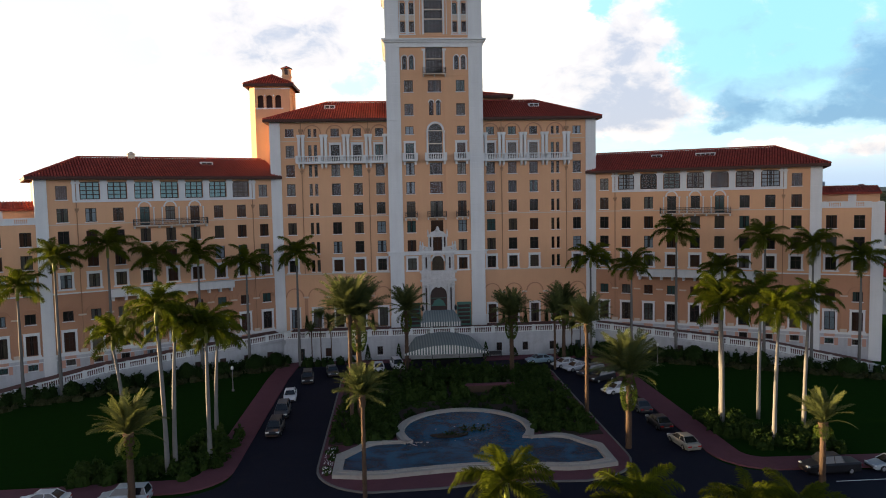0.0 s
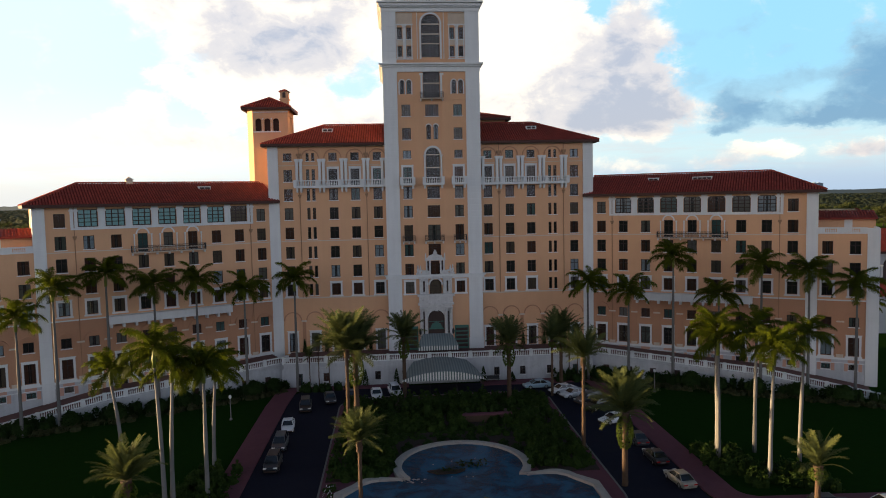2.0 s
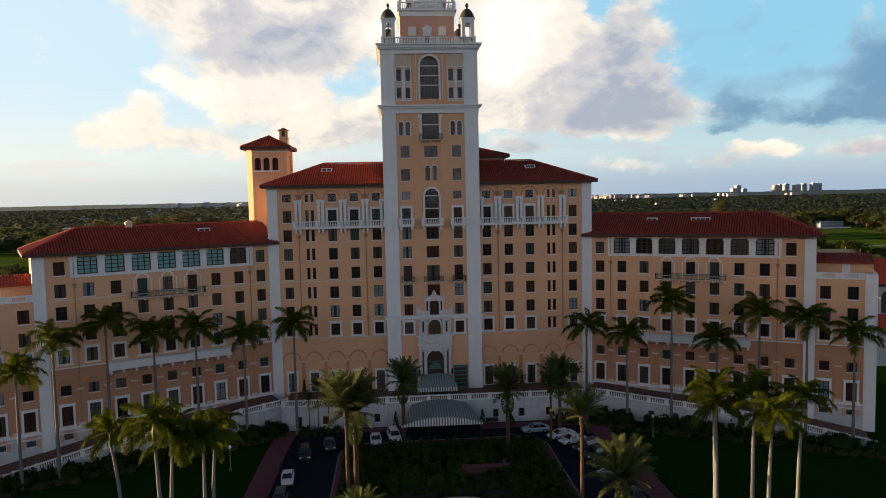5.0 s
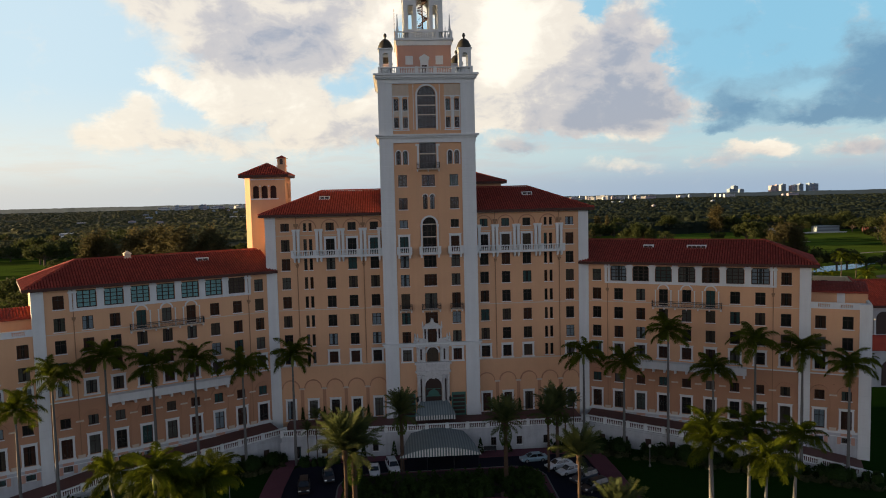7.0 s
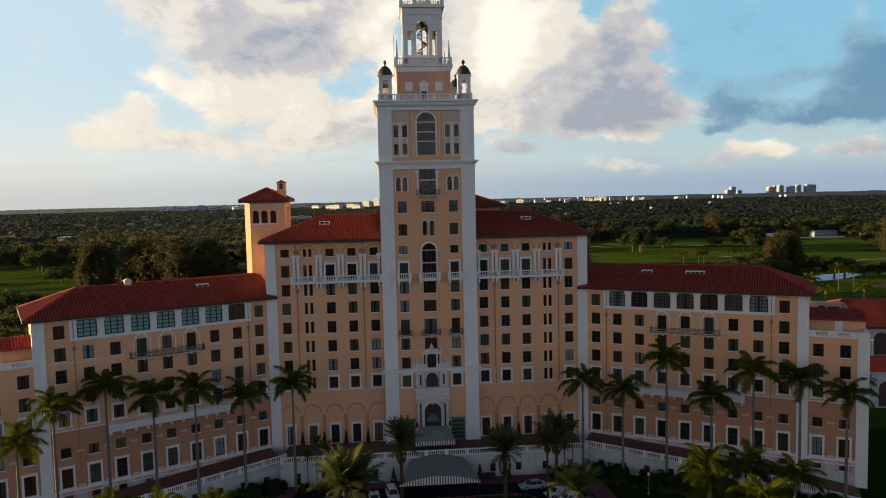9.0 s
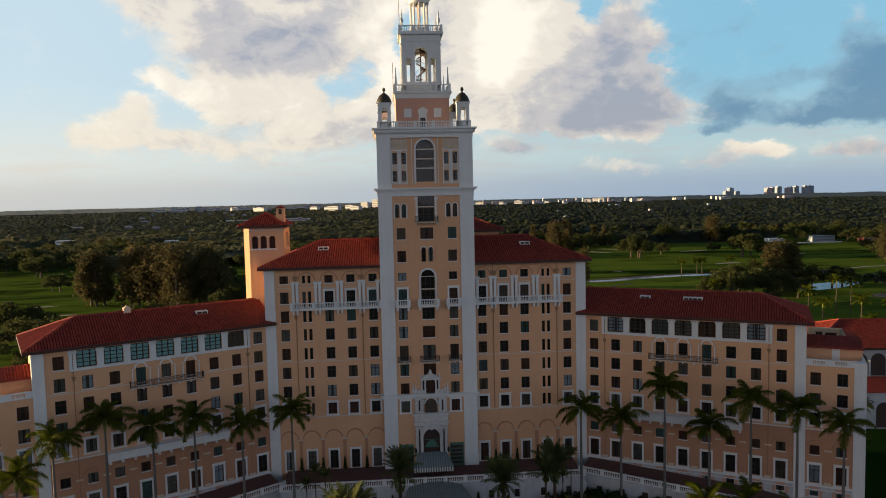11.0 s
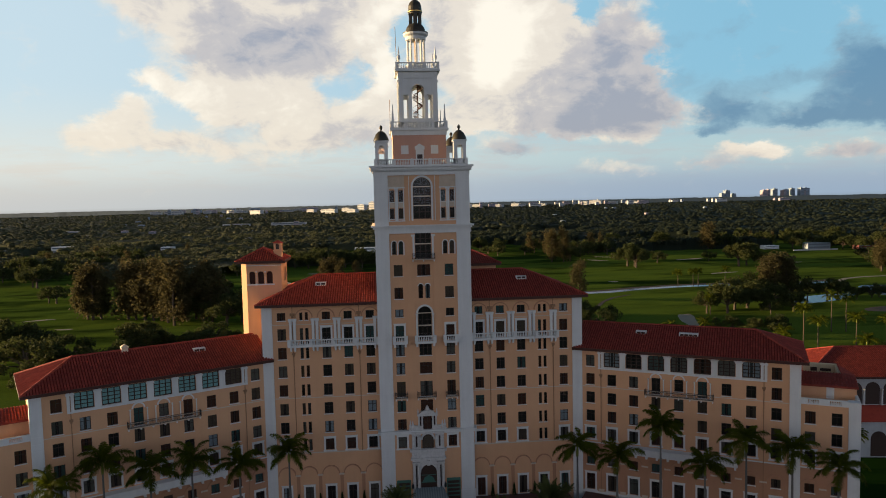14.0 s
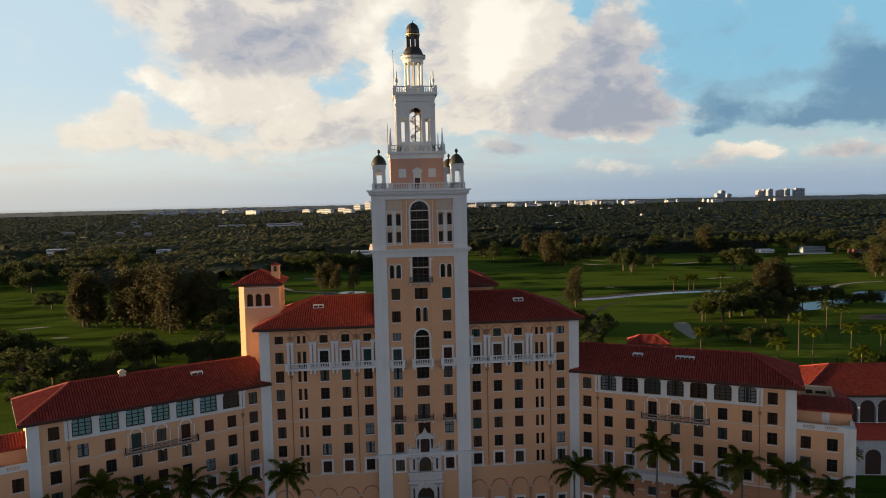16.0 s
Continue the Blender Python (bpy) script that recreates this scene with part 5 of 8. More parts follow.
put_window(port, 0, 18.25, 20.7, 1.5, 2, 1, y=-0.2, sill=False, inset=0.0)
for s in (-1, 1):
    part("side_screen", MB().box(*sorted((s * 3.4, s * 6.0)), -0.12, 0.0, 4.2, 8.6), GREENGLASS, port, "green glazed side screen")
    q = MB()
    for j in range(5):
        q.box(*sorted((s * 3.6, s * 5.8)), -0.16, -0.12, 4.6 + j * 0.75, 5.1 + j * 0.75)
    part("screen_panes", q, FRAME, port)
    part("lantern", MB().lathe([(0.1, 7.2), (0.22, 7.4), (0.22, 7.9), (0.05, 8.3)], s * 3.05, -1.0, 8), IRON, port)


# ---- ground, roads, paving ----
def ground_material():
    """Grass: mown fairways with painted sun streaks, rough and bare patches, at three scales."""
    m = material("grass", (0.05, 0.09, 0.02), 1.0, 0.2, 0.03, 1.5, 0.4, 5.0, spec=0.0)
    t = m.node_tree
    k = Nodes(t)
    pos = t.nodes.new("ShaderNodeNewGeometry").outputs["Position"]
    sp = t.nodes.new("ShaderNodeSeparateXYZ")
    t.links.new(pos, sp.inputs[0])
    broad = k.noise(pos, 0.011, 4.0, 0.55, 0.6)
    mid = k.noise(pos, 0.06, 5.0, 0.6)
    fine = k.noise(pos, 1.1, 4.0, 0.65)
    # bands across the view paint mowing and streaks of low sun; ground rolls gently
    sc = t.nodes.new("ShaderNodeMapping")
    sc.inputs["Scale"].default_value = (0.22, 1.0, 1.0)
    sc.inputs["Rotation"].default_value = (0.0, 0.0, 0.12)
    t.links.new(pos, sc.inputs[0])
    streak = k.noise(sc.outputs[0], 0.055, 4.0, 0.55, 0.5)
    fair = k.ramp(k.math("ADD", k.math("MULTIPLY", broad, 0.6), k.math("ADD", k.math("MULTIPLY", streak, 0.5), k.math("MULTIPLY", mid, 0.10))), 0.49, 0.63)
    col = k.mix(fair, (0.024, 0.044, 0.008), (0.098, 0.150, 0.021))
    col = k.mix(k.ramp(k.noise(sc.outputs[0], 0.03, 5.0, 0.6), 0.58, 0.74, 0.0, 0.40), col, (0.075, 0.070, 0.024))
    bn = t.nodes.new("ShaderNodeBump")
    bn.inputs["Strength"].default_value, bn.inputs["Distance"].default_value = 1.0, 2.2
    t.links.new(k.math("MULTIPLY", k.noise(sc.outputs[0], 0.05, 3.0, 0.5), k.ramp(sp.outputs[1], 60.0, 120.0)), bn.inputs["Height"])
    t.links.new(bn.outputs[0], t.nodes["Principled BSDF"].inputs["Normal"])
    # the hotel's own lawns: one even turf, darkened to hold their deep shade
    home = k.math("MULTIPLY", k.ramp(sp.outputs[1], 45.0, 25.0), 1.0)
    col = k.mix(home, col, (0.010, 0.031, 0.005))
    col = k.mix(k.math("MULTIPLY", k.ramp(fine, 0.35, 0.7), 0.30), col, (0.010, 0.018, 0.004))
    t.links.new(col, t.nodes["Principled BSDF"].inputs["Base Color"])
    return m


GRASS = ground_material()
ASPHALT = material("dark_asphalt", (0.010, 0.011, 0.021), 0.85, 0.18, 0.25, 5.0, 0.3, 12.0, dirt=(0.020, 0.018, 0.022), spec=0.12)
PAVER = material("red_brick_pavers", (0.132, 0.052, 0.064), 0.85, 0.15, 0.5, 4.0, 0.3, 9.0, dirt=(0.11, 0.046, 0.048), spec=0.1)
KERB = material("pale_kerb_stone", (0.15, 0.14, 0.13), 0.85, 0.15, 0.8)
STONE = material("pale_coping_stone", (0.36, 0.325, 0.285), 0.8, 0.14, 0.7, 5.0, 0.2, 9.0, dirt=(0.22, 0.20, 0.16))
SAND = material("bunker_sand", (0.26, 0.235, 0.18), 0.95, 0.1, 0.2)
EARTH = material("bare_earth", (0.085, 0.055, 0.035), 1.0, 0.25, 0.1, 2.0)
SOIL = material("bark_mulch", (0.028, 0.017, 0.011), 0.95, 0.2, 0.8, 5.0, 0.4, 8.0)
DRIVE = material("terrace_pavers", (0.12, 0.055, 0.045), 0.85, 0.12, 0.4, 4.0, 0.2, 8.0)

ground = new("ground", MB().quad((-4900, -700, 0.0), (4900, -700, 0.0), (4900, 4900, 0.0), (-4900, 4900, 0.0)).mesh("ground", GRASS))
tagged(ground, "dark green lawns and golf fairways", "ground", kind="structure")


def flat(name, pts, z, mat, label, category, depth=0.3, kind="structure"):
    ob = new(name, MB().slab(pts, z - depth, z).mesh(name, mat))
    return tagged(ob, label, category, kind=kind)


def strip(pts, w0, w1):
    """Both edges of a band along a line of points, w0 to its left and w1 to its right."""
    pts = [Vector((*p, 0)) for p in pts]
    a, b = [], []
    for i, p in enumerate(pts):
        d = (pts[min(i + 1, len(pts) - 1)] - pts[max(i - 1, 0)]).normalized()
        s = Vector((-d.y, d.x, 0))
        a.append((p + s * w0)[:2])
        b.append((p - s * w1)[:2])
    return a, b


def band(name, pts, w0, w1, z, mat, label, category, depth=0.3):
    a, b = strip(pts, w0, w1)
    mb = MB()
    for i in range(len(pts) - 1):
        q = [a[i], b[i], b[i + 1], a[i + 1]]
        mb.add([(x, y, zz) for zz in (z - depth, z) for x, y in q], [(3, 2, 1, 0), (4, 5, 6, 7), (0, 1, 5, 4), (2, 3, 7, 6), (1, 2, 6, 5), (3, 0, 4, 7)])
    return tagged(new(name, mb.mesh(name, mat)), label, category, kind="structure")


def arc(cx, cy, r, a0, a1, n=10, ry=None):
    return [(cx + r * math.cos(radians(a0 + (a1 - a0) * i / n)), cy + (ry or r) * math.sin(radians(a0 + (a1 - a0) * i / n))) for i in range(n + 1)]


road_pts = [(-25.0, -60.0)] + [(-25.0, -20.0)] + arc(-19.0, -15.5, 6.0, 180, 110, 6) + [(-8, -10.0), (8, -10.0)] + arc(19.0, -15.5, 6.0, 70, 0, 6) + [(25.3, -20.0), (25.3, -60.0)]
outline = [(-140, -76), (140, -76), (140, -64.5), (40, -64.2), (31.5, -63.4)] + arc(29.8, -58.8, 4.6, 265, 180, 6) + list(reversed(road_pts[1:-1])) + arc(-29.5, -58.5, 4.6, 0, -85, 6) + [(-140, -63.4)]
flat("road", outline, 0.04, ASPHALT, "dark asphalt forecourt and drive", "road", 0.3)
band("pavement", [(-26.1, -9.6), (-26.6, -20.0), (-26.6, -56.5)] + arc(-30.0, -57.2, 3.4, 0, -85, 6) + [(-45, -61.2), (-140, -61.2)], 1.7, 1.6, 0.16, PAVER, "dusky red brick pavement beside the drive", "pavement")
band("pavement", [(26.6, -9.8), (27.0, -20.0), (27.0, -56.5)] + arc(30.8, -57.8, 3.8, 180, 262, 6) + [(45, -62.2), (140, -62.4)], 1.6, 1.7, 0.16, PAVER, "dusky red brick pavement beside the lawn", "pavement")
flat("pavement", [(-27.0, -11.2), (-5.5, -11.2), (-5.5, -9.0), (-27.0, -9.0)], 0.17, PAVER, "red brick pavement at the foot of the terrace wall", "pavement")
flat("pavement", [(7.0, -12.0), (27.0, -12.0), (27.0, -9.0), (7.0, -9.0)], 0.17, PAVER, "red brick pavement at the foot of the terrace wall", "pavement")
line = new("road_marking", MB().box(34, 120, -66.6, -66.45, 0.04, 0.046).mesh("road_marking", WHITE))
tagged(line, "thin white painted line along the road", "road marking", kind="structure")
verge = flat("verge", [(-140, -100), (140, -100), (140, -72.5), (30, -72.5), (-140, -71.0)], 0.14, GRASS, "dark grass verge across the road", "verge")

# centre island
isl = arc(-9.5, -57.5, 6.7, 180, 262, 8) + [(-4, -63.9), (0.5, -63.2), (6, -63.4), (10.5, -63.7)] + arc(10.6, -57.5, 5.9, 278, 360, 8) + [(16.4, -30)] + arc(11.4, -22, 5.2, 10, 90, 6) + [(-10.5, -17.0)] + arc(-11.4, -22.0, 5.0, 100, 178, 6)
flat("island", isl, 0.17, PAVER, "red brick apron round the fountain island", "pavement")
band("kerb", isl + [isl[0]], 0.0, 0.22, 0.2, KERB, "pale stone kerb round the island", "kerb")
flat("planting_bed", [(-15.9, -51.0), (-9.0, -51.0), (-8.2, -45), (-5, -40), (0, -38.5), (5, -40), (8.2, -45), (9.0, -51), (15.9, -51), (15.9, -30)] + arc(11.0, -22.2, 4.6, 10, 90, 6) + [(-10.5, -17.6)] + arc(-11.0, -22.2, 4.6, 100, 178, 6), 0.24, SOIL, "dark mulched planting bed", "planting bed")

planter = thing("planter_wall", "low brown stone planter wall behind the fountain", "planter", (5.2, -31.5, 0.24))
part("wall", MB().box(-3.4, 3.4, -0.35, 0.35, 0.0, 0.95).box(-3.4, -2.8, 0.35, 2.4, 0.0, 0.95).box(2.8, 3.4, 0.35, 2.4, 0.0, 0.95), EARTH, planter)
part("coping", MB().box(-3.55, 3.55, -0.5, 0.5, 0.95, 1.1), PAVER, planter, "dusky red coping")

# ---- fountain ----
fountain = thing("fountain", "lobed fountain pool with pale stone coping and blue water", "fountain", (0, 0, 0))


def pool_outline(grow=0.0):
    r = 7.2 + grow
    right = [(r * math.cos(radians(a)), -48.2 + r * math.sin(radians(a))) for a in range(90, -31, -8)]
    right += [(7.3 + grow, -52.0 + grow * 0.6), (9.6 + grow * 0.6, -52.0 + grow)] + [(9.6 + grow * 0.6 + 2.6 * math.sin(radians(a)), -54.8 + grow + 2.8 * math.cos(radians(a)) - 0.0) for a in (20, 45, 70)]
    right += [(13.6 + grow, -56.0 + grow), (13.6 + grow, -59.6 - grow), (11.6, -60.2 - grow), (9.4, -60.3 - grow), (6, -59.8 - grow), (3, -59.4 - grow)]
    left = [(-x, y) for x, y in reversed(right[1:])]
    return [(0, -48.2 + r)] + right[1:] + [(0, -59.2 - grow)] + left


outer, inner = pool_outline(0.98), pool_outline(0.0)
mb = MB()
n = len(outer)
for (za, zb, p, q) in ((0.0, 0.55, outer, outer), (0.55, 0.55, outer, inner), (0.55, 0.0, inner, inner)):
    o = len(mb.v)
    mb.v += [(*a, za) for a in p] + [(*b, zb) for b in q]
    mb.f += [(o + i, o + n + i, o + n + (i + 1) % n, o + (i + 1) % n) for i in range(n)]
basin = part("basin", mb, STONE, fountain, "pale stone pool wall")
mid = pool_outline(0.50)
for j, (p, q, z) in enumerate(((outer, mid, 0.60), (mid, inner, 0.68))):
    for i in range(n):
        a, b = Vector((*p[i], 0)), Vector((*p[(i + 1) % n], 0))
        c, d = Vector((*q[(i + 1) % n], 0)), Vector((*q[i], 0))
        m = max(1, round((b - a).length / 1.0))
        for k2 in range(m):
            t0, t1 = (k2 + 0.02) / m, (k2 + 0.98) / m
            vs = [a.lerp(b, t0), a.lerp(b, t1), d.lerp(c, t1), d.lerp(c, t0)]
            part("coping_stone", MB().add([(v.x, v.y, zz) for zz in (0.5, z) for v in vs], [(3, 2, 1, 0), (4, 5, 6, 7), (0, 1, 5, 4), (1, 2, 6, 5), (2, 3, 7, 6), (3, 0, 4, 7)]), STONE, basin)


def water_material(name, deep, ripple, gloss):
    m = material(name, deep, 0.12, 0.1, 0.5, spec=gloss)
    t = m.node_tree
    k = Nodes(t)
    pos = t.nodes.new("ShaderNodeNewGeometry").outputs["Position"]
    b = t.nodes["Principled BSDF"]
    bn = t.nodes.new("ShaderNodeBump")
    bn.inputs["Strength"].default_value, bn.inputs["Distance"].default_value = ripple, 0.1
    t.links.new(k.noise(pos, 1.6, 4.0, 0.6, 0.8), bn.inputs["Height"])
    t.links.new(bn.outputs[0], b.inputs["Normal"])
    col = k.mix(k.ramp(k.noise(pos, 0.30, 5.0, 0.65, 0.6), 0.40, 0.62), (deep[0] * 0.5, deep[1] * 0.40, deep[2] * 0.42, 1.0), (*deep, 1.0))
    # pale blue patches paint foam and glints on the water
    col = k.mix(k.ramp(k.noise(pos, 0.55, 6.0, 0.7, 1.2), 0.60, 0.76, 0.0, 0.4), col, (0.05, 0.14, 0.24, 1.0))
    t.links.new(col, b.inputs["Base Color"])
    return m


POOL = water_material("fountain_water", (0.006, 0.085, 0.165), 0.6, 0.10)
# pond blue has reflected sky put into it; its real gloss is low
POND = water_material("pond_water", (0.045, 0.10, 0.19), 0.05, 0.07)
part("water", MB().slab(inner, 0.1, 0.38), POOL, fountain, "rippled dark blue water")
part("drain_grate", MB().box(-2.2, -0.6, -62.2, -61.4, 0.17, 0.185), FRAME, fountain)

# ---- terrace and ramps ----
terrace = thing("terrace", "raised terrace with white retaining wall and balustrade", "terrace", (0, 0, 0), kind="structure")
XT, YT = 26.9, -8.8
doors = [-24.2, -19.7, -15.2, -10.8, 10.0, 14.6, 19.4, 24.0]
mb = MB()
wall_face(mb, -XT, XT, 0.0, 4.25, [hole(x, 1.0 if abs(x) < 22 else 0.1, 2.45, 0.95) for x in doors], 0.3, YT)
mb.box(-XT, XT, YT + 0.75, 0.6, 0.0, 4.15)
for z, h, o in ((0.0, 0.4, 0.12), (3.3, 0.16, 0.08), (4.05, 0.2, 0.2)):
    mb.box(-XT, XT, YT - o, YT, z, z + h)
for i in range(13):
    x = -XT + 2 * XT * i / 12
    mb.box(x - 0.3, x + 0.3, YT - 0.1, YT, 0.4, 3.3)
part("wall", mb, DIM_WEATHERED, terrace, "white rendered terrace wall")
for x in doors:
    put_window(terrace, x, 1.0 if abs(x) < 22 else 0.1, 2.45, 0.95, 2, 1, y=YT, sill=abs(x) < 22, inset=0.12)
part("paving", MB().box(-XT, XT, YT, FACE_Y, 4.15, 4.22), DRIVE, terrace, "dull red terrace paving")
balustrade(terrace, [(-XT, YT + 0.1, 4.22), (XT, YT + 0.1, 4.22)], 1.15, 3.5)
for s, name in ((-1, "ramp"), (1, "ramp")):
    M = Matrix.Translation((s * 29.65, FACE_Y, 0)) @ Matrix.Rotation(radians(-s * WING_A), 4, "Z")
    ramp = thing("ramp", "sloping brick drive with white wall and balustrade", "ramp", M, kind="structure")
    us = [0.9 + 1.55 * i for i in range(31)]
    mb, pv = MB(), MB()
    V = -8.2
    for a, b in zip(us, us[1:]):
        za, zb = drive_z(a), drive_z(b)
        mb.quad((s * a, V, -0.2), (s * b, V, -0.2), (s * b, V, zb), (s * a, V, za))
        mb.quad((s * a, V + 0.35, -0.2), (s * b, V + 0.35, -0.2), (s * b, V + 0.35, zb), (s * a, V + 0.35, za))
        for o, lo, hi in ((0.1, -0.55, -0.42), (0.18, -0.2, 0.0)):
            vs = [(s * x, y, z + e) for e in (lo, hi) for x, y, z in ((a, V - o, za), (b, V - o, zb), (b, V, zb), (a, V, za))]
            mb.add(vs, [(3, 2, 1, 0), (4, 5, 6, 7), (0, 1, 5, 4), (1, 2, 6, 5), (2, 3, 7, 6), (3, 0, 4, 7)])
        pv.quad((s * a, V, za), (s * b, V, zb), (s * b, 0.05, zb), (s * a, 0.05, za))
    part("wall", mb, DIM_WEATHERED, ramp, "white retaining wall")
    part("paving", pv, DRIVE, ramp, "dull red brick drive")
    balustrade(ramp, [(s * u, V + 0.2, drive_z(u)) for u in (0.9, 9, 18, 27, 30, 36, 42, 47.4)], 1.12, 3.4)
    # dark plates stand in for the shade inside the cellar openings
    q = MB()
    for u in (4.5, 8.5, 12.5, 16.5):
        q.box(s * u - 0.5, s * u + 0.5, V - 0.03, V + 0.01, 0.2, 2.1)
    part("cellar_openings", q, FRAME, ramp, "dark plates for shaded openings in the retaining wall")

# ---- awnings ----
STRIPE = bpy.data.materials.new("striped_canvas")
STRIPE.use_nodes = True
_t = STRIPE.node_tree
_k = Nodes(_t)
_sp = _t.nodes.new("ShaderNodeSeparateXYZ")
_t.links.new(_t.nodes.new("ShaderNodeNewGeometry").outputs["Position"], _sp.inputs[0])
_c = _k.mix(_k.ramp(_k.math("PINGPONG", _k.math("MULTIPLY", _sp.outputs[0], 2.2), 0.5), 0.24, 0.28), (0.10, 0.14, 0.13), (0.62, 0.62, 0.58))
_t.links.new(_c, _t.nodes["Principled BSDF"].inputs["Base Color"])
_t.nodes["Principled BSDF"].inputs["Roughness"].default_value = 0.9
CANVAS = bpy.data.materials.new("faintly_striped_canvas")
CANVAS.use_nodes = True
_t = CANVAS.node_tree
_k = Nodes(_t)
_sp = _t.nodes.new("ShaderNodeSeparateXYZ")
_pos = _t.nodes.new("ShaderNodeNewGeometry").outputs["Position"]
_t.links.new(_pos, _sp.inputs[0])
_c = _k.mix(_k.ramp(_k.math("PINGPONG", _k.math("MULTIPLY", _sp.outputs[0], 2.2), 0.5), 0.22, 0.30), (0.135, 0.175, 0.175), (0.215, 0.245, 0.24))
_c = _k.mix(_k.ramp(_k.noise(_pos, 0.7, 5.0, 0.6), 0.45, 0.75, 0.0, 0.45), _c, (0.12, 0.14, 0.135))
_t.links.new(_c, _t.nodes["Principled BSDF"].inputs["Base Color"])
_t.nodes["Principled BSDF"].inputs["Roughness"].default_value = 0.9


def awning(name, label, xw0, xw1, y0, y1, zb, zf, rise_b, rise_f, drop, posts):
    aw = thing(name, label, "awning", (0, 0, 0))
    n = 28
    mb, va = MB(), MB()
    back = [(-xw0 + 2 * xw0 * i / n, y0, zb + rise_b * (1 - (2 * i / n - 1) ** 2)) for i in range(n + 1)]
    front = [(-xw1 + 2 * xw1 * i / n, y1, zf + rise_f * (1 - (2 * i / n - 1) ** 2)) for i in range(n + 1)]
    m = 6
    rows = [[tuple(a + (b - a) * j / m + (0, 0, 0.25 * math.sin(math.pi * j / m))[k] for k, (a, b) in enumerate(zip(p, q))) for p, q in zip(back, front)] for j in range(m + 1)]
    vs = [p for r in rows for p in r]
    mb.add(vs, [(j * (n + 1) + i, j * (n + 1) + i + 1, (j + 1) * (n + 1) + i + 1, (j + 1) * (n + 1) + i) for j in range(m) for i in range(n)])
    o = len(vs)
    mb.add([(x, y, z - 0.05) for x, y, z in vs], [(j * (n + 1) + i, (j + 1) * (n + 1) + i, (j + 1) * (n + 1) + i + 1, j * (n + 1) + i + 1) for j in range(m) for i in range(n)])
    part("canopy", mb, CANVAS, aw, "pale grey-green canvas", smooth=True)
    for p, q in zip(front, front[1:]):
        for e in (0, 0.05):
            va.quad((p[0], p[1] - e, zf - drop), (q[0], q[1] - e, zf - drop), (q[0], q[1] - e, q[2]), (p[0], p[1] - e, p[2]))
    for sgn in (0, -1):
        a, b = back[sgn], front[sgn]
        va.quad((a[0], a[1], a[2] - drop), (b[0], b[1], b[2] - drop), b, a)
    part("valance", va, STRIPE, aw, "green and white striped valance")
    for x, y in posts:
        part("post", MB().lathe([(0.09, 0.0), (0.06, 0.15), (0.05, zf)], x, y, 8), IRON, aw)
    return aw


awning("porte_cochere_awning", "broad arched canvas awning with striped front over the drive", 4.6, 6.7, -8.6, -17.0, 3.9, 2.75, 0.7, 1.25, 0.2, [(-6.3, -17.0), (6.3, -17.0), (-2.2, -17.0), (2.2, -17.0)])
ea = awning("entrance_awning", "striped canvas awning over the terrace doors", 2.5, 3.7, -1.3, -5.4, 7.3, 5.75, 0.0, 0.05, 0.75, [])
for x in (-3.5, 3.5):
    part("post", MB().lathe([(0.05, 4.2), (0.05, 5.7)], x, -5.2, 6), IRON, ea)

# ---- planting ----
SHRUB = leaf_material("shrub_leaves", (0.016, 0.034, 0.008), (0.045, 0.075, 0.014))
HEDGE = leaf_material("clipped_hedge_leaves", (0.014, 0.030, 0.008), (0.030, 0.055, 0.012))
FROND = leaf_material("royal_palm_fronds", (0.005, 0.011, 0.003), (0.120, 0.148, 0.009), 0.60, 0.55)
DFROND = leaf_material("date_palm_fronds", (0.015, 0.034, 0.019), (0.150, 0.165, 0.050), 0.5, 0.4)
TREE = leaf_material("broadleaf_foliage", (0.024, 0.038, 0.013), (0.066, 0.074, 0.024), 0.40, 0.40)
PINE = leaf_material("casuarina_foliage", (0.052, 0.051, 0.023), (0.100, 0.083, 0.036), 0.35, 0.45)
BARK = material("grey_brown_bark", (0.065, 0.05, 0.035), 0.95, 0.25, 1.5, 8.0, 0.5, 10.0)
RTRUNK = material("pale_royal_palm_trunk", (0.155, 0.150, 0.140), 0.85, 0.15, 0.8, 5.0, 0.2, 6.0, dirt=(0.14, 0.13, 0.11), rand=0.15)
DTRUNK = material("rough_date_palm_trunk", (0.085, 0.052, 0.032), 0.95, 0.3, 2.5, 9.0, 0.8, 6.0, rand=0.2)
# darker copy of the royal palm trunk, with shade put into its grey
DIM_TRUNK = material("dim_grey_palm_trunk", (0.13, 0.125, 0.115), 0.85, 0.15, 0.8, 5.0, 0.2, 6.0, dirt=(0.09, 0.085, 0.07), rand=0.15)
SHAFT = material("green_crownshaft", (0.17, 0.20, 0.025), 0.55, 0.12, 1.5)
IVY = leaf_material("ivy_leaves", (0.035, 0.07, 0.012), (0.10, 0.13, 0.02))


def leaves(mb, rng, n, place, size, flat_=0.0):
    """n small folded leaf sprays at places that place(rng) gives."""
    for _ in range(n):
        c = Vector(place(rng))
        d = Vector((rng.gauss(0, 1), rng.gauss(0, 1), rng.gauss(0, 1) * (1 - flat_))).normalized()
        e = d.cross(Vector((rng.gauss(0, 1), rng.gauss(0, 1), rng.gauss(0, 1)))).normalized()
        s = size * rng.uniform(0.6, 1.3)
        f = d.cross(e) * s * 0.25
        mb.add([c - d * s, c + e * s * 0.55 + f, c + d * s, c - e * s * 0.55 + f], [(0, 1, 2), (0, 2, 3)])


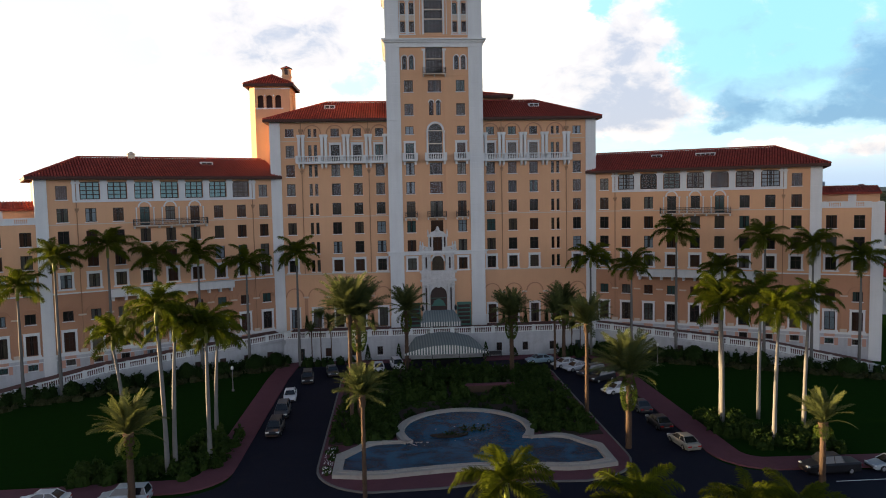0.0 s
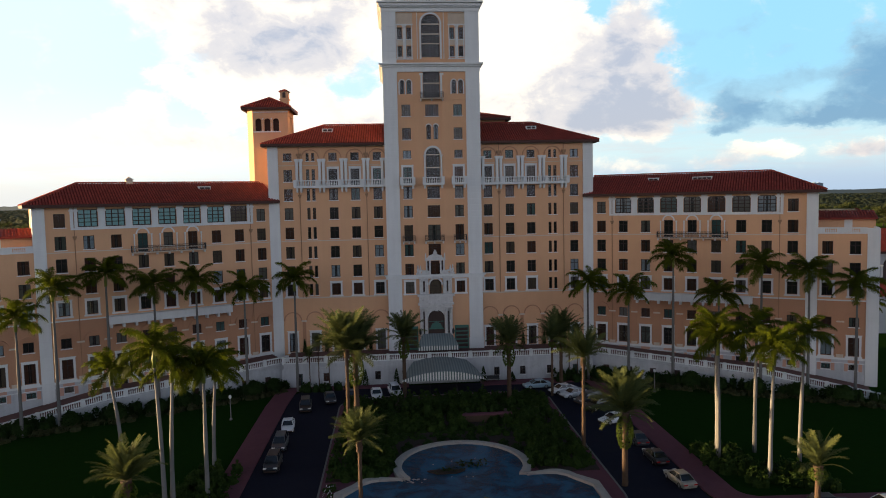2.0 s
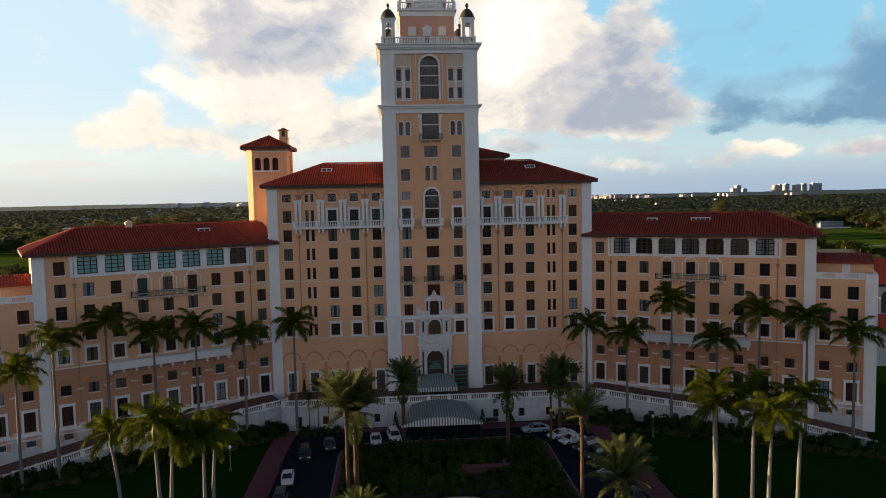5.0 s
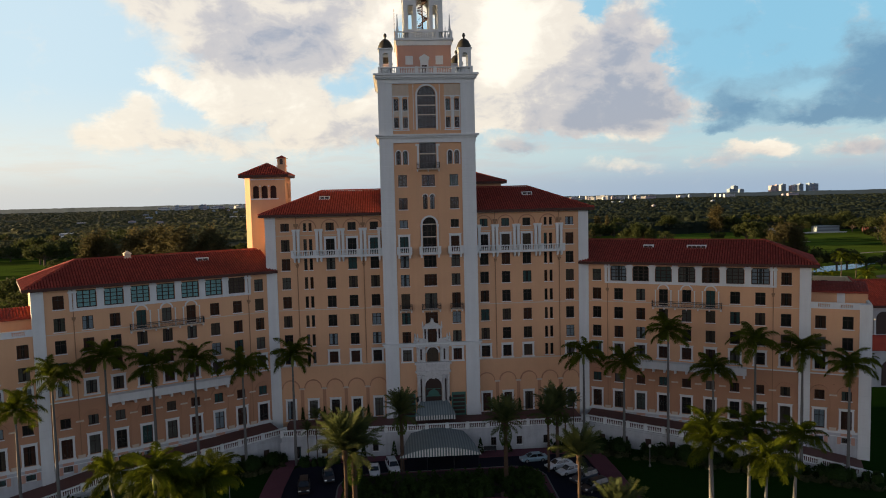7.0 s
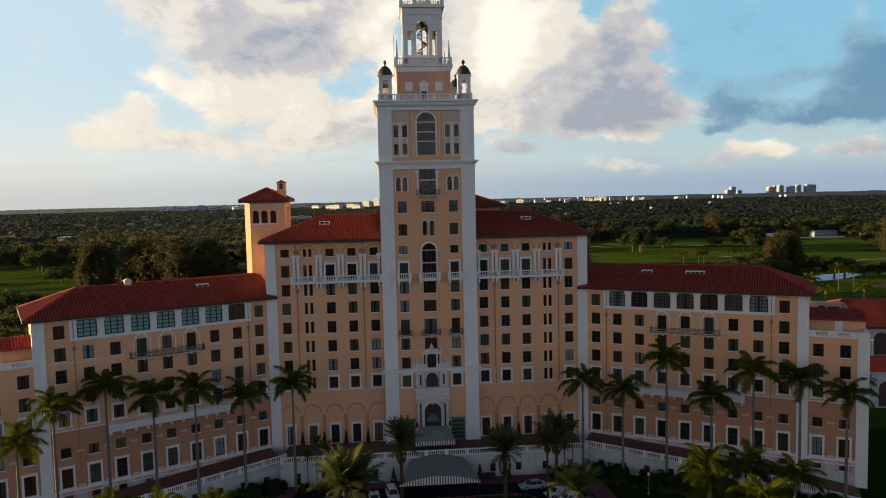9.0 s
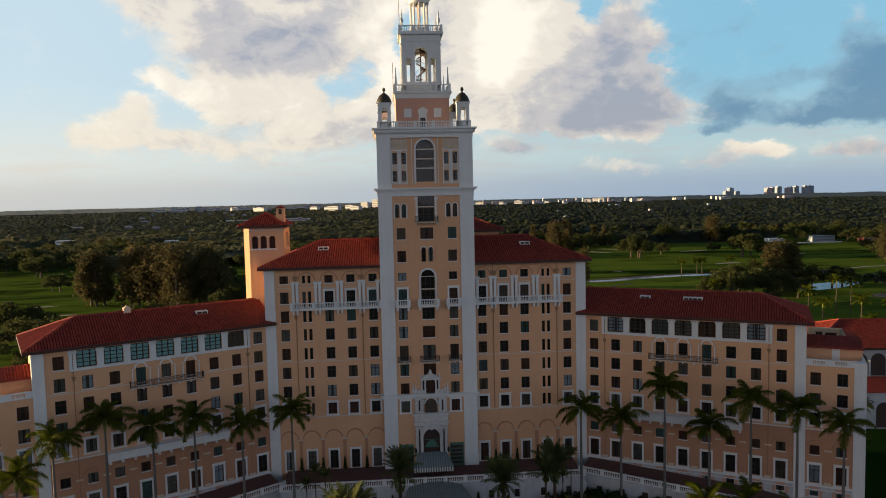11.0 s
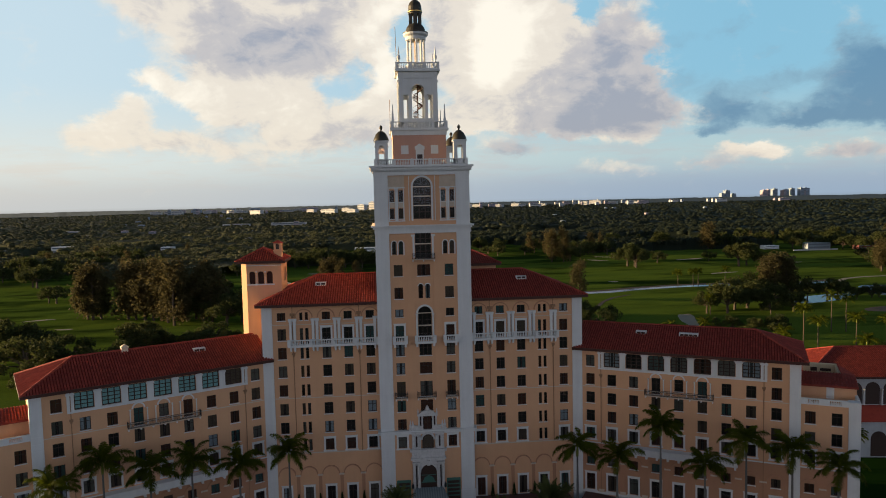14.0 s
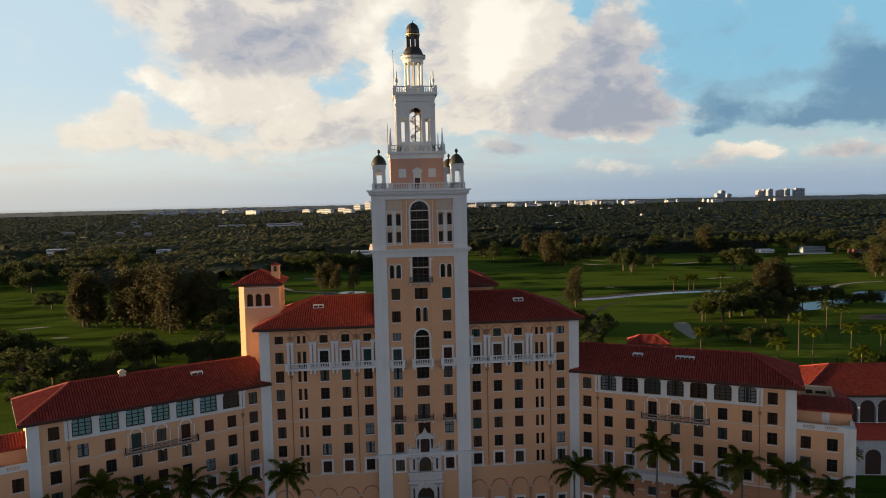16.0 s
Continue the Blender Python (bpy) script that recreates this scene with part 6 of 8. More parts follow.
def shrub_mass(name, label, path, width, height, seed, mat=None, per=16, size=0.28, clumps=True, category="shrubs"):
    """A planted mass along a line of points: leaf sprays over an uneven outline."""
    rng = random.Random(seed)
    mb = MB()
    pts = [Vector((*p, 0)) for p in path]
    lumps = []
    for a, b in zip(pts, pts[1:]):
        m = max(1, int((b - a).length * width / 0.75))
        for i in range(m):
            p = a.lerp(b, rng.random())
            s = Vector((-(b - a).y, (b - a).x, 0)).normalized()
            p = p + s * rng.uniform(-width / 2, width / 2)
            lumps.append((p, rng.uniform(0.5, 0.95) if clumps else 0.7, height * (rng.uniform(0.55, 1.1) if clumps else rng.uniform(0.95, 1.0))))
    for p, r, h in lumps:
        if rng.random() < 0.6:                # shaded heart of the bush
            core = [(p.x + 0.8 * r * math.cos(1.05 * j) * q, p.y + 0.8 * r * math.sin(1.05 * j) * q, zz * h) for q, zz in ((1.0, 0.0), (1.0, 0.4), (0.6, 0.72)) for j in range(6)]
            mb.add(core, [(a * 6 + j, a * 6 + (j + 1) % 6, a * 6 + 6 + (j + 1) % 6, a * 6 + 6 + j) for a in (0, 1) for j in range(6)] + [(12, 13, 14, 15, 16, 17)])
        def place(g, p=p, r=r, h=h):
            a, u = g.uniform(0, 6.28), g.random() ** 0.5
            z = g.random() ** 0.6
            return (p.x + r * u * math.cos(a) * (1.1 - 0.5 * z), p.y + r * u * math.sin(a) * (1.1 - 0.5 * z), 0.1 + h * z * (1.0 - 0.35 * u * u))
        leaves(mb, rng, per, place, size)
    ob = new(name, mb.mesh(name, mat or SHRUB))
    return tagged(ob, label, category, kind="stuff")


shrub_mass("island_shrubs", "dense dark shrubs in the island bed", [(-11.6, -19.5), (-11.8, -51)], 7.4, 1.6, 1, per=22)
shrub_mass("island_shrubs", "dense dark shrubs in the island bed", [(11.6, -19.5), (11.8, -50)], 7.6, 1.6, 2, per=22)
shrub_mass("island_shrubs", "tall dark shrubs behind the fountain", [(-7.5, -26.5), (7.5, -26.5)], 7.0, 3.0, 3, per=30, size=0.32)
shrub_mass("island_shrubs", "low dark shrubs behind the fountain", [(-7.5, -35.5), (3.5, -35.5)], 5.0, 0.6, 4, per=6)
shrub_mass("island_shrubs", "dark mounded shrubs between the fountain and the drive", [(-8.0, -32.0), (2.0, -32.0)], 6.0, 1.9, 44, per=22, size=0.3)
shrub_mass("island_shrubs", "dark mounded shrubs between the fountain and the drive", [(5.0, -37.5), (8.0, -31.0)], 4.0, 1.2, 45, per=20, size=0.28)
shrub_mass("fountain_hedge", "low clipped hedge round the fountain", arc(0, -48.2, 9.3, 165, 15, 14), 0.9, 0.8, 5, HEDGE, 26, 0.2, False, "hedge")
shrub_mass("flower_bed", "small pale bedding plants at the island edge", [(-15.2, -52.5), (-15.3, -60.0)], 1.0, 0.5, 6, per=18, size=0.2)
FLOWER = material("white_flowers", (0.65, 0.62, 0.60), 0.8, 0.1)
rng = random.Random(9)
mb = MB()
leaves(mb, rng, 110, lambda g: (-15.25 + g.uniform(-0.5, 0.5), g.uniform(-60, -52.5), 0.5), 0.1, 0.5)
tagged(new("white_flowers", mb.mesh("white_flowers", FLOWER)), "small white flowers in the bed", "flowers", kind="stuff")
shrub_mass("lawn_shrubs", "mixed shrubs at the lawn corner under royal palms", [(-41.0, -57.5), (-29.5, -56.5), (-28.6, -46.0)], 5.5, 1.6, 7, per=26)
shrub_mass("lawn_shrubs", "mixed broad-leaved shrubs under royal palms", [(30.8, -46.5), (31.5, -54.5), (40.0, -57.5)], 5.5, 1.6, 8, per=26)
for s, sd in ((-1, 11), (1, 12)):
    def at_wing(u, v, s=s):
        A = radians(WING_A)
        return (s * (29.65 + u * math.cos(A)) + s * v * math.sin(A), FACE_Y - u * math.sin(A) + v * math.cos(A))
    shrub_mass("wall_hedge", "dark hedge along the foot of the retaining wall", [at_wing(u, -9.6) for u in (1, 12, 24, 36, 47)], 1.8, 2.1, sd, HEDGE, 34, 0.24, True, "hedge")
    shrub_mass("border_shrubs", "pale variegated border shrubs before the hedge", [at_wing(u, -12.6) for u in (3, 14, 26, 38, 48)], 1.6, 0.8, sd + 2, leaf_material("variegated_leaves", (0.03, 0.038, 0.014), (0.08, 0.08, 0.035)), 14, 0.25)


def mound(x, y, r, h, seed):
    t = thing("rounded_shrub", "dark rounded clipped shrub beside the retaining wall", "shrub", (x, y, 0), group="rounded shrubs along the ramps")
    rng = random.Random(seed)
    part("stem", MB().lathe([(0.08, -0.05), (0.06, 0.5)], n=6), BARK, t)
    mb = MB()
    mb.lathe([(r * 0.80, 0.05), (r * 0.9, h * 0.35), (r * 0.75, h * 0.68), (r * 0.4, h * 0.88), (0.05, h * 0.95)], n=10)
    leaves(mb, rng, 620, lambda g: (lambda a, e, q: (r * q * math.cos(a) * math.cos(e), r * q * math.sin(a) * math.cos(e), h * 0.32 + h * 0.68 * q * math.sin(e)))(g.uniform(0, 6.28), g.uniform(-0.4, 1.5), g.uniform(0.88, 1.04)), 0.17)
    part("crown", mb, HEDGE, t)


for i, u in enumerate((4.5, 8.0, 13.5, 19.0, 23.0, 29.0, 35.0, 41.0)):
    for s in (-1, 1):
        x, y = at_wing(u, -11.0 + 0.4 * math.sin(i * 2.2), s)
        mound(x, y, 1.6 + 0.35 * math.sin(i * 1.9 + s), 2.4 + 0.35 * math.sin(i * 2.7), 60 + i * 2 + s)
shrub_mass("wall_hedge", "dark clipped hedge before the terrace wall", [(-24.5, -11.2), (-15.6, -11.2)], 1.6, 1.5, 21, HEDGE, 26, 0.25, False, "hedge")
shrub_mass("wall_hedge", "dark hedge and bushes by the parked cars", [(19.5, -10.6), (25.0, -10.8)], 2.0, 2.2, 22, HEDGE, 26, 0.28, True, "hedge")


def topiary(x, y, z, h, r, seed):
    t = thing("topiary_cypress", "narrow dark conical cypress by the terrace wall", "topiary", (x, y, z), group="cypresses by the terrace wall")
    rng = random.Random(seed)
    part("trunk", MB().lathe([(0.06, 0.0), (0.05, 0.5)], n=6), BARK, t)
    mb = MB()
    leaves(mb, rng, 420, lambda g: (lambda a, q, u: (r * (1 - q) ** 0.7 * u * math.cos(a), r * (1 - q) ** 0.7 * u * math.sin(a), 0.2 + q * (h - 0.2)))(g.uniform(0, 6.28), g.random(), g.uniform(0.6, 1.0)), 0.13)
    part("crown", mb, HEDGE, t)


for i, (x, y) in enumerate(((-12.9, -10.0), (-7.6, -10.0), (7.4, -10.6), (12.5, -10.2))):
    topiary(x, y, 0.17 if x != 0 else 0, 2.9 if i < 3 else 1.6, 0.62, 30 + i)
for i, x in enumerate((-24.3, -20.3, -16.3, -12.2, 12.2, 16.3, 20.3, 24.3)):
    topiary(x, -0.2, 4.22, 2.6, 0.38, 40 + i)


# ---- palms ----
def frond_mesh(name, length, rise, droop, nleaf, leaf, hang, mat, seed, wide=0.07, plume=0.35):
    """One feather leaf that starts at the origin and grows along +x."""
    rng = random.Random(seed)
    mb = MB()
    pts = []
    p, ang = Vector((0, 0, 0)), radians(rise)
    steps = 9
    for i in range(steps + 1):
        pts.append(p.copy())
        ang -= radians(droop) / steps * (0.4 + 1.2 * i / steps)
        p = p + Vector((math.cos(ang), 0, math.sin(ang))) * (length / steps)
    mb.tube(pts, [0.05 * (1 - 0.85 * i / steps) for i in range(steps + 1)], 4)
    for i in range(nleaf):
        t = 0.10 + 0.90 * (i + 0.5) / nleaf
        k = t * steps
        j = min(steps - 1, int(k))
        c = pts[j].lerp(pts[j + 1], k - j)
        d = (pts[j + 1] - pts[j]).normalized()
        L = leaf * (0.45 + 0.9 * math.sin(math.pi * min(1.0, 0.12 + t * 0.88))) * rng.uniform(0.85, 1.1)
        for sgn in (-1, 1):
            out = (d * 0.75 + Vector((0, sgn * 1.0, rng.uniform(-0.15 if plume < 0.5 else -0.45, plume)))).normalized()
            m = c + out * (L * 0.55) + Vector((0, 0, -hang * L * 0.12))
            e = c + out * L + Vector((0, 0, -hang * L * 0.55))
            w = d * wide
            mb.add([c - w * 0.5, c + w * 0.5, m + w * 0.6, m - w * 0.6, e], [(0, 1, 2, 3), (3, 2, 4)])
    return mb.mesh(name, mat)


ROYAL = [frond_mesh("frond", 3.3, 78, 82, 104, 0.62, 0.7, FROND, 1, 0.044, 0.6), frond_mesh("frond", 3.8, 54, 96, 110, 0.70, 0.9, FROND, 2, 0.044, 0.6), frond_mesh("frond", 3.8, 26, 90, 110, 0.70, 1.0, FROND, 3, 0.044, 0.6), frond_mesh("frond", 3.3, -8, 58, 96, 0.62, 1.1, FROND, 4, 0.044, 0.6)]
FAR_ROYAL = [frond_mesh("frond", 3.3, 78, 82, 30, 0.62, 0.7, FROND, 11, 0.11, 0.6), frond_mesh("frond", 3.8, 54, 96, 32, 0.70, 0.9, FROND, 12, 0.11, 0.6), frond_mesh("frond", 3.8, 26, 90, 32, 0.70, 1.0, FROND, 13, 0.11, 0.6), frond_mesh("frond", 3.3, -8, 58, 28, 0.62, 1.1, FROND, 14, 0.11, 0.6)]
DATE = [frond_mesh("frond", 3.2, 88, 22, 60, 0.46, 0.0, DFROND, 5, 0.036), frond_mesh("frond", 3.4, 76, 36, 64, 0.50, 0.1, DFROND, 6, 0.036), frond_mesh("frond", 3.4, 60, 50, 64, 0.50, 0.2, DFROND, 7, 0.036), frond_mesh("frond", 3.2, 40, 66, 60, 0.48, 0.3, DFROND, 8, 0.036), frond_mesh("frond", 2.7, 6, 55, 46, 0.44, 0.4, DFROND, 9, 0.036)]


def put_fronds(palm, top, meshes, rings, rng, scale):
    for mesh, count, lift in rings:
        for i in range(count):
            a = 2 * math.pi * (i + rng.uniform(-0.3, 0.3)) / count + lift
            s = scale * rng.uniform(0.85, 1.1)
            m = Matrix.Translation(top) @ Matrix.Rotation(a, 4, "Z") @ Matrix.Rotation(radians(rng.uniform(-10, 10)), 4, "Y") @ Matrix.Rotation(radians(rng.uniform(-25, 25)), 4, "X") @ Matrix.Diagonal((s, s, s, 1))
            part("frond", meshes[mesh], None, palm, at=m)


def royal_palm(x, y, h, z0=0.0, scale=1.0, seed=0, lean=(0.0, 0.0), trunk=None, label="royal palm with smooth grey trunk and arching feathery crown"):
    rng = random.Random(seed)
    palm = thing("royal_palm", label, "palm tree", (x, y, z0), group="royal palms before the hotel")
    hs = h - 2.1
    n = 9
    prof = [0.30, 0.32, 0.30, 0.27, 0.27, 0.28, 0.25, 0.22, 0.19, 0.17]
    path = [(lean[0] * (i / n) ** 2, lean[1] * (i / n) ** 2, hs * i / n) for i in range(n + 1)]
    part("trunk", MB().tube([(path[0][0], path[0][1], -0.3)] + path[1:], [r * 0.80 for r in prof], 10), trunk or RTRUNK, palm, smooth=True)
    top = Vector((lean[0], lean[1], h - 0.25))
    part("crownshaft", MB().tube([path[-1], (lean[0], lean[1], hs + 0.9), top], [0.17 * scale, 0.20 * scale, 0.08], 8), SHAFT, palm, "smooth green crownshaft", smooth=True)
    put_fronds(palm, top, FAR_ROYAL if y > 0 else ROYAL, [(0, 4, 0.2), (1, 5, 0.6), (2, 5, 0.1), (3, 4, 0.8)], rng, scale)
    return palm


def date_palm(x, y, h, z0=0.0, scale=1.0, seed=0, ivy=0.0, slim=1.0, label="date palm with rough trunk and stiff grey-green crown", dense=1.0):
    rng = random.Random(seed)
    palm = thing("date_palm", label, "palm tree", (x, y, z0), group="date palms round the forecourt")
    n = max(10, int(h / 0.28))
    vs = MB()
    for i in range(n):                       # stacked leaf-base collars
        za, zb = (h - 0.2) * i / n, (h - 0.2) * (i + 1) / n
        r = 0.21 * slim * (1.25 - 0.3 * i / n) + (0.16 * slim if za > h - 1.4 else 0)
        vs.lathe([(r * 0.92, za - (0.3 if i == 0 else 0)), (r * 1.10, zb)], rng.uniform(-0.02, 0.02), rng.uniform(-0.02, 0.02), 9, rng.uniform(0, 1), cap=i == n - 1)
    tr = part("trunk", vs, DTRUNK, palm)
    if ivy:
        mb = MB()
        lo, hi = h - 0.6 - ivy, h - 0.5
        leaves(mb, rng, int(260 * ivy), lambda g: (lambda a, q: ((0.36 + 0.32 * math.sin(math.pi * q)) * slim * math.cos(a), (0.36 + 0.32 * math.sin(math.pi * q)) * slim * math.sin(a), lo + (hi - lo) * q))(g.uniform(0, 6.28), g.random()), 0.14)
        part("ivy", mb, IVY, tr, "green leaf bases and ivy round the trunk")
    put_fronds(palm, Vector((0, 0, h - 0.25)), DATE, [(0, int(11 * dense), 0.3), (1, int(15 * dense), 0.1), (2, int(14 * dense), 0.5), (3, int(9 * dense), 0.2), (4, int(4 * dense), 0.7)], rng, scale)
    return palm


for i, (x, y, top) in enumerate([(-59.9, -29.5, 17.0), (-56.4, -26, 20.6), (-51.7, -19, 21.8), (-45.1, -17.5, 19.9), (-39.2, -15.5, 20.0), (-32.2, -13, 18.2), (-24.3, -11, 19.2), (25.7, -11, 17.5), (32.2, -13, 16.0), (39.2, -15, 21.8), (45.7, -18, 15.7), (50.8, -22, 20.9), (57.5, -24, 19.6), (63, -27.5, 18.0)]):
    royal_palm(x, y, top, 0.0, 1.28, 100 + i, trunk=DIM_TRUNK, label="tall royal palm standing before the hotel wing")
for i, (x, y, top, lx, ly) in enumerate([(-41.2, -43, 12.4, -0.9, 0), (-31.7, -57, 17.6, -0.4, 0), (-31.2, -56.0, 15.6, 0.3, 0.6), (-28.0, -54.6, 15.2, 0.1, 0), (-29.6, -45.4, 13.0, 0.5, 0), (31.4, -47.9, 16.2, -0.3, 0), (30.7, -49.8, 15.0, -0.2, 0), (36.4, -47.4, 15.8, 0.1, 0), (33.6, -56.1, 15.2, 0.3, 0), (40.0, -51.1, 15.6, 0.4, 0)]):
    royal_palm(x, y, top, 0.0, 1.16, 200 + i, (lx, ly), label="royal palm with pale trunk standing on the lawn")
DATES = [(-13.6, -43.2, 14.0, 1.25, 0.0, 1.0, 1.2), (-12.6, -42.2, 13.2, 1.1, 3.6, 1.5, 1.0), (-11.1, -65.0, 10.0, 0.74, 0.0, 0.85, 1.0), (-6.3, -16.7, 10.0, 1.05, 3.0, 1.3, 1.0), (9.9, -22.7, 9.7, 1.05, 3.2, 1.4, 1.0), (17.4, -19.6, 9.4, 0.85, 0.8, 0.8, 0.8), (19.6, -16.5, 9.6, 1.05, 2.4, 1.2, 1.0), (16.0, -43.6, 12.0, 0.95, 0.0, 1.0, 0.9), (17.4, -55.4, 8.5, 1.15, 3.6, 1.3, 1.0), (32.4, -66.8, 6.2, 0.85, 1.0, 1.2, 0.55), (-32.3, -65.2, 7.3, 0.92, 1.8, 1.3, 0.8)]
for i, (x, y, top, sc, ivy, slim, dense) in enumerate(DATES):
    date_palm(x, y, top, 0.0, sc * 1.28, 300 + i, ivy, slim, dense=dense)
for i, (x, y, top) in enumerate([(0.0, -80.0, 7.4), (9.8, -80.0, 5.4), (18.6, -79.0, 3.9), (-8.1, -81.0, 3.0), (23.6, -77.5, 2.9)]):
    royal_palm(x, y, top, 0.0, 1.15, 380 + i, trunk=DIM_TRUNK, label="young feathery palm on the verge across the road")
# fan palms at the terrace corners
for i, (x, y, h) in enumerate([(-20.8, -10.2, 8.2), (-19.0, -10.6, 7.4), (-22.3, -10.4, 6.0), (24.2, -9.6, 8.6), (22.6, -10.0, 5.0)]):
    date_palm(x, y, h, 0.0, 0.55, 400 + i, 0.0, 0.35, "slender dark palm beside the terrace wall", 0.6)


# dark planted rockwork in the water
rock = part("rockwork", MB().add([(2.0 * math.cos(a) * (1 + 0.2 * math.sin(3 * a)) - 2.0, -50.1 + 0.8 * math.sin(a) * (1 + 0.2 * math.cos(2 * a)), z) for z, a in [(z, 2 * math.pi * i / 18) for z in (0.2, 0.52) for i in range(18)]], [tuple(range(18, 36))] + [(i, (i + 1) % 18, 18 + (i + 1) % 18, 18 + i) for i in range(18)]), SOIL, fountain, "dark rockwork bed standing in the water")
reeds = MB()
rng = random.Random(55)
leaves(reeds, rng, 60, lambda g: (g.uniform(-0.8, 3.0), g.uniform(-49.0, -47.6), 0.42 + g.uniform(0, 0.5)), 0.22)
leaves(reeds, rng, 50, lambda g: (-2.0 + g.gauss(0, 0.8), -50.1 + g.gauss(0, 0.3), 0.55 + g.uniform(0, 0.25)), 0.16)
part("water_plants", reeds, HEDGE, fountain, "dark reeds in the water")
foam = MB()
for i in range(26):
    x, y, r = (-5.6 + rng.gauss(0, 0.7), -52.1 + rng.gauss(0, 0.35), rng.uniform(0.06, 0.2)) if i < 16 else (rng.uniform(-4, 5), rng.uniform(-54, -46), rng.uniform(0.05, 0.14))
    foam.lathe([(r, 0.385), (r * 0.6, 0.40)], x, y, 7)
part("lily_pads", foam, STONE, fountain, "pale floating lily pads")


# ---- lamps, bench ----
def street_lamp(x, y):
    t = thing("street_lamp", "slim pale lamp post with round globe on the lawn", "lamp", (x, y, 0), group="lawn lamps")
    part("post", MB().lathe([(0.2, 0.0), (0.2, 0.25), (0.08, 0.35), (0.06, 3.1), (0.12, 3.2)], n=8), KERB, t)
    part("globe", MB().lathe([(0.05, 3.2), (0.19, 3.3), (0.22, 3.5), (0.16, 3.68), (0.03, 3.75)], n=10), WHITE, t, smooth=True)


for p in ((-32.2, -25.4), (34.3, -19.5)):
    street_lamp(*p)
bench = thing("bench", "dark bench against the terrace wall", "bench", (9.2, -9.7, 0.17))
part("seat", MB().box(-1.1, 1.1, -0.25, 0.2, 0.4, 0.47), IRON, bench)
part("backrest", MB().box(-1.1, 1.1, 0.2, 0.27, 0.45, 0.95), IRON, bench)
for e in (-0.95, 0.95):
    part("leg", MB().box(e - 0.05, e + 0.05, -0.2, 0.22, 0.0, 0.4), IRON, bench)


# ---- cars ----
TYRE = material("black_tyre_rubber", (0.015, 0.015, 0.015), 0.9, 0.1)
RIM = material("alloy_rim", (0.45, 0.45, 0.46), 0.35, 0.05, metal=0.8)
CARGLASS = material("dark_car_glass", (0.012, 0.014, 0.016), 0.06, 0.05, spec=0.6)
HEADLAMP = material("clear_headlamp", (0.7, 0.7, 0.68), 0.15, 0.05)
TAIL = material("red_tail_lamp", (0.35, 0.01, 0.01), 0.25, 0.05)
PAINTS = {}


def paint(name, c):
    if name not in PAINTS:
        m = material(name + "_car_paint", c, 0.28, 0.03, 2.0, spec=0.5)
        m.node_tree.nodes["Principled BSDF"].inputs["Coat Weight"].default_value = 0.12
        PAINTS[name] = m
    return PAINTS[name]


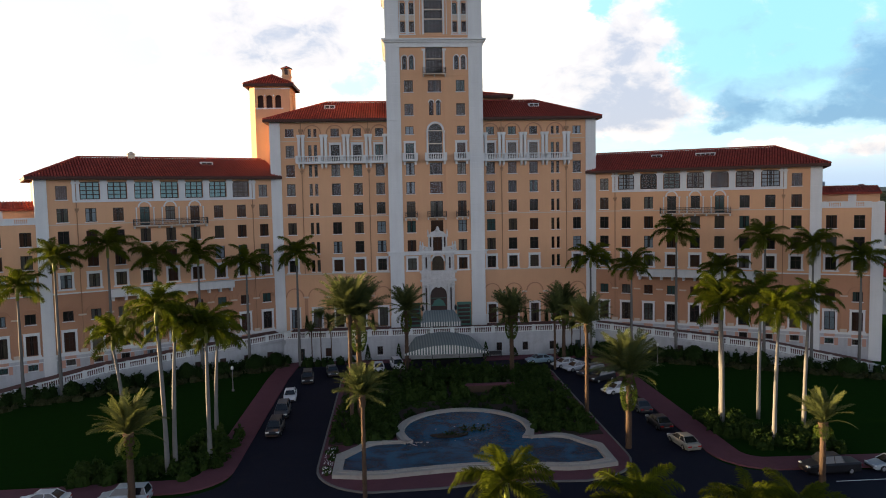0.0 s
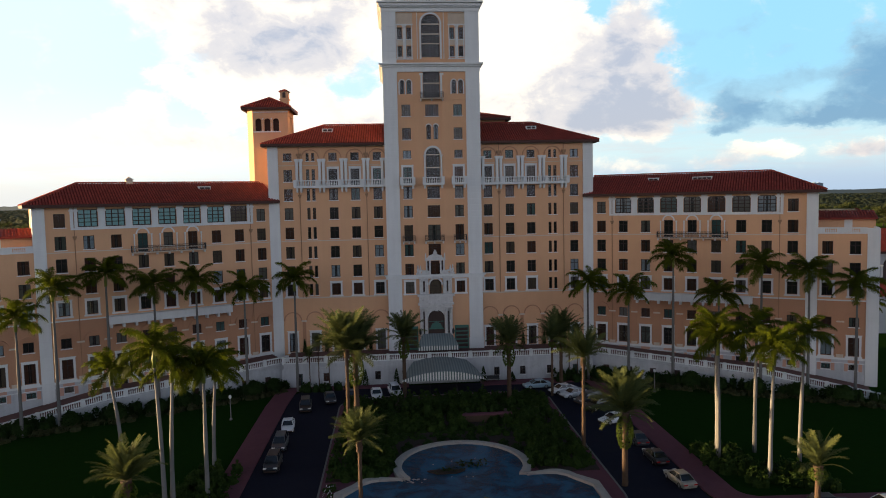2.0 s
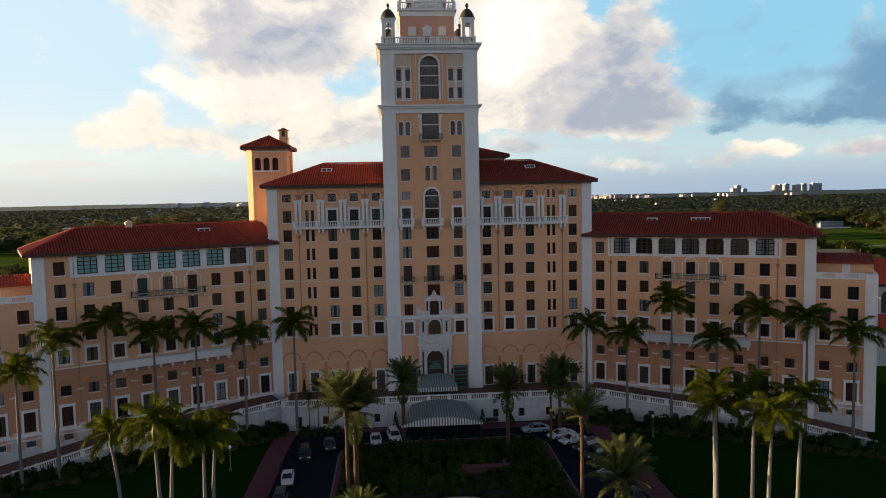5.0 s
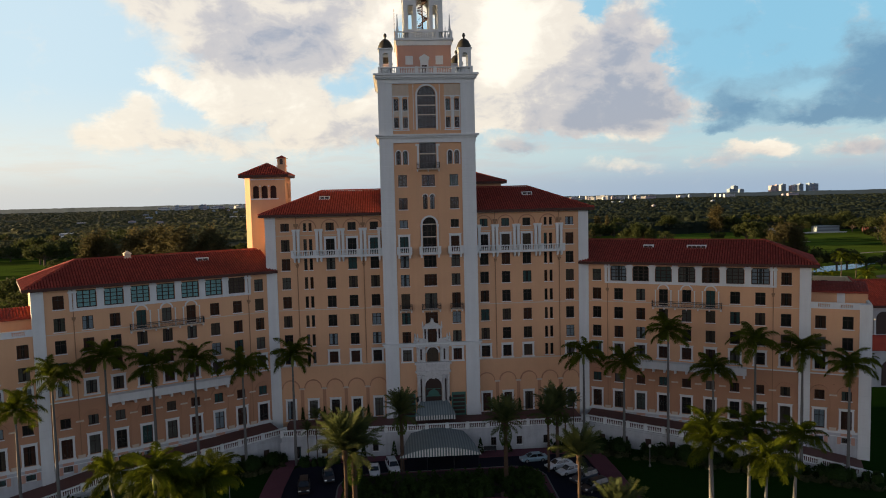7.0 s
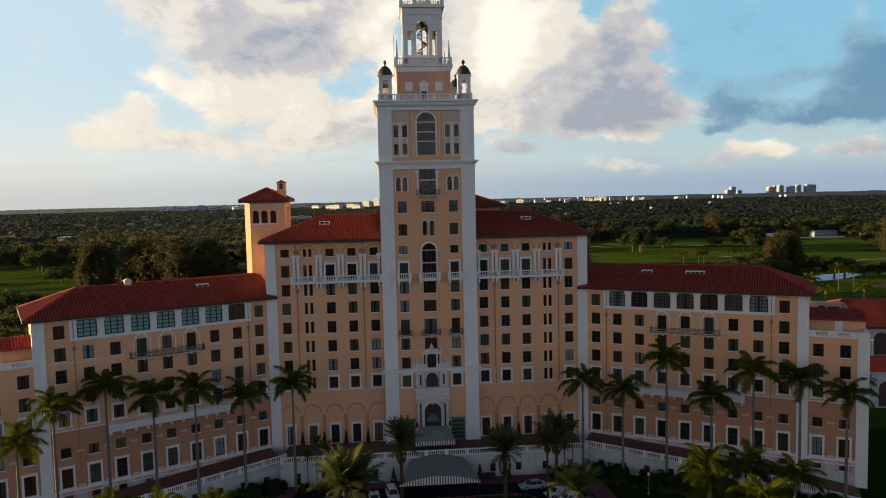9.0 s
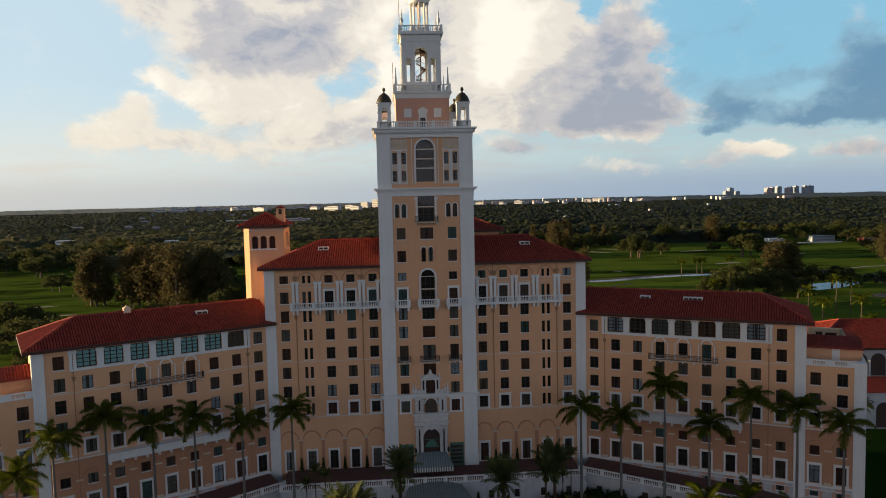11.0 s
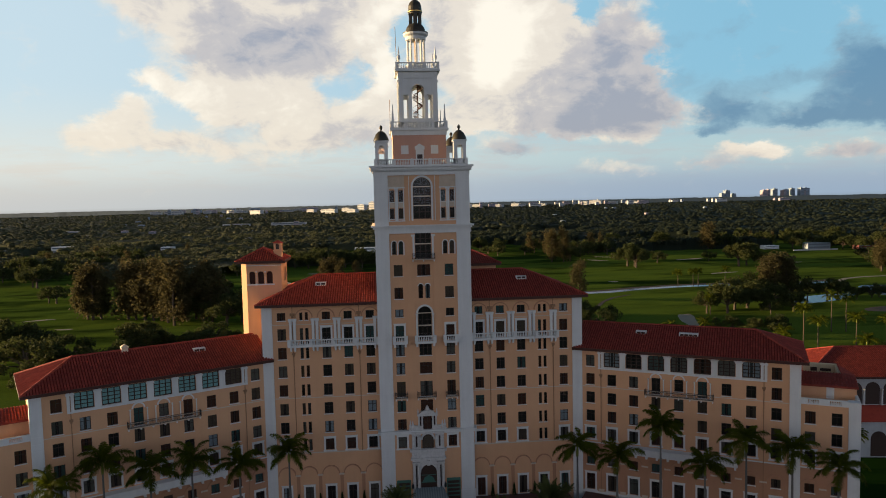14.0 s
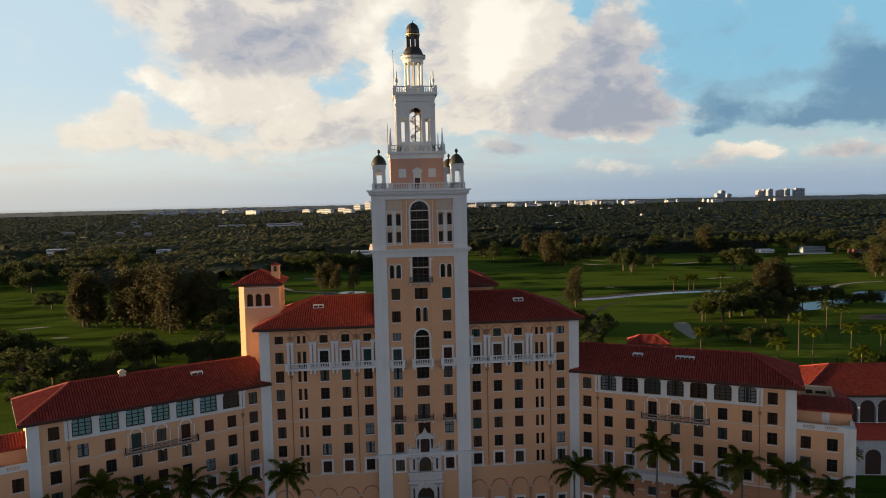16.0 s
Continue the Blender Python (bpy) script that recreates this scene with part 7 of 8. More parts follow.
def car_meshes(kind):
    """Hull, glasshouse, roof: cross-sections along the length, front at +x."""
    if kind == "suv":
        L, W, belt, roof, xs = 4.7, 1.9, 1.05, 1.72, (-2.25, -2.0, 0.55, 1.15)
    elif kind == "pickup":
        L, W, belt, roof, xs = 5.6, 2.0, 1.15, 1.85, (-1.0, -0.75, 0.9, 1.5)
    else:
        L, W, belt, roof, xs = 4.7, 1.8, 0.92, 1.42, (-1.75, -1.05, 0.35, 1.1)
    hull = MB()
    secs = [(-L / 2, 0.45, belt - 0.12, 0.80), (-L / 2 + 0.12, 0.25, belt, 0.93), (-L / 4, 0.22, belt + 0.02, 1.0), (0.6, 0.22, belt, 1.0), (L / 2 - 1.1, 0.22, belt - 0.06, 0.98), (L / 2 - 0.25, 0.25, belt - 0.22, 0.90), (L / 2, 0.4, belt - 0.38, 0.72)]
    rings = []
    for x, zl, zh, w in secs:
        y = W / 2 * w
        rings.append([(x, -y * 0.92, zl), (x, -y, zl + 0.18), (x, -y, zh - 0.16), (x, -y * 0.86, zh), (x, y * 0.86, zh), (x, y, zh - 0.16), (x, y, zl + 0.18), (x, y * 0.92, zl)])
    vs = [p for r in rings for p in r]
    m = 8
    fs = [(i * m + j, (i + 1) * m + j, (i + 1) * m + (j + 1) % m, i * m + (j + 1) % m) for i in range(len(rings) - 1) for j in range(m)]
    hull.add(vs, fs + [tuple(range(m)), tuple(range((len(rings)) * m - 1, (len(rings) - 1) * m - 1, -1))])
    a, b, c, d = xs
    wb, wt = W / 2 * 0.86, W / 2 * 0.66
    glass = MB().add([(a, -wb, belt), (d, -wb, belt), (d, wb, belt), (a, wb, belt), (b, -wt, roof - 0.04), (c, -wt, roof - 0.04), (c, wt, roof - 0.04), (b, wt, roof - 0.04)], [(0, 1, 5, 4), (1, 2, 6, 5), (2, 3, 7, 6), (3, 0, 4, 7)])
    top = MB().add([(b - 0.03, -wt - 0.02, roof - 0.05), (c + 0.03, -wt - 0.02, roof - 0.05), (c + 0.03, wt + 0.02, roof - 0.05), (b - 0.03, wt + 0.02, roof - 0.05), (b + 0.15, -wt * 0.85, roof), (c - 0.15, -wt * 0.85, roof), (c - 0.15, wt * 0.85, roof), (b + 0.15, wt * 0.85, roof)], [(0, 1, 5, 4), (1, 2, 6, 5), (2, 3, 7, 6), (3, 0, 4, 7), (4, 5, 6, 7)])
    pil = MB()
    for (xa, xb) in ((a, b), (d, c)):
        for s in (-1, 1):
            pil.cut().tube([(xa, s * wb, belt), (xb, s * wt, roof - 0.04)], 0.045, 4)
    mid = (b + c) / 2 - 0.1
    for s in (-1, 1):
        pil.cut().tube([(mid, s * (wb + 0.005), belt), (mid, s * (wt + 0.005), roof - 0.04)], 0.04, 4)
    tyre = MB().lathe([(0.2, -0.11), (0.31, -0.11), (0.34, -0.07), (0.34, 0.07), (0.31, 0.11), (0.2, 0.11)], n=14, cap=False)
    rim = MB().lathe([(0.21, -0.09), (0.21, 0.09), (0.06, 0.10)], n=10)
    return L, W, belt, hull, glass, top, tyre, rim, pil


CAR_CACHE = {}


def car(kind, colour, rgb, x, y, heading, label):
    key = (kind, colour)
    if key not in CAR_CACHE:
        L, W, belt, hull, glass, top, tyre, rim, pil = car_meshes(kind)
        CAR_CACHE[key] = (L, W, belt, hull.mesh("body", paint(colour, rgb)), glass.mesh("glasshouse", CARGLASS), top.mesh("roof", paint(colour, rgb)), tyre.mesh("tyre", TYRE, True), rim.mesh("rim", RIM), pil)
    L, W, belt, hull, glass, top, tyre, rim, pil = CAR_CACHE[key]
    t = thing("car", label, "car", Matrix.Translation((x, y, 0.05)) @ Matrix.Rotation(radians(heading), 4, "Z"), group="parked cars")
    body = part("body", hull, None, t)
    part("glasshouse", glass, None, t)
    roof_part = part("roof", top, None, t)
    pieces("pillar", pil, paint(colour, rgb), roof_part)
    for sx in (-1, 1):
        for sy in (-1, 1):
            w = part("wheel", tyre, None, t, at=Matrix.Translation((sx * L * 0.29, sy * (W / 2 - 0.10), 0.34)) @ Matrix.Rotation(radians(90), 4, "X"))
            part("rim", rim, None, w)
    for sy in (-1, 1):
        y0 = sy * W * 0.32
        part("headlight", MB().box(L / 2 - 0.30, L / 2 - 0.08, y0 - 0.2, y0 + 0.2, belt - 0.36, belt - 0.22), HEADLAMP, body)
        part("tail_light", MB().box(-L / 2 - 0.01, -L / 2 + 0.12, y0 - 0.2, y0 + 0.2, belt - 0.32, belt - 0.18), TAIL, body)
    part("number_plate", MB().box(-L / 2 - 0.02, -L / 2 + 0.02, -0.26, 0.26, 0.5, 0.62), KERB, body)
    part("bumper", MB().box(L / 2 - 0.10, L / 2 + 0.03, -W * 0.36, W * 0.36, 0.35, 0.5), FRAME, body)


WHT, SIL, BLK, GRY, BLU, GLD = (0.62, 0.63, 0.64), (0.36, 0.40, 0.42), (0.012, 0.012, 0.014), (0.035, 0.042, 0.052), (0.25, 0.36, 0.42), (0.26, 0.24, 0.20)
CARS = [("sedan", "white", WHT, -23.0, -31.0, -84, "white saloon parked at the kerb"), ("suv", "grey", GRY, -22.9, -38.5, -88, "dark grey estate parked at the kerb"), ("suv", "black", BLK, -22.7, -45.4, -89, "black off-roader parked at the kerb"),
        ("suv", "black", BLK, -21.7, -21.8, -84, "black off-roader parked near the terrace"), ("sedan", "grey", GRY, -18.3, -17.8, -80, "dark grey car parked near the terrace"), ("sedan", "black", BLK, -15.0, -16.8, -85, "black car parked near the terrace"),
        ("sedan", "white", WHT, -10.9, -16.6, -86, "white saloon facing out beside the awning"), ("suv", "white", WHT, -7.9, -15.4, -80, "white estate facing out beside the awning"),
        ("sedan", "pale_blue", BLU, 15.9, -14.6, 186, "pale blue classic saloon before the terrace wall"), ("sedan", "white", WHT, 19.4, -18.0, 200, "white coupe parked askew"), ("sedan", "white", WHT, 20.6, -20.6, 204, "white sports car parked askew"),
        ("suv", "grey", GRY, 22.0, -24.0, 208, "dark grey car parked askew"), ("suv", "black", BLK, 22.6, -27.4, 208, "black car parked askew"), ("sedan", "white", WHT, 23.0, -34.0, 200, "small white car at the kerb"),
        ("sedan", "grey", GRY, 23.4, -42.0, 92, "dark car at the kerb"), ("sedan", "black", BLK, 23.4, -48.6, 92, "black saloon at the kerb"), ("sedan", "silver_gold", GLD, 23.6, -55.4, 97, "silver saloon at the kerb by the lawn"),
        ("pickup", "black", BLK, 34.8, -64.2, 180, "black pickup truck parked on the cross road"), ("sedan", "silver_blue", SIL, 41.2, -64.2, 180, "silver-blue saloon parked on the cross road"),
        ("sedan", "white", WHT, -41.0, -63.6, 180, "white car parked on the cross road"), ("suv", "silver_blue", SIL, -33.5, -63.8, 180, "silver car parked on the cross road")]
for c in CARS:
    car(*c)

# ---- golf course and distance ----
def blob_patch(name, cx, cy, rx, ry, mat, z, label, category, seed, turn=0.0, kind="structure"):
    rng = random.Random(seed)
    ph = [rng.uniform(0, 6.28) for _ in range(3)]
    pts = []
    for i in range(40):
        a = 2 * math.pi * i / 40
        r = 1 + 0.22 * math.sin(2 * a + ph[0]) + 0.16 * math.sin(3 * a + ph[1]) + 0.08 * math.sin(5 * a + ph[2])
        x, y = rx * r * math.cos(a), ry * r * math.sin(a)
        pts.append((cx + x * math.cos(turn) - y * math.sin(turn), cy + x * math.sin(turn) + y * math.cos(turn)))
    return flat(name, pts, z, mat, label, category, 0.2, kind)


for i, (x, y, rx, ry, tn) in enumerate([(139, 197, 4.5, 17, -0.25), (253, 390, 14, 2.2, 0.33), (194, 525, 10, 2.8, -0.7), (213, 558, 10, 2.8, -0.7), (255, 738, 11, 3, 0), (280, 509, 13, 3.5, 0.24), (155, 357, 4, 1.8, -0.7), (235, 762, 5, 2, 0), (-197, 269, 7.5, 1.5, 0.43), (-169, 236, 5, 1.3, 0), (-241, 492, 4, 2, 0), (-219, 441, 5, 2, -0.2), (-183, 345, 5, 2.2, 0.6), (-66, 478, 8, 3, -0.4), (344, 452, 9, 3, 0.1)]):
    blob_patch("bunker", x, y, rx, ry, SAND, 0.06, "pale sand bunker on the golf course", "bunker", 500 + i, tn)
band("golf_path", [(150, 90), (190, 110), (240, 118), (330, 105)], 0.8, 0.8, 0.05, SAND, "pale cart path behind the hotel", "path")
band("golf_path", [(-84, 420), (-79, 409), (-72, 394), (-55, 384), (-40, 380)], 1.6, 1.6, 0.05, SAND, "pale cart path across the fairways", "path")
band("golf_path", [(-112, 582), (-98, 566), (-85, 554)], 2.2, 2.2, 0.05, SAND, "pale cart path across the fairways", "path")
band("golf_path", [(285, 308), (296, 318), (312, 332), (328, 338), (350, 340)], 1.8, 1.8, 0.055, SAND, "pale cart path beside the pond", "path")
band("stream_bank", [(100, 311), (126, 310), (158, 321), (186, 327), (210, 328), (240, 325), (275, 322), (300, 328)], 3.0, 3.0, 0.03, SOIL, "dark bank along the golf course stream", "bank")
band("stream", [(118, 303), (135, 305), (156, 313), (184, 319), (209, 320), (240, 317), (275, 313), (300, 320)], 3.6, 3.6, 0.05, POND, "narrow stream reflecting the sky", "stream")
band("ditch", [(104, 236), (109, 247), (118, 265), (128, 279), (143, 290)], 1.2, 1.2, 0.03, SOIL, "dark ditch across the fairway", "ditch")
for i, (x, y, rx, ry, tn) in enumerate([(244, 252, 38, 8, 0.36), (304, 268, 26, 20, 0.5), (-34, 374, 14, 7, 0.1)]):
    blob_patch("pond", x, y, rx, ry, POND, 0.045 + 0.005 * i, "still blue pond on the golf course", "pond", 530 + i, tn)
blob_patch("bare_earth", 262, 205, 30, 10, EARTH, 0.03, "bare brown earth on the golf course", "earth", 560, 0.1)


def tree_mesh(kind, seed, near=True):
    rng = random.Random(seed)
    tr, cr = MB(), MB()
    if kind == "casuarina":
        h = 1.0
        tr.tube([(0, 0, -0.02), (0.01, 0, 0.4), (0.0, 0.01, 0.9)], [0.022, 0.016, 0.004], 6)
        for i in range(16):
            z = 0.07 + 0.83 * i / 16
            a = rng.uniform(0, 6.28)
            l = 0.22 * (1 - 0.6 * abs(z - 0.3) / 0.75) * rng.uniform(0.7, 1.2)
            e = (l * math.cos(a), l * math.sin(a), z + 0.12)
            tr.tube([(0, 0, z), e], [0.007, 0.002], 4)
            for _ in range(3):
                c = Vector((e[0] * rng.uniform(0.4, 1.0), e[1] * rng.uniform(0.4, 1.0), e[2] + rng.uniform(-0.06, 0.05)))
                leaves(cr, rng, 62 if near else 14, lambda g, c=c: (c.x + g.gauss(0, 0.045), c.y + g.gauss(0, 0.045), c.z + g.gauss(0, 0.06)), 0.023 if near else 0.045)
    else:
        tr.tube([(0, 0, -0.02), (0.0, 0.01, 0.3), (0.01, 0, 0.5)], [0.035, 0.026, 0.014], 6)
        for i in range(16):
            a, el = rng.uniform(0, 6.28), rng.uniform(-0.15, 1.2)
            r = rng.uniform(0.25, 0.5)
            c = Vector((r * math.cos(a) * math.cos(el) * 1.1, r * math.sin(a) * math.cos(el) * 1.1, 0.34 + 0.5 * r * 1.7 * math.sin(el)))
            tr.tube([(0, 0, 0.24), tuple(c * 0.5 + Vector((0, 0, 0.16))), tuple(c)], [0.014, 0.009, 0.003], 4)
            rad = rng.uniform(0.10, 0.17)
            leaves(cr, rng, 160 if near else 48, lambda g, c=c, rad=rad: tuple(c + Vector((g.gauss(0, 1), g.gauss(0, 1), g.gauss(0, 0.7))).normalized() * rad * g.uniform(0.55, 1.1)), 0.030 if near else 0.055)
    return tr.mesh("trunk", BARK), cr.mesh("crown", PINE if kind == "casuarina" else TREE)


TREES = {"oak": [tree_mesh("oak", 600 + i) for i in range(4)], "casuarina": [tree_mesh("casuarina", 620 + i) for i in range(3)],
         "far_oak": [tree_mesh("oak", 640 + i, False) for i in range(4)], "far_casuarina": [tree_mesh("casuarina", 660 + i, False) for i in range(3)]}


def tree(kind, x, y, h, wide, seed, far=False):
    rng = random.Random(seed)
    tr, cr = rng.choice(TREES["far_" + kind if far else kind])
    t = thing("tree", {"oak": "spreading dark green broadleaf tree, golf course and unseen shade row", "casuarina": "tall feathery olive-brown pine on the golf course"}[kind], "tree", Matrix.Translation((x, y, 0)) @ Matrix.Rotation(rng.uniform(0, 6.28), 4, "Z") @ Matrix.Diagonal((h * wide, h * wide, h, 1)), group="golf course trees")
    part("trunk", tr, None, t)
    part("crown", cr, None, t)


# unseen trees added west of the lawn to shade its grass from low sun
for i in range(48):
    tree("oak", (-104 if i % 2 else -113) + 3 * math.sin(i * 2.1), -98 + 1.75 * i, 13.3 + 0.8 * math.sin(i * 1.7), 1.25, 860 + i, True)
rng = random.Random(77)
PINE_GROVE = [("casuarina", -166, 264, 25), ("casuarina", -163, 267, 22), ("casuarina", -170, 267, 23), ("casuarina", -147, 263, 24), ("casuarina", -142, 260, 26), ("casuarina", -136, 256, 26), ("casuarina", -131, 254, 25), ("casuarina", -126, 252, 27),
              ("casuarina", -121, 246, 26), ("casuarina", -139, 268, 25), ("casuarina", -115, 236, 25), ("casuarina", -117, 252, 27), ("oak", -109, 255, 23), ("oak", -100, 259, 24), ("casuarina", -104, 250, 26), ("oak", -92, 252, 22),
              ("casuarina", -98, 244, 24), ("oak", -275, 434, 22), ("oak", -281, 440, 20), ("oak", -218, 338, 15), ("oak", -224, 341, 13), ("oak", -150, 162, 15), ("oak", -158, 166, 16)]
WEST_OAKS = [("oak", -144, 169, 14), ("oak", -105, 163, 15), ("oak", -101, 167, 13), ("oak", -80, 168, 13), ("oak", -88, 169, 12), ("oak", -73, 166, 12), ("oak", -118, 205, 9), ("oak", -128, 210, 8),
             ("oak", -75, 150, 13), ("oak", -110, 140, 13), ("oak", -95, 130, 11), ("oak", -130, 150, 14), ("oak", -112, 120, 12), ("oak", -125, 112, 13), ("oak", -85, 115, 10), ("oak", -70, 125, 10),
             ("oak", -88, 232, 19), ("oak", -82, 240, 18), ("oak", 156, 214, 14), ("oak", 166, 212, 18), ("oak", 175, 222, 20), ("oak", 184, 226, 19), ("oak", 192, 218, 17)]
POND_TREES = [("oak", 200, 210, 12), ("oak", 185, 205, 10), ("casuarina", 214, 258, 20), ("casuarina", 220, 262, 21), ("casuarina", 227, 262, 20), ("oak", 209, 262, 18), ("oak", 232, 256, 17), ("oak", 221, 249, 13),
              ("oak", 230, 246, 12), ("oak", 240, 243, 13), ("oak", 248, 246, 14), ("oak", 256, 241, 8), ("oak", 268, 245, 9), ("oak", 273, 246, 10), ("casuarina", 107, 275, 19), ("casuarina", 160, 516, 26),
              ("casuarina", 150, 520, 25), ("oak", 168, 522, 21), ("oak", 207, 457, 25), ("oak", 202, 461, 21), ("oak", 237, 482, 14), ("oak", 231, 614, 12), ("oak", 205, 610, 11)]
EAST_TREES = [("oak", 286, 484, 12), ("oak", 287, 432, 24), ("oak", 297, 438, 23), ("oak", 308, 434, 15), ("oak", 344, 465, 11), ("oak", 415, 451, 15), ("casuarina", 364, 366, 20), ("oak", 374, 372, 21),
              ("oak", 368, 360, 15), ("oak", 431, 592, 17), ("oak", 469, 564, 17), ("oak", 478, 560, 19), ("casuarina", 510, 540, 30), ("casuarina", 520, 546, 28), ("oak", 90, 205, 13), ("oak", 78, 190, 12),
              ("oak", 100, 195, 11), ("oak", -135, 129, 20), ("oak", -128, 136, 18), ("oak", -159, 167, 20), ("oak", -106, 158, 18), ("oak", -79, 163, 16), ("oak", 70, 135, 13)]
EDGE_TREES = [("oak", 76, 142, 12), ("oak", 87, 177, 13), ("oak", 137, 170, 8), ("oak", 144, 164, 9), ("oak", 150, 156, 9), ("oak", 156, 150, 8), ("oak", 162, 160, 10), ("oak", 205, 448, 20),
              ("oak", 303, 634, 24), ("casuarina", 348, 616, 24), ("oak", 461, 506, 26), ("casuarina", -40, 392, 15), ("casuarina", -52, 396, 15), ("casuarina", -28, 388, 14), ("casuarina", -46, 400, 17), ("oak", -62, 520, 22),
              ("oak", -78, 528, 20), ("oak", -44, 528, 20), ("oak", -28, 520, 20), ("oak", -12, 520, 20), ("oak", -92, 540, 22), ("oak", 0, 540, 20), ("oak", 12, 548, 20)]
for i, (kind, x, y, h) in enumerate(PINE_GROVE + WEST_OAKS + POND_TREES + EAST_TREES + EDGE_TREES):
    tree(kind, x, y, h if kind == "oak" else h * 1.15, rng.uniform(1.0, 1.35) if kind == "oak" else rng.uniform(1.1, 1.45), 700 + i)
for i in range(420):
    y = rng.uniform(470, 720)
    x = rng.uniform(-0.66 * y - 60, 0.78 * y + 40)
    edge = 590 if x > 40 else 540 if x > -110 else 440
    if y < edge + 30 * noise.noise((x * 0.012, 0.0, 4.0)) or noise.noise((x * 0.008, y * 0.008, 1.5)) < -0.22:
        continue
    tree("oak" if rng.random() < 0.78 else "casuarina", x, y, rng.uniform(10, 23), rng.uniform(0.8, 1.25), 900 + i, True)
for i, (x, y, h) in enumerate([(158, 134, 15), (185, 157, 16), (191, 156, 15), (153, 117, 13), (171, 121, 13), (140, 118, 9), (110, 150, 7), (160, 100, 9), (190, 130, 10), (186, 118, 11), (70, 140, 7), (125, 150, 8), (189, 326, 9), (200, 327, 9), (204, 328, 9), (222, 326, 10), (156, 210, 9), (60, 170, 8)]):
    royal_palm(x, y, h, 0.0, 1.2, 1000 + i, trunk=BARK, label="palm on the golf course behind the hotel")
shrub_mass("garden_shrubs", "bushy garden planting behind the hotel", [(160, 108), (200, 122)], 8.0, 3.5, 23, leaf_material("garden_leaves", (0.035, 0.055, 0.012), (0.09, 0.11, 0.02)), 26, 0.5)

# the woods out to the horizon: two masses of crowns, olive west, greener east
rng = random.Random(5)
west, east = MB(), MB()
# the western olive is lightened to paint the brighter haze on that side
WOODS_WEST = leaf_material("olive_hazed_woods_foliage", (0.050, 0.062, 0.032), (0.098, 0.100, 0.054), 0.4, 0.45, 0.012)
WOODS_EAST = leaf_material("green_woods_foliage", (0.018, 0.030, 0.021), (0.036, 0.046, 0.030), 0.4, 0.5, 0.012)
CROWN = [Vector((math.cos(a) * math.cos(e), math.sin(a) * math.cos(e), math.sin(e))) for e in (-0.2, 0.45, 1.05) for a in [2 * math.pi * (i + e) / 6 for i in range(6)]] + [Vector((0, 0, 1))]
CF = [(j * 6 + i, j * 6 + (i + 1) % 6, (j + 1) * 6 + (i + 1) % 6, (j + 1) * 6 + i) for j in range(2) for i in range(6)] + [(12 + i, 12 + (i + 1) % 6, 18) for i in range(6)]
CLEARINGS = [(-443, 860, 20), (-410, 764, 8), (-323, 595, 8), (-281, 540, 10), (-30, 697, 20), (-288, 806, 14), (452, 578, 24), (400, 600, 20), (-560, 1250, 30), (-250, 1700, 60), (-390, 1740, 50), (-700, 1500, 30)]


def wooded(x, y):
    if y < (620 if x > 40 else 560 if x > -110 else 480) or noise.noise((x * 0.005, y * 0.005, 3.0)) < (-0.18 if y < 1100 else -0.42):
        return False
    return not any(abs(x - hx) < hw + 10 and -120 < y - hy < 16 for hx, hy, hw in CLEARINGS)


def canopy(x, y, d):
    return 9.5 + 4.5 * noise.noise((x * 0.006, y * 0.010, 6.0)) + d * 0.0014


NA, ND = 230, 130
grid = []
for j in range(ND + 1):
    d = 560 * (4700 / 560) ** (j / ND)
    for i in range(NA + 1):
        a = -0.70 + 1.55 * i / NA
        x, y = d * math.sin(a) + rng.uniform(-2, 2), d * math.cos(a) - 60
        lump = 0.9 * noise.noise((x * 0.09, y * 0.05, 2.0)) + rng.uniform(-0.4, 0.4)
        grid.append((x, y, 0.81 * canopy(x, y, d) + lump if wooded(x, y) else -1.5))
for j in range(ND):
    for i in range(NA):
        q = [j * (NA + 1) + i, j * (NA + 1) + i + 1, (j + 1) * (NA + 1) + i + 1, (j + 1) * (NA + 1) + i]
        if max(grid[n][2] for n in q) > 0:
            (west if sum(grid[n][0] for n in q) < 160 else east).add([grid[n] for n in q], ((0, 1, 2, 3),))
count = 0
while count < 15500:
    q = rng.random()
    d = 600 * (4600 / 600) ** q
    az = rng.uniform(-0.66, 0.80)
    x, y = d * math.sin(az), d * math.cos(az) - 60
    if not wooded(x, y):
        continue
    count += 1
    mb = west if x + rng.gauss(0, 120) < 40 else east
    r = rng.choice((2.4, 3.2, 4.0, 4.8, 6.5)) * rng.uniform(0.8, 1.2) + d * 0.0012
    h = canopy(x, y, d) + rng.gauss(0.0, 0.6)
    tw = rng.uniform(0, 6.28)
    ct, st = math.cos(tw), math.sin(tw)
    mb.add([(x + (v.x * ct - v.y * st) * r * rng.uniform(0.6, 1.25), y + (v.x * st + v.y * ct) * r * rng.uniform(0.6, 1.25), max(0.0, h * 0.78 + v.z * (h * 0.24 if v.z > 0 else h * 0.9) * rng.uniform(0.7, 1.15))) for v in CROWN], CF)
    if d < 1200:
        def place(g, x=x, y=y, r=r, h=h):
            a, e = g.uniform(0, 6.28), g.uniform(-0.1, 1.5)
            k2 = g.uniform(0.8, 1.2)
            return (x + r * k2 * math.cos(a) * math.cos(e), y + r * k2 * math.sin(a) * math.cos(e), h * 0.78 + h * 0.26 * k2 * math.sin(e))
        leaves(mb, rng, 24, place, 0.5 + d * 0.0004)
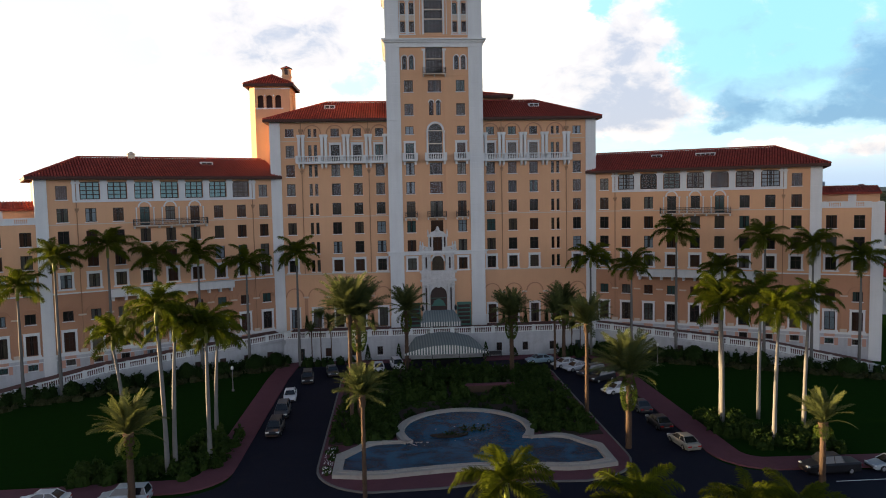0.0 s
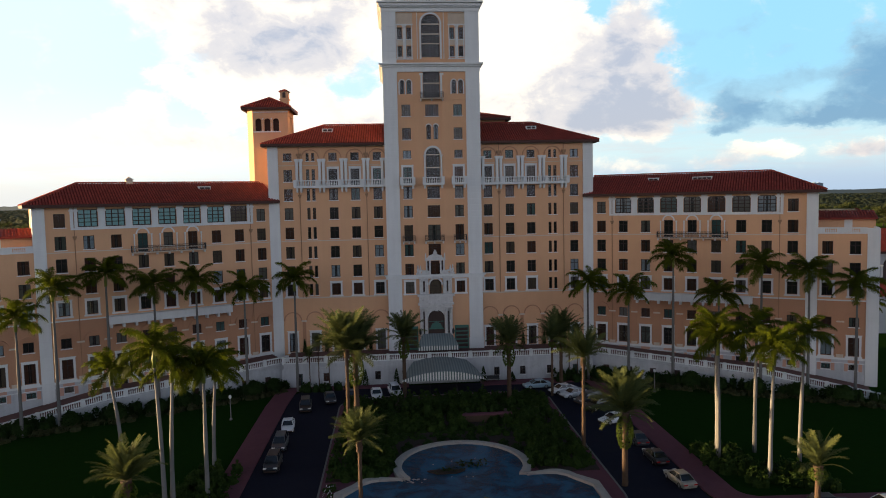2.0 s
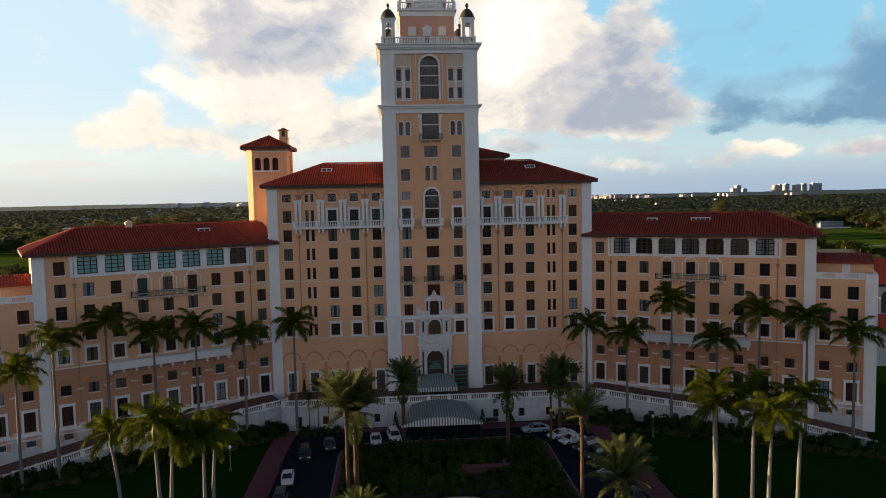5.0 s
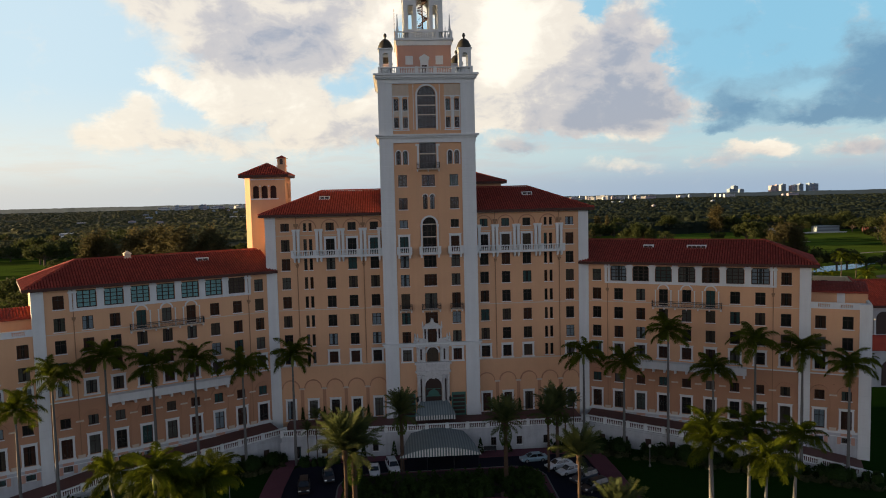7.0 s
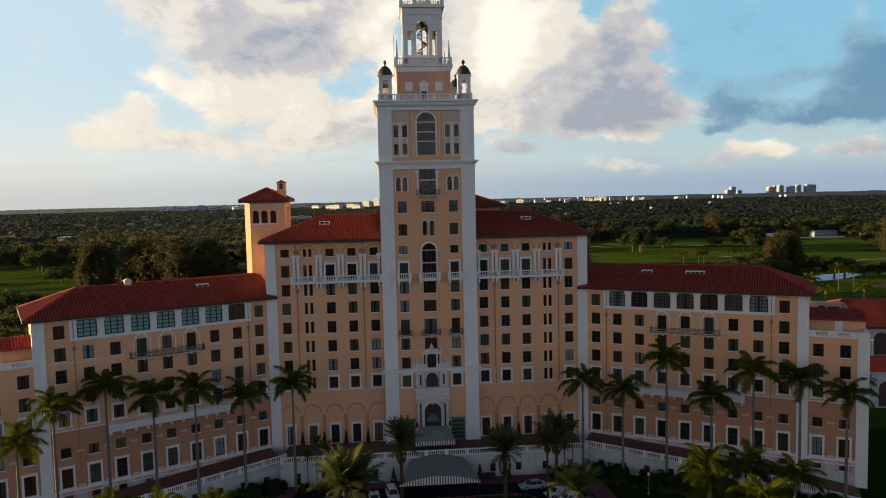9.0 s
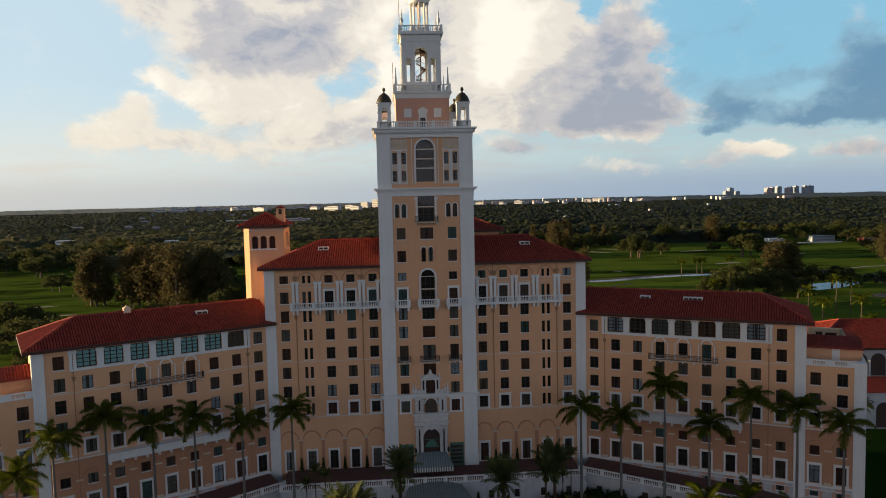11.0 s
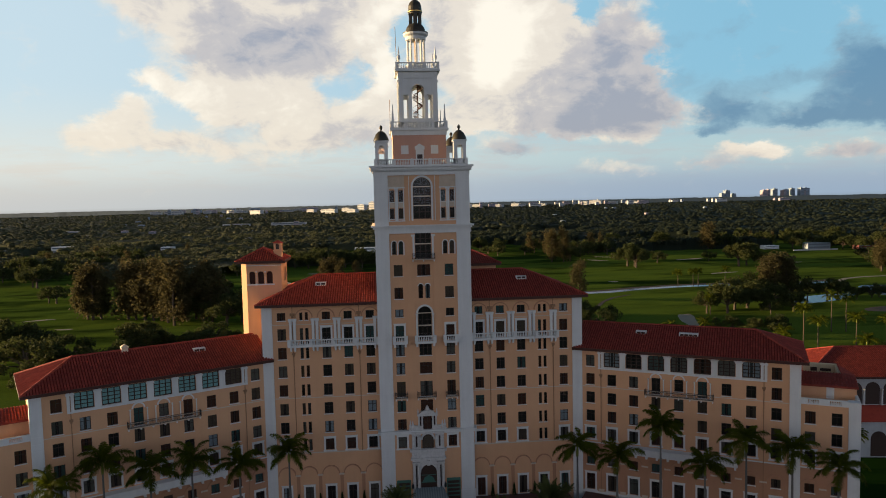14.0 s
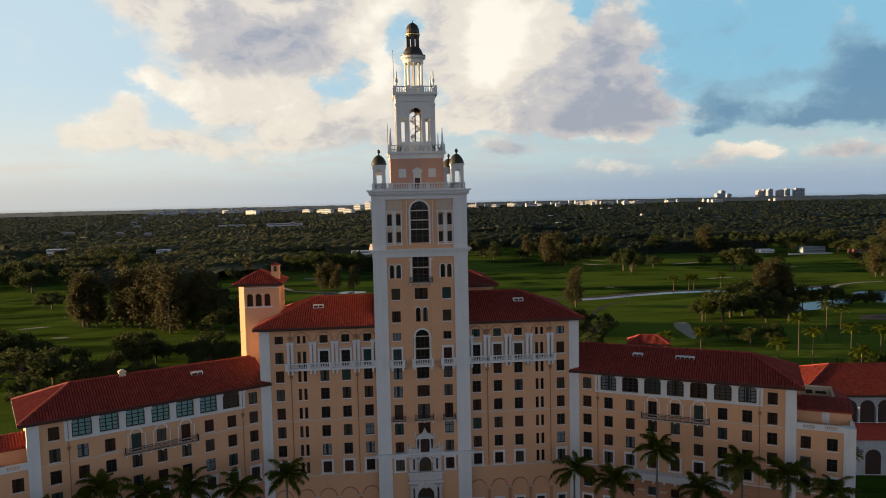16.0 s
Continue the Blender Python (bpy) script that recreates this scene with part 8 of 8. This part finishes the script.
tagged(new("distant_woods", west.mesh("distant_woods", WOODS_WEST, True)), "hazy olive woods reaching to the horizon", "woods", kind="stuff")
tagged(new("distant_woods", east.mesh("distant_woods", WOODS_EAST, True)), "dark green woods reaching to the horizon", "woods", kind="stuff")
rng = random.Random(6)
mb = MB()
n = 400
ridge = [38 + 3 * noise.noise((i * 0.11, 0, 0)) + 2.5 * noise.noise((i * 0.63, 4.0, 0)) + rng.uniform(-0.8, 0.8) for i in range(n + 1)]
for i in range(n):
    a0, a1 = -0.72 + 1.6 * i / n, -0.72 + 1.6 * (i + 1) / n
    mb.quad((4700 * math.sin(a0), 4700 * math.cos(a0) - 60, 0), (4700 * math.sin(a1), 4700 * math.cos(a1) - 60, 0), (4700 * math.sin(a1), 4700 * math.cos(a1) - 60, ridge[i + 1]), (4700 * math.sin(a0), 4700 * math.cos(a0) - 60, ridge[i]))
# emissive sheet: horizon haze glows from its colour, brighter towards the west
HAZE = bpy.data.materials.new("glowing_hazy_treeline")
HAZE.use_nodes = True
t = HAZE.node_tree
k = Nodes(t)
pos = t.nodes.new("ShaderNodeNewGeometry").outputs["Position"]
sp = t.nodes.new("ShaderNodeSeparateXYZ")
t.links.new(pos, sp.inputs[0])
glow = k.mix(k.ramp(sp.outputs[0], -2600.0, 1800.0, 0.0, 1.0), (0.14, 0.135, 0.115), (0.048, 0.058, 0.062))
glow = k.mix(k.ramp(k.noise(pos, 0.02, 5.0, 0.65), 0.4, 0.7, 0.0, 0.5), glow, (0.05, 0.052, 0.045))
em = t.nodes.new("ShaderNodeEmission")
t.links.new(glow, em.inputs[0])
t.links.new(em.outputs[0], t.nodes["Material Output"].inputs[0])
tagged(new("backdrop", mb.mesh("backdrop", HAZE)), "glowing sheet with a hazy grey treeline on the horizon", "treeline", kind="structure")

# skyline and low white buildings
# grey, pink and white far facades hold haze; HOUSEB is raised for sunlight
GREYB = material("hazy_grey_facade", (0.22, 0.28, 0.35), 0.7, 0.08, 0.01, 0.05)
PINKB = material("hazy_pink_facade", (0.33, 0.28, 0.31), 0.7, 0.08, 0.01, 0.05)
WHITEB = material("white_far_facade", (0.44, 0.45, 0.45), 0.7, 0.08, 0.02, 0.1)
REDB = material("dull_red_facade", (0.12, 0.03, 0.03), 0.8, 0.1, 0.05, 0.5)
CLUBB = material("pale_blue_facade", (0.22, 0.27, 0.31), 0.7, 0.08, 0.05, 0.5)
HOUSEB = material("white_house_walls", (0.70, 0.72, 0.73), 0.8, 0.06, 0.1, 1.0)
FARWIN = material("far_window_bands", (0.12, 0.15, 0.19), 0.4, 0.1)


def far_block(x, y, w, h, mat, seed, label, floors=8, depth=40.0, cat="building", turn=0.0):
    t = thing("distant_building", label, cat, Matrix.Translation((x, y, 0)) @ Matrix.Rotation(radians(turn), 4, "Z"))
    part("wall", MB().box(-w / 2, w / 2, 0, depth, 0, h).box(-w * 0.2, w * 0.15, depth * 0.2, depth * 0.6, h, h * 1.05), mat, t)
    for j in range(floors):
        z = h * (j + 0.35) / floors
        part("window_band", MB().box(-w * 0.46, w * 0.46, -h * 0.004, 0.0, z, z + h / floors * 0.42), FARWIN, t)


for i, (x, w, h, m) in enumerate([(2205, 40, 62, GREYB), (2245, 50, 80, GREYB), (2300, 40, 58, GREYB), (2490, 46, 76, PINKB), (2530, 24, 80, PINKB), (2585, 44, 84, GREYB), (2625, 30, 74, PINKB), (2655, 36, 78, GREYB), (2706, 40, 84, GREYB), (2745, 36, 86, GREYB), (2770, 44, 70, PINKB), (2800, 70, 84, GREYB)]):
    far_block(x, 4300 + 20 * (i % 3), w * 0.6, h, m, i, "hazy apartment tower on the far skyline", 9)
rng = random.Random(44)
for i in range(78):
    x = rng.uniform(-1250, -100) if i < 34 else rng.uniform(520, 2000) if i < 68 else rng.uniform(2250, 3050)
    y = rng.uniform(3600, 4400)
    w = rng.choice((10, 14, 18, 26, 40, 60))
    far_block(x, y, w, rng.uniform(24, 34) + (9 if w < 20 and rng.random() < 0.35 else 0), rng.choice((WHITEB, WHITEB, PINKB, GREYB)), 40 + i, "low pale building among the far trees", 3, 20.0)
for i, (x, y, w, h) in enumerate([(-75, 3950, 52, 58), (-135, 3900, 60, 44), (-30, 4000, 80, 40), (-190, 3300, 60, 32), (-250, 3100, 70, 30), (-300, 3350, 46, 26), (-380, 3500, 60, 27), (-150, 3000, 60, 29), (-620, 3300, 90, 30), (-820, 3700, 70, 30), (470, 3900, 60, 42), (530, 3950, 70, 36), (640, 3800, 50, 34), (760, 3950, 60, 40), (900, 3900, 80, 32), (1160, 3900, 50, 40), (1240, 3950, 90, 46), (1330, 3900, 60, 36), (1480, 4000, 90, 34)]):
    far_block(x, y, w * 0.8, h if x < 0 else h * 0.8, WHITEB, 200 + i, "bright white institution block among the far woods", max(3, int(h / 9)), 24.0, turn=-38.0)
for x, y, w, h, lab in ((-250, 1700, 90, 12, "long pale building among the trees"), (-390, 1740, 70, 10, "long pale building among the trees"), (-560, 1250, 24, 8, "pale house among the trees"), (-700, 1500, 26, 9, "pale house among the trees"), (452, 578, 25, 6.4, "white clubhouse hall beyond the fairways"), (392, 607, 12, 3.4, "low white house beyond the fairways"), (409, 594, 16, 3.6, "low white house beyond the fairways"), (488, 556, 14, 5, "dull red house among trees"), (-443, 860, 26, 9, "white villa among the trees"), (-410, 764, 8, 4, "small white house among the trees"), (-323, 595, 6, 4, "small white house among the trees"), (-281, 540, 12, 5, "small white house among the trees"), (-30, 697, 24, 7, "low pale house at the wood's edge"), (-288, 806, 16, 8, "blue-white house among the trees")):
    far_block(x, y, w, h, REDB if "red" in lab else CLUBB if "club" in lab else HOUSEB if y < 900 else WHITEB, 70, lab, 2, 10.0, "house")
gw = thing("garden_wall", "low white garden wall beside the clubhouse", "wall", (438, 562, 0))
part("wall", MB().box(-24, 24, 0, 0.6, 0, 1.3), WHITEB, gw)
rng = random.Random(91)
for i in range(26):
    d = rng.uniform(900, 3200)
    az = rng.uniform(-0.62, -0.12) if i % 4 else rng.uniform(0.0, 0.7)
    far_block(d * math.sin(az), d * math.cos(az) - 60, rng.uniform(5, 15), 7 + d * 0.0035 + rng.uniform(-1, 2), rng.choice((WHITEB, GREYB, GREYB, PINKB)), 100 + i, "pale house among the far trees", 2, 12.0, "house")

# ---- club buildings behind ----
club = thing("club_building", "white two-storey arcaded club house with red tile roof", "building", Matrix.Translation((105, 29.5, 0)) @ Matrix.Rotation(radians(-9), 4, "Z"))
part("wall", MB().box(-6.5, 45, -7.5, 14, 0, 18.0).box(-6.5, 45, -11.0, -7.5, 0, 8.5), DIM_WEATHERED, club, "white rendered arcade wall")
part("side_wall", MB().box(-13.5, -6.5, -2.0, 13.5, 0, 17.9), STUCCO, club, "peach stucco side block")
hip_roof(club, -15.0, 47, -9.0, 15.5, 18.1, 22.6)
lean = MB().add([(-7.0, -11.7, 8.4), (45.4, -11.7, 8.4), (45.4, -7.5, 11.0), (-7.0, -7.5, 11.0), (-7.0, -11.7, 8.6), (45.4, -11.7, 8.6), (45.4, -7.5, 11.2), (-7.0, -7.5, 11.2)], [(3, 2, 1, 0), (4, 5, 6, 7), (0, 1, 5, 4), (1, 2, 6, 5), (2, 3, 7, 6), (3, 0, 4, 7)])
part("lean_to_roof", lean, TILE, club, "red tiled lean-to roof over the lower arcade")
# opaque dark plates on the walls paint the shade inside both arcades
q = MB()
for i in range(11):
    x = -3.0 + 4.0 * i
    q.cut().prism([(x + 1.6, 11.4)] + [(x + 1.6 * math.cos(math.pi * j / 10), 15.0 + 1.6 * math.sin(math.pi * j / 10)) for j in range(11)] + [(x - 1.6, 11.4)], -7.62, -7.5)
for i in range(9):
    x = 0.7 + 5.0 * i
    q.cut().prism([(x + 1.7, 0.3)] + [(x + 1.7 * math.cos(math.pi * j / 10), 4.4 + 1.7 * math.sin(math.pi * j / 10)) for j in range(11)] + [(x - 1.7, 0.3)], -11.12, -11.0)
pieces("arcade_opening", q, FRAME, club, "dark plate for the shade in a round-arched opening")
q = MB()
for i in range(12):
    q.cut().lathe([(0.36, 11.3), (0.25, 11.6), (0.23, 14.6), (0.36, 15.0)], -5.0 + 4.0 * i, -7.75, 8)
pieces("column", q, WHITE, club)
for i, (x, y, h) in enumerate(((90, 12, 9), (94, 13, 8), (86, 8, 7))):
    royal_palm(x, y, h, 0.0, 1.0, 1100 + i, trunk=BARK, label="dark palm beside the club house")
pav = thing("golf_pavilion", "small cream pavilion with red hipped tile roof", "pavilion", Matrix.Translation((98, 139, 0)) @ Matrix.Rotation(radians(-20), 4, "Z"))
part("wall", MB().box(-7, 7, -4, 4, 0, 7.0), STUCCO, pav)
hip_roof(pav, -8.2, 8.2, -5.2, 5.2, 7.0, 9.8)
part("openings", MB().box(-5.5, -3.5, -4.05, -4, 4.6, 6.2).box(-1, 1, -4.05, -4, 4.6, 6.2).box(3.5, 5.5, -4.05, -4, 4.6, 6.2), FRAME, pav)
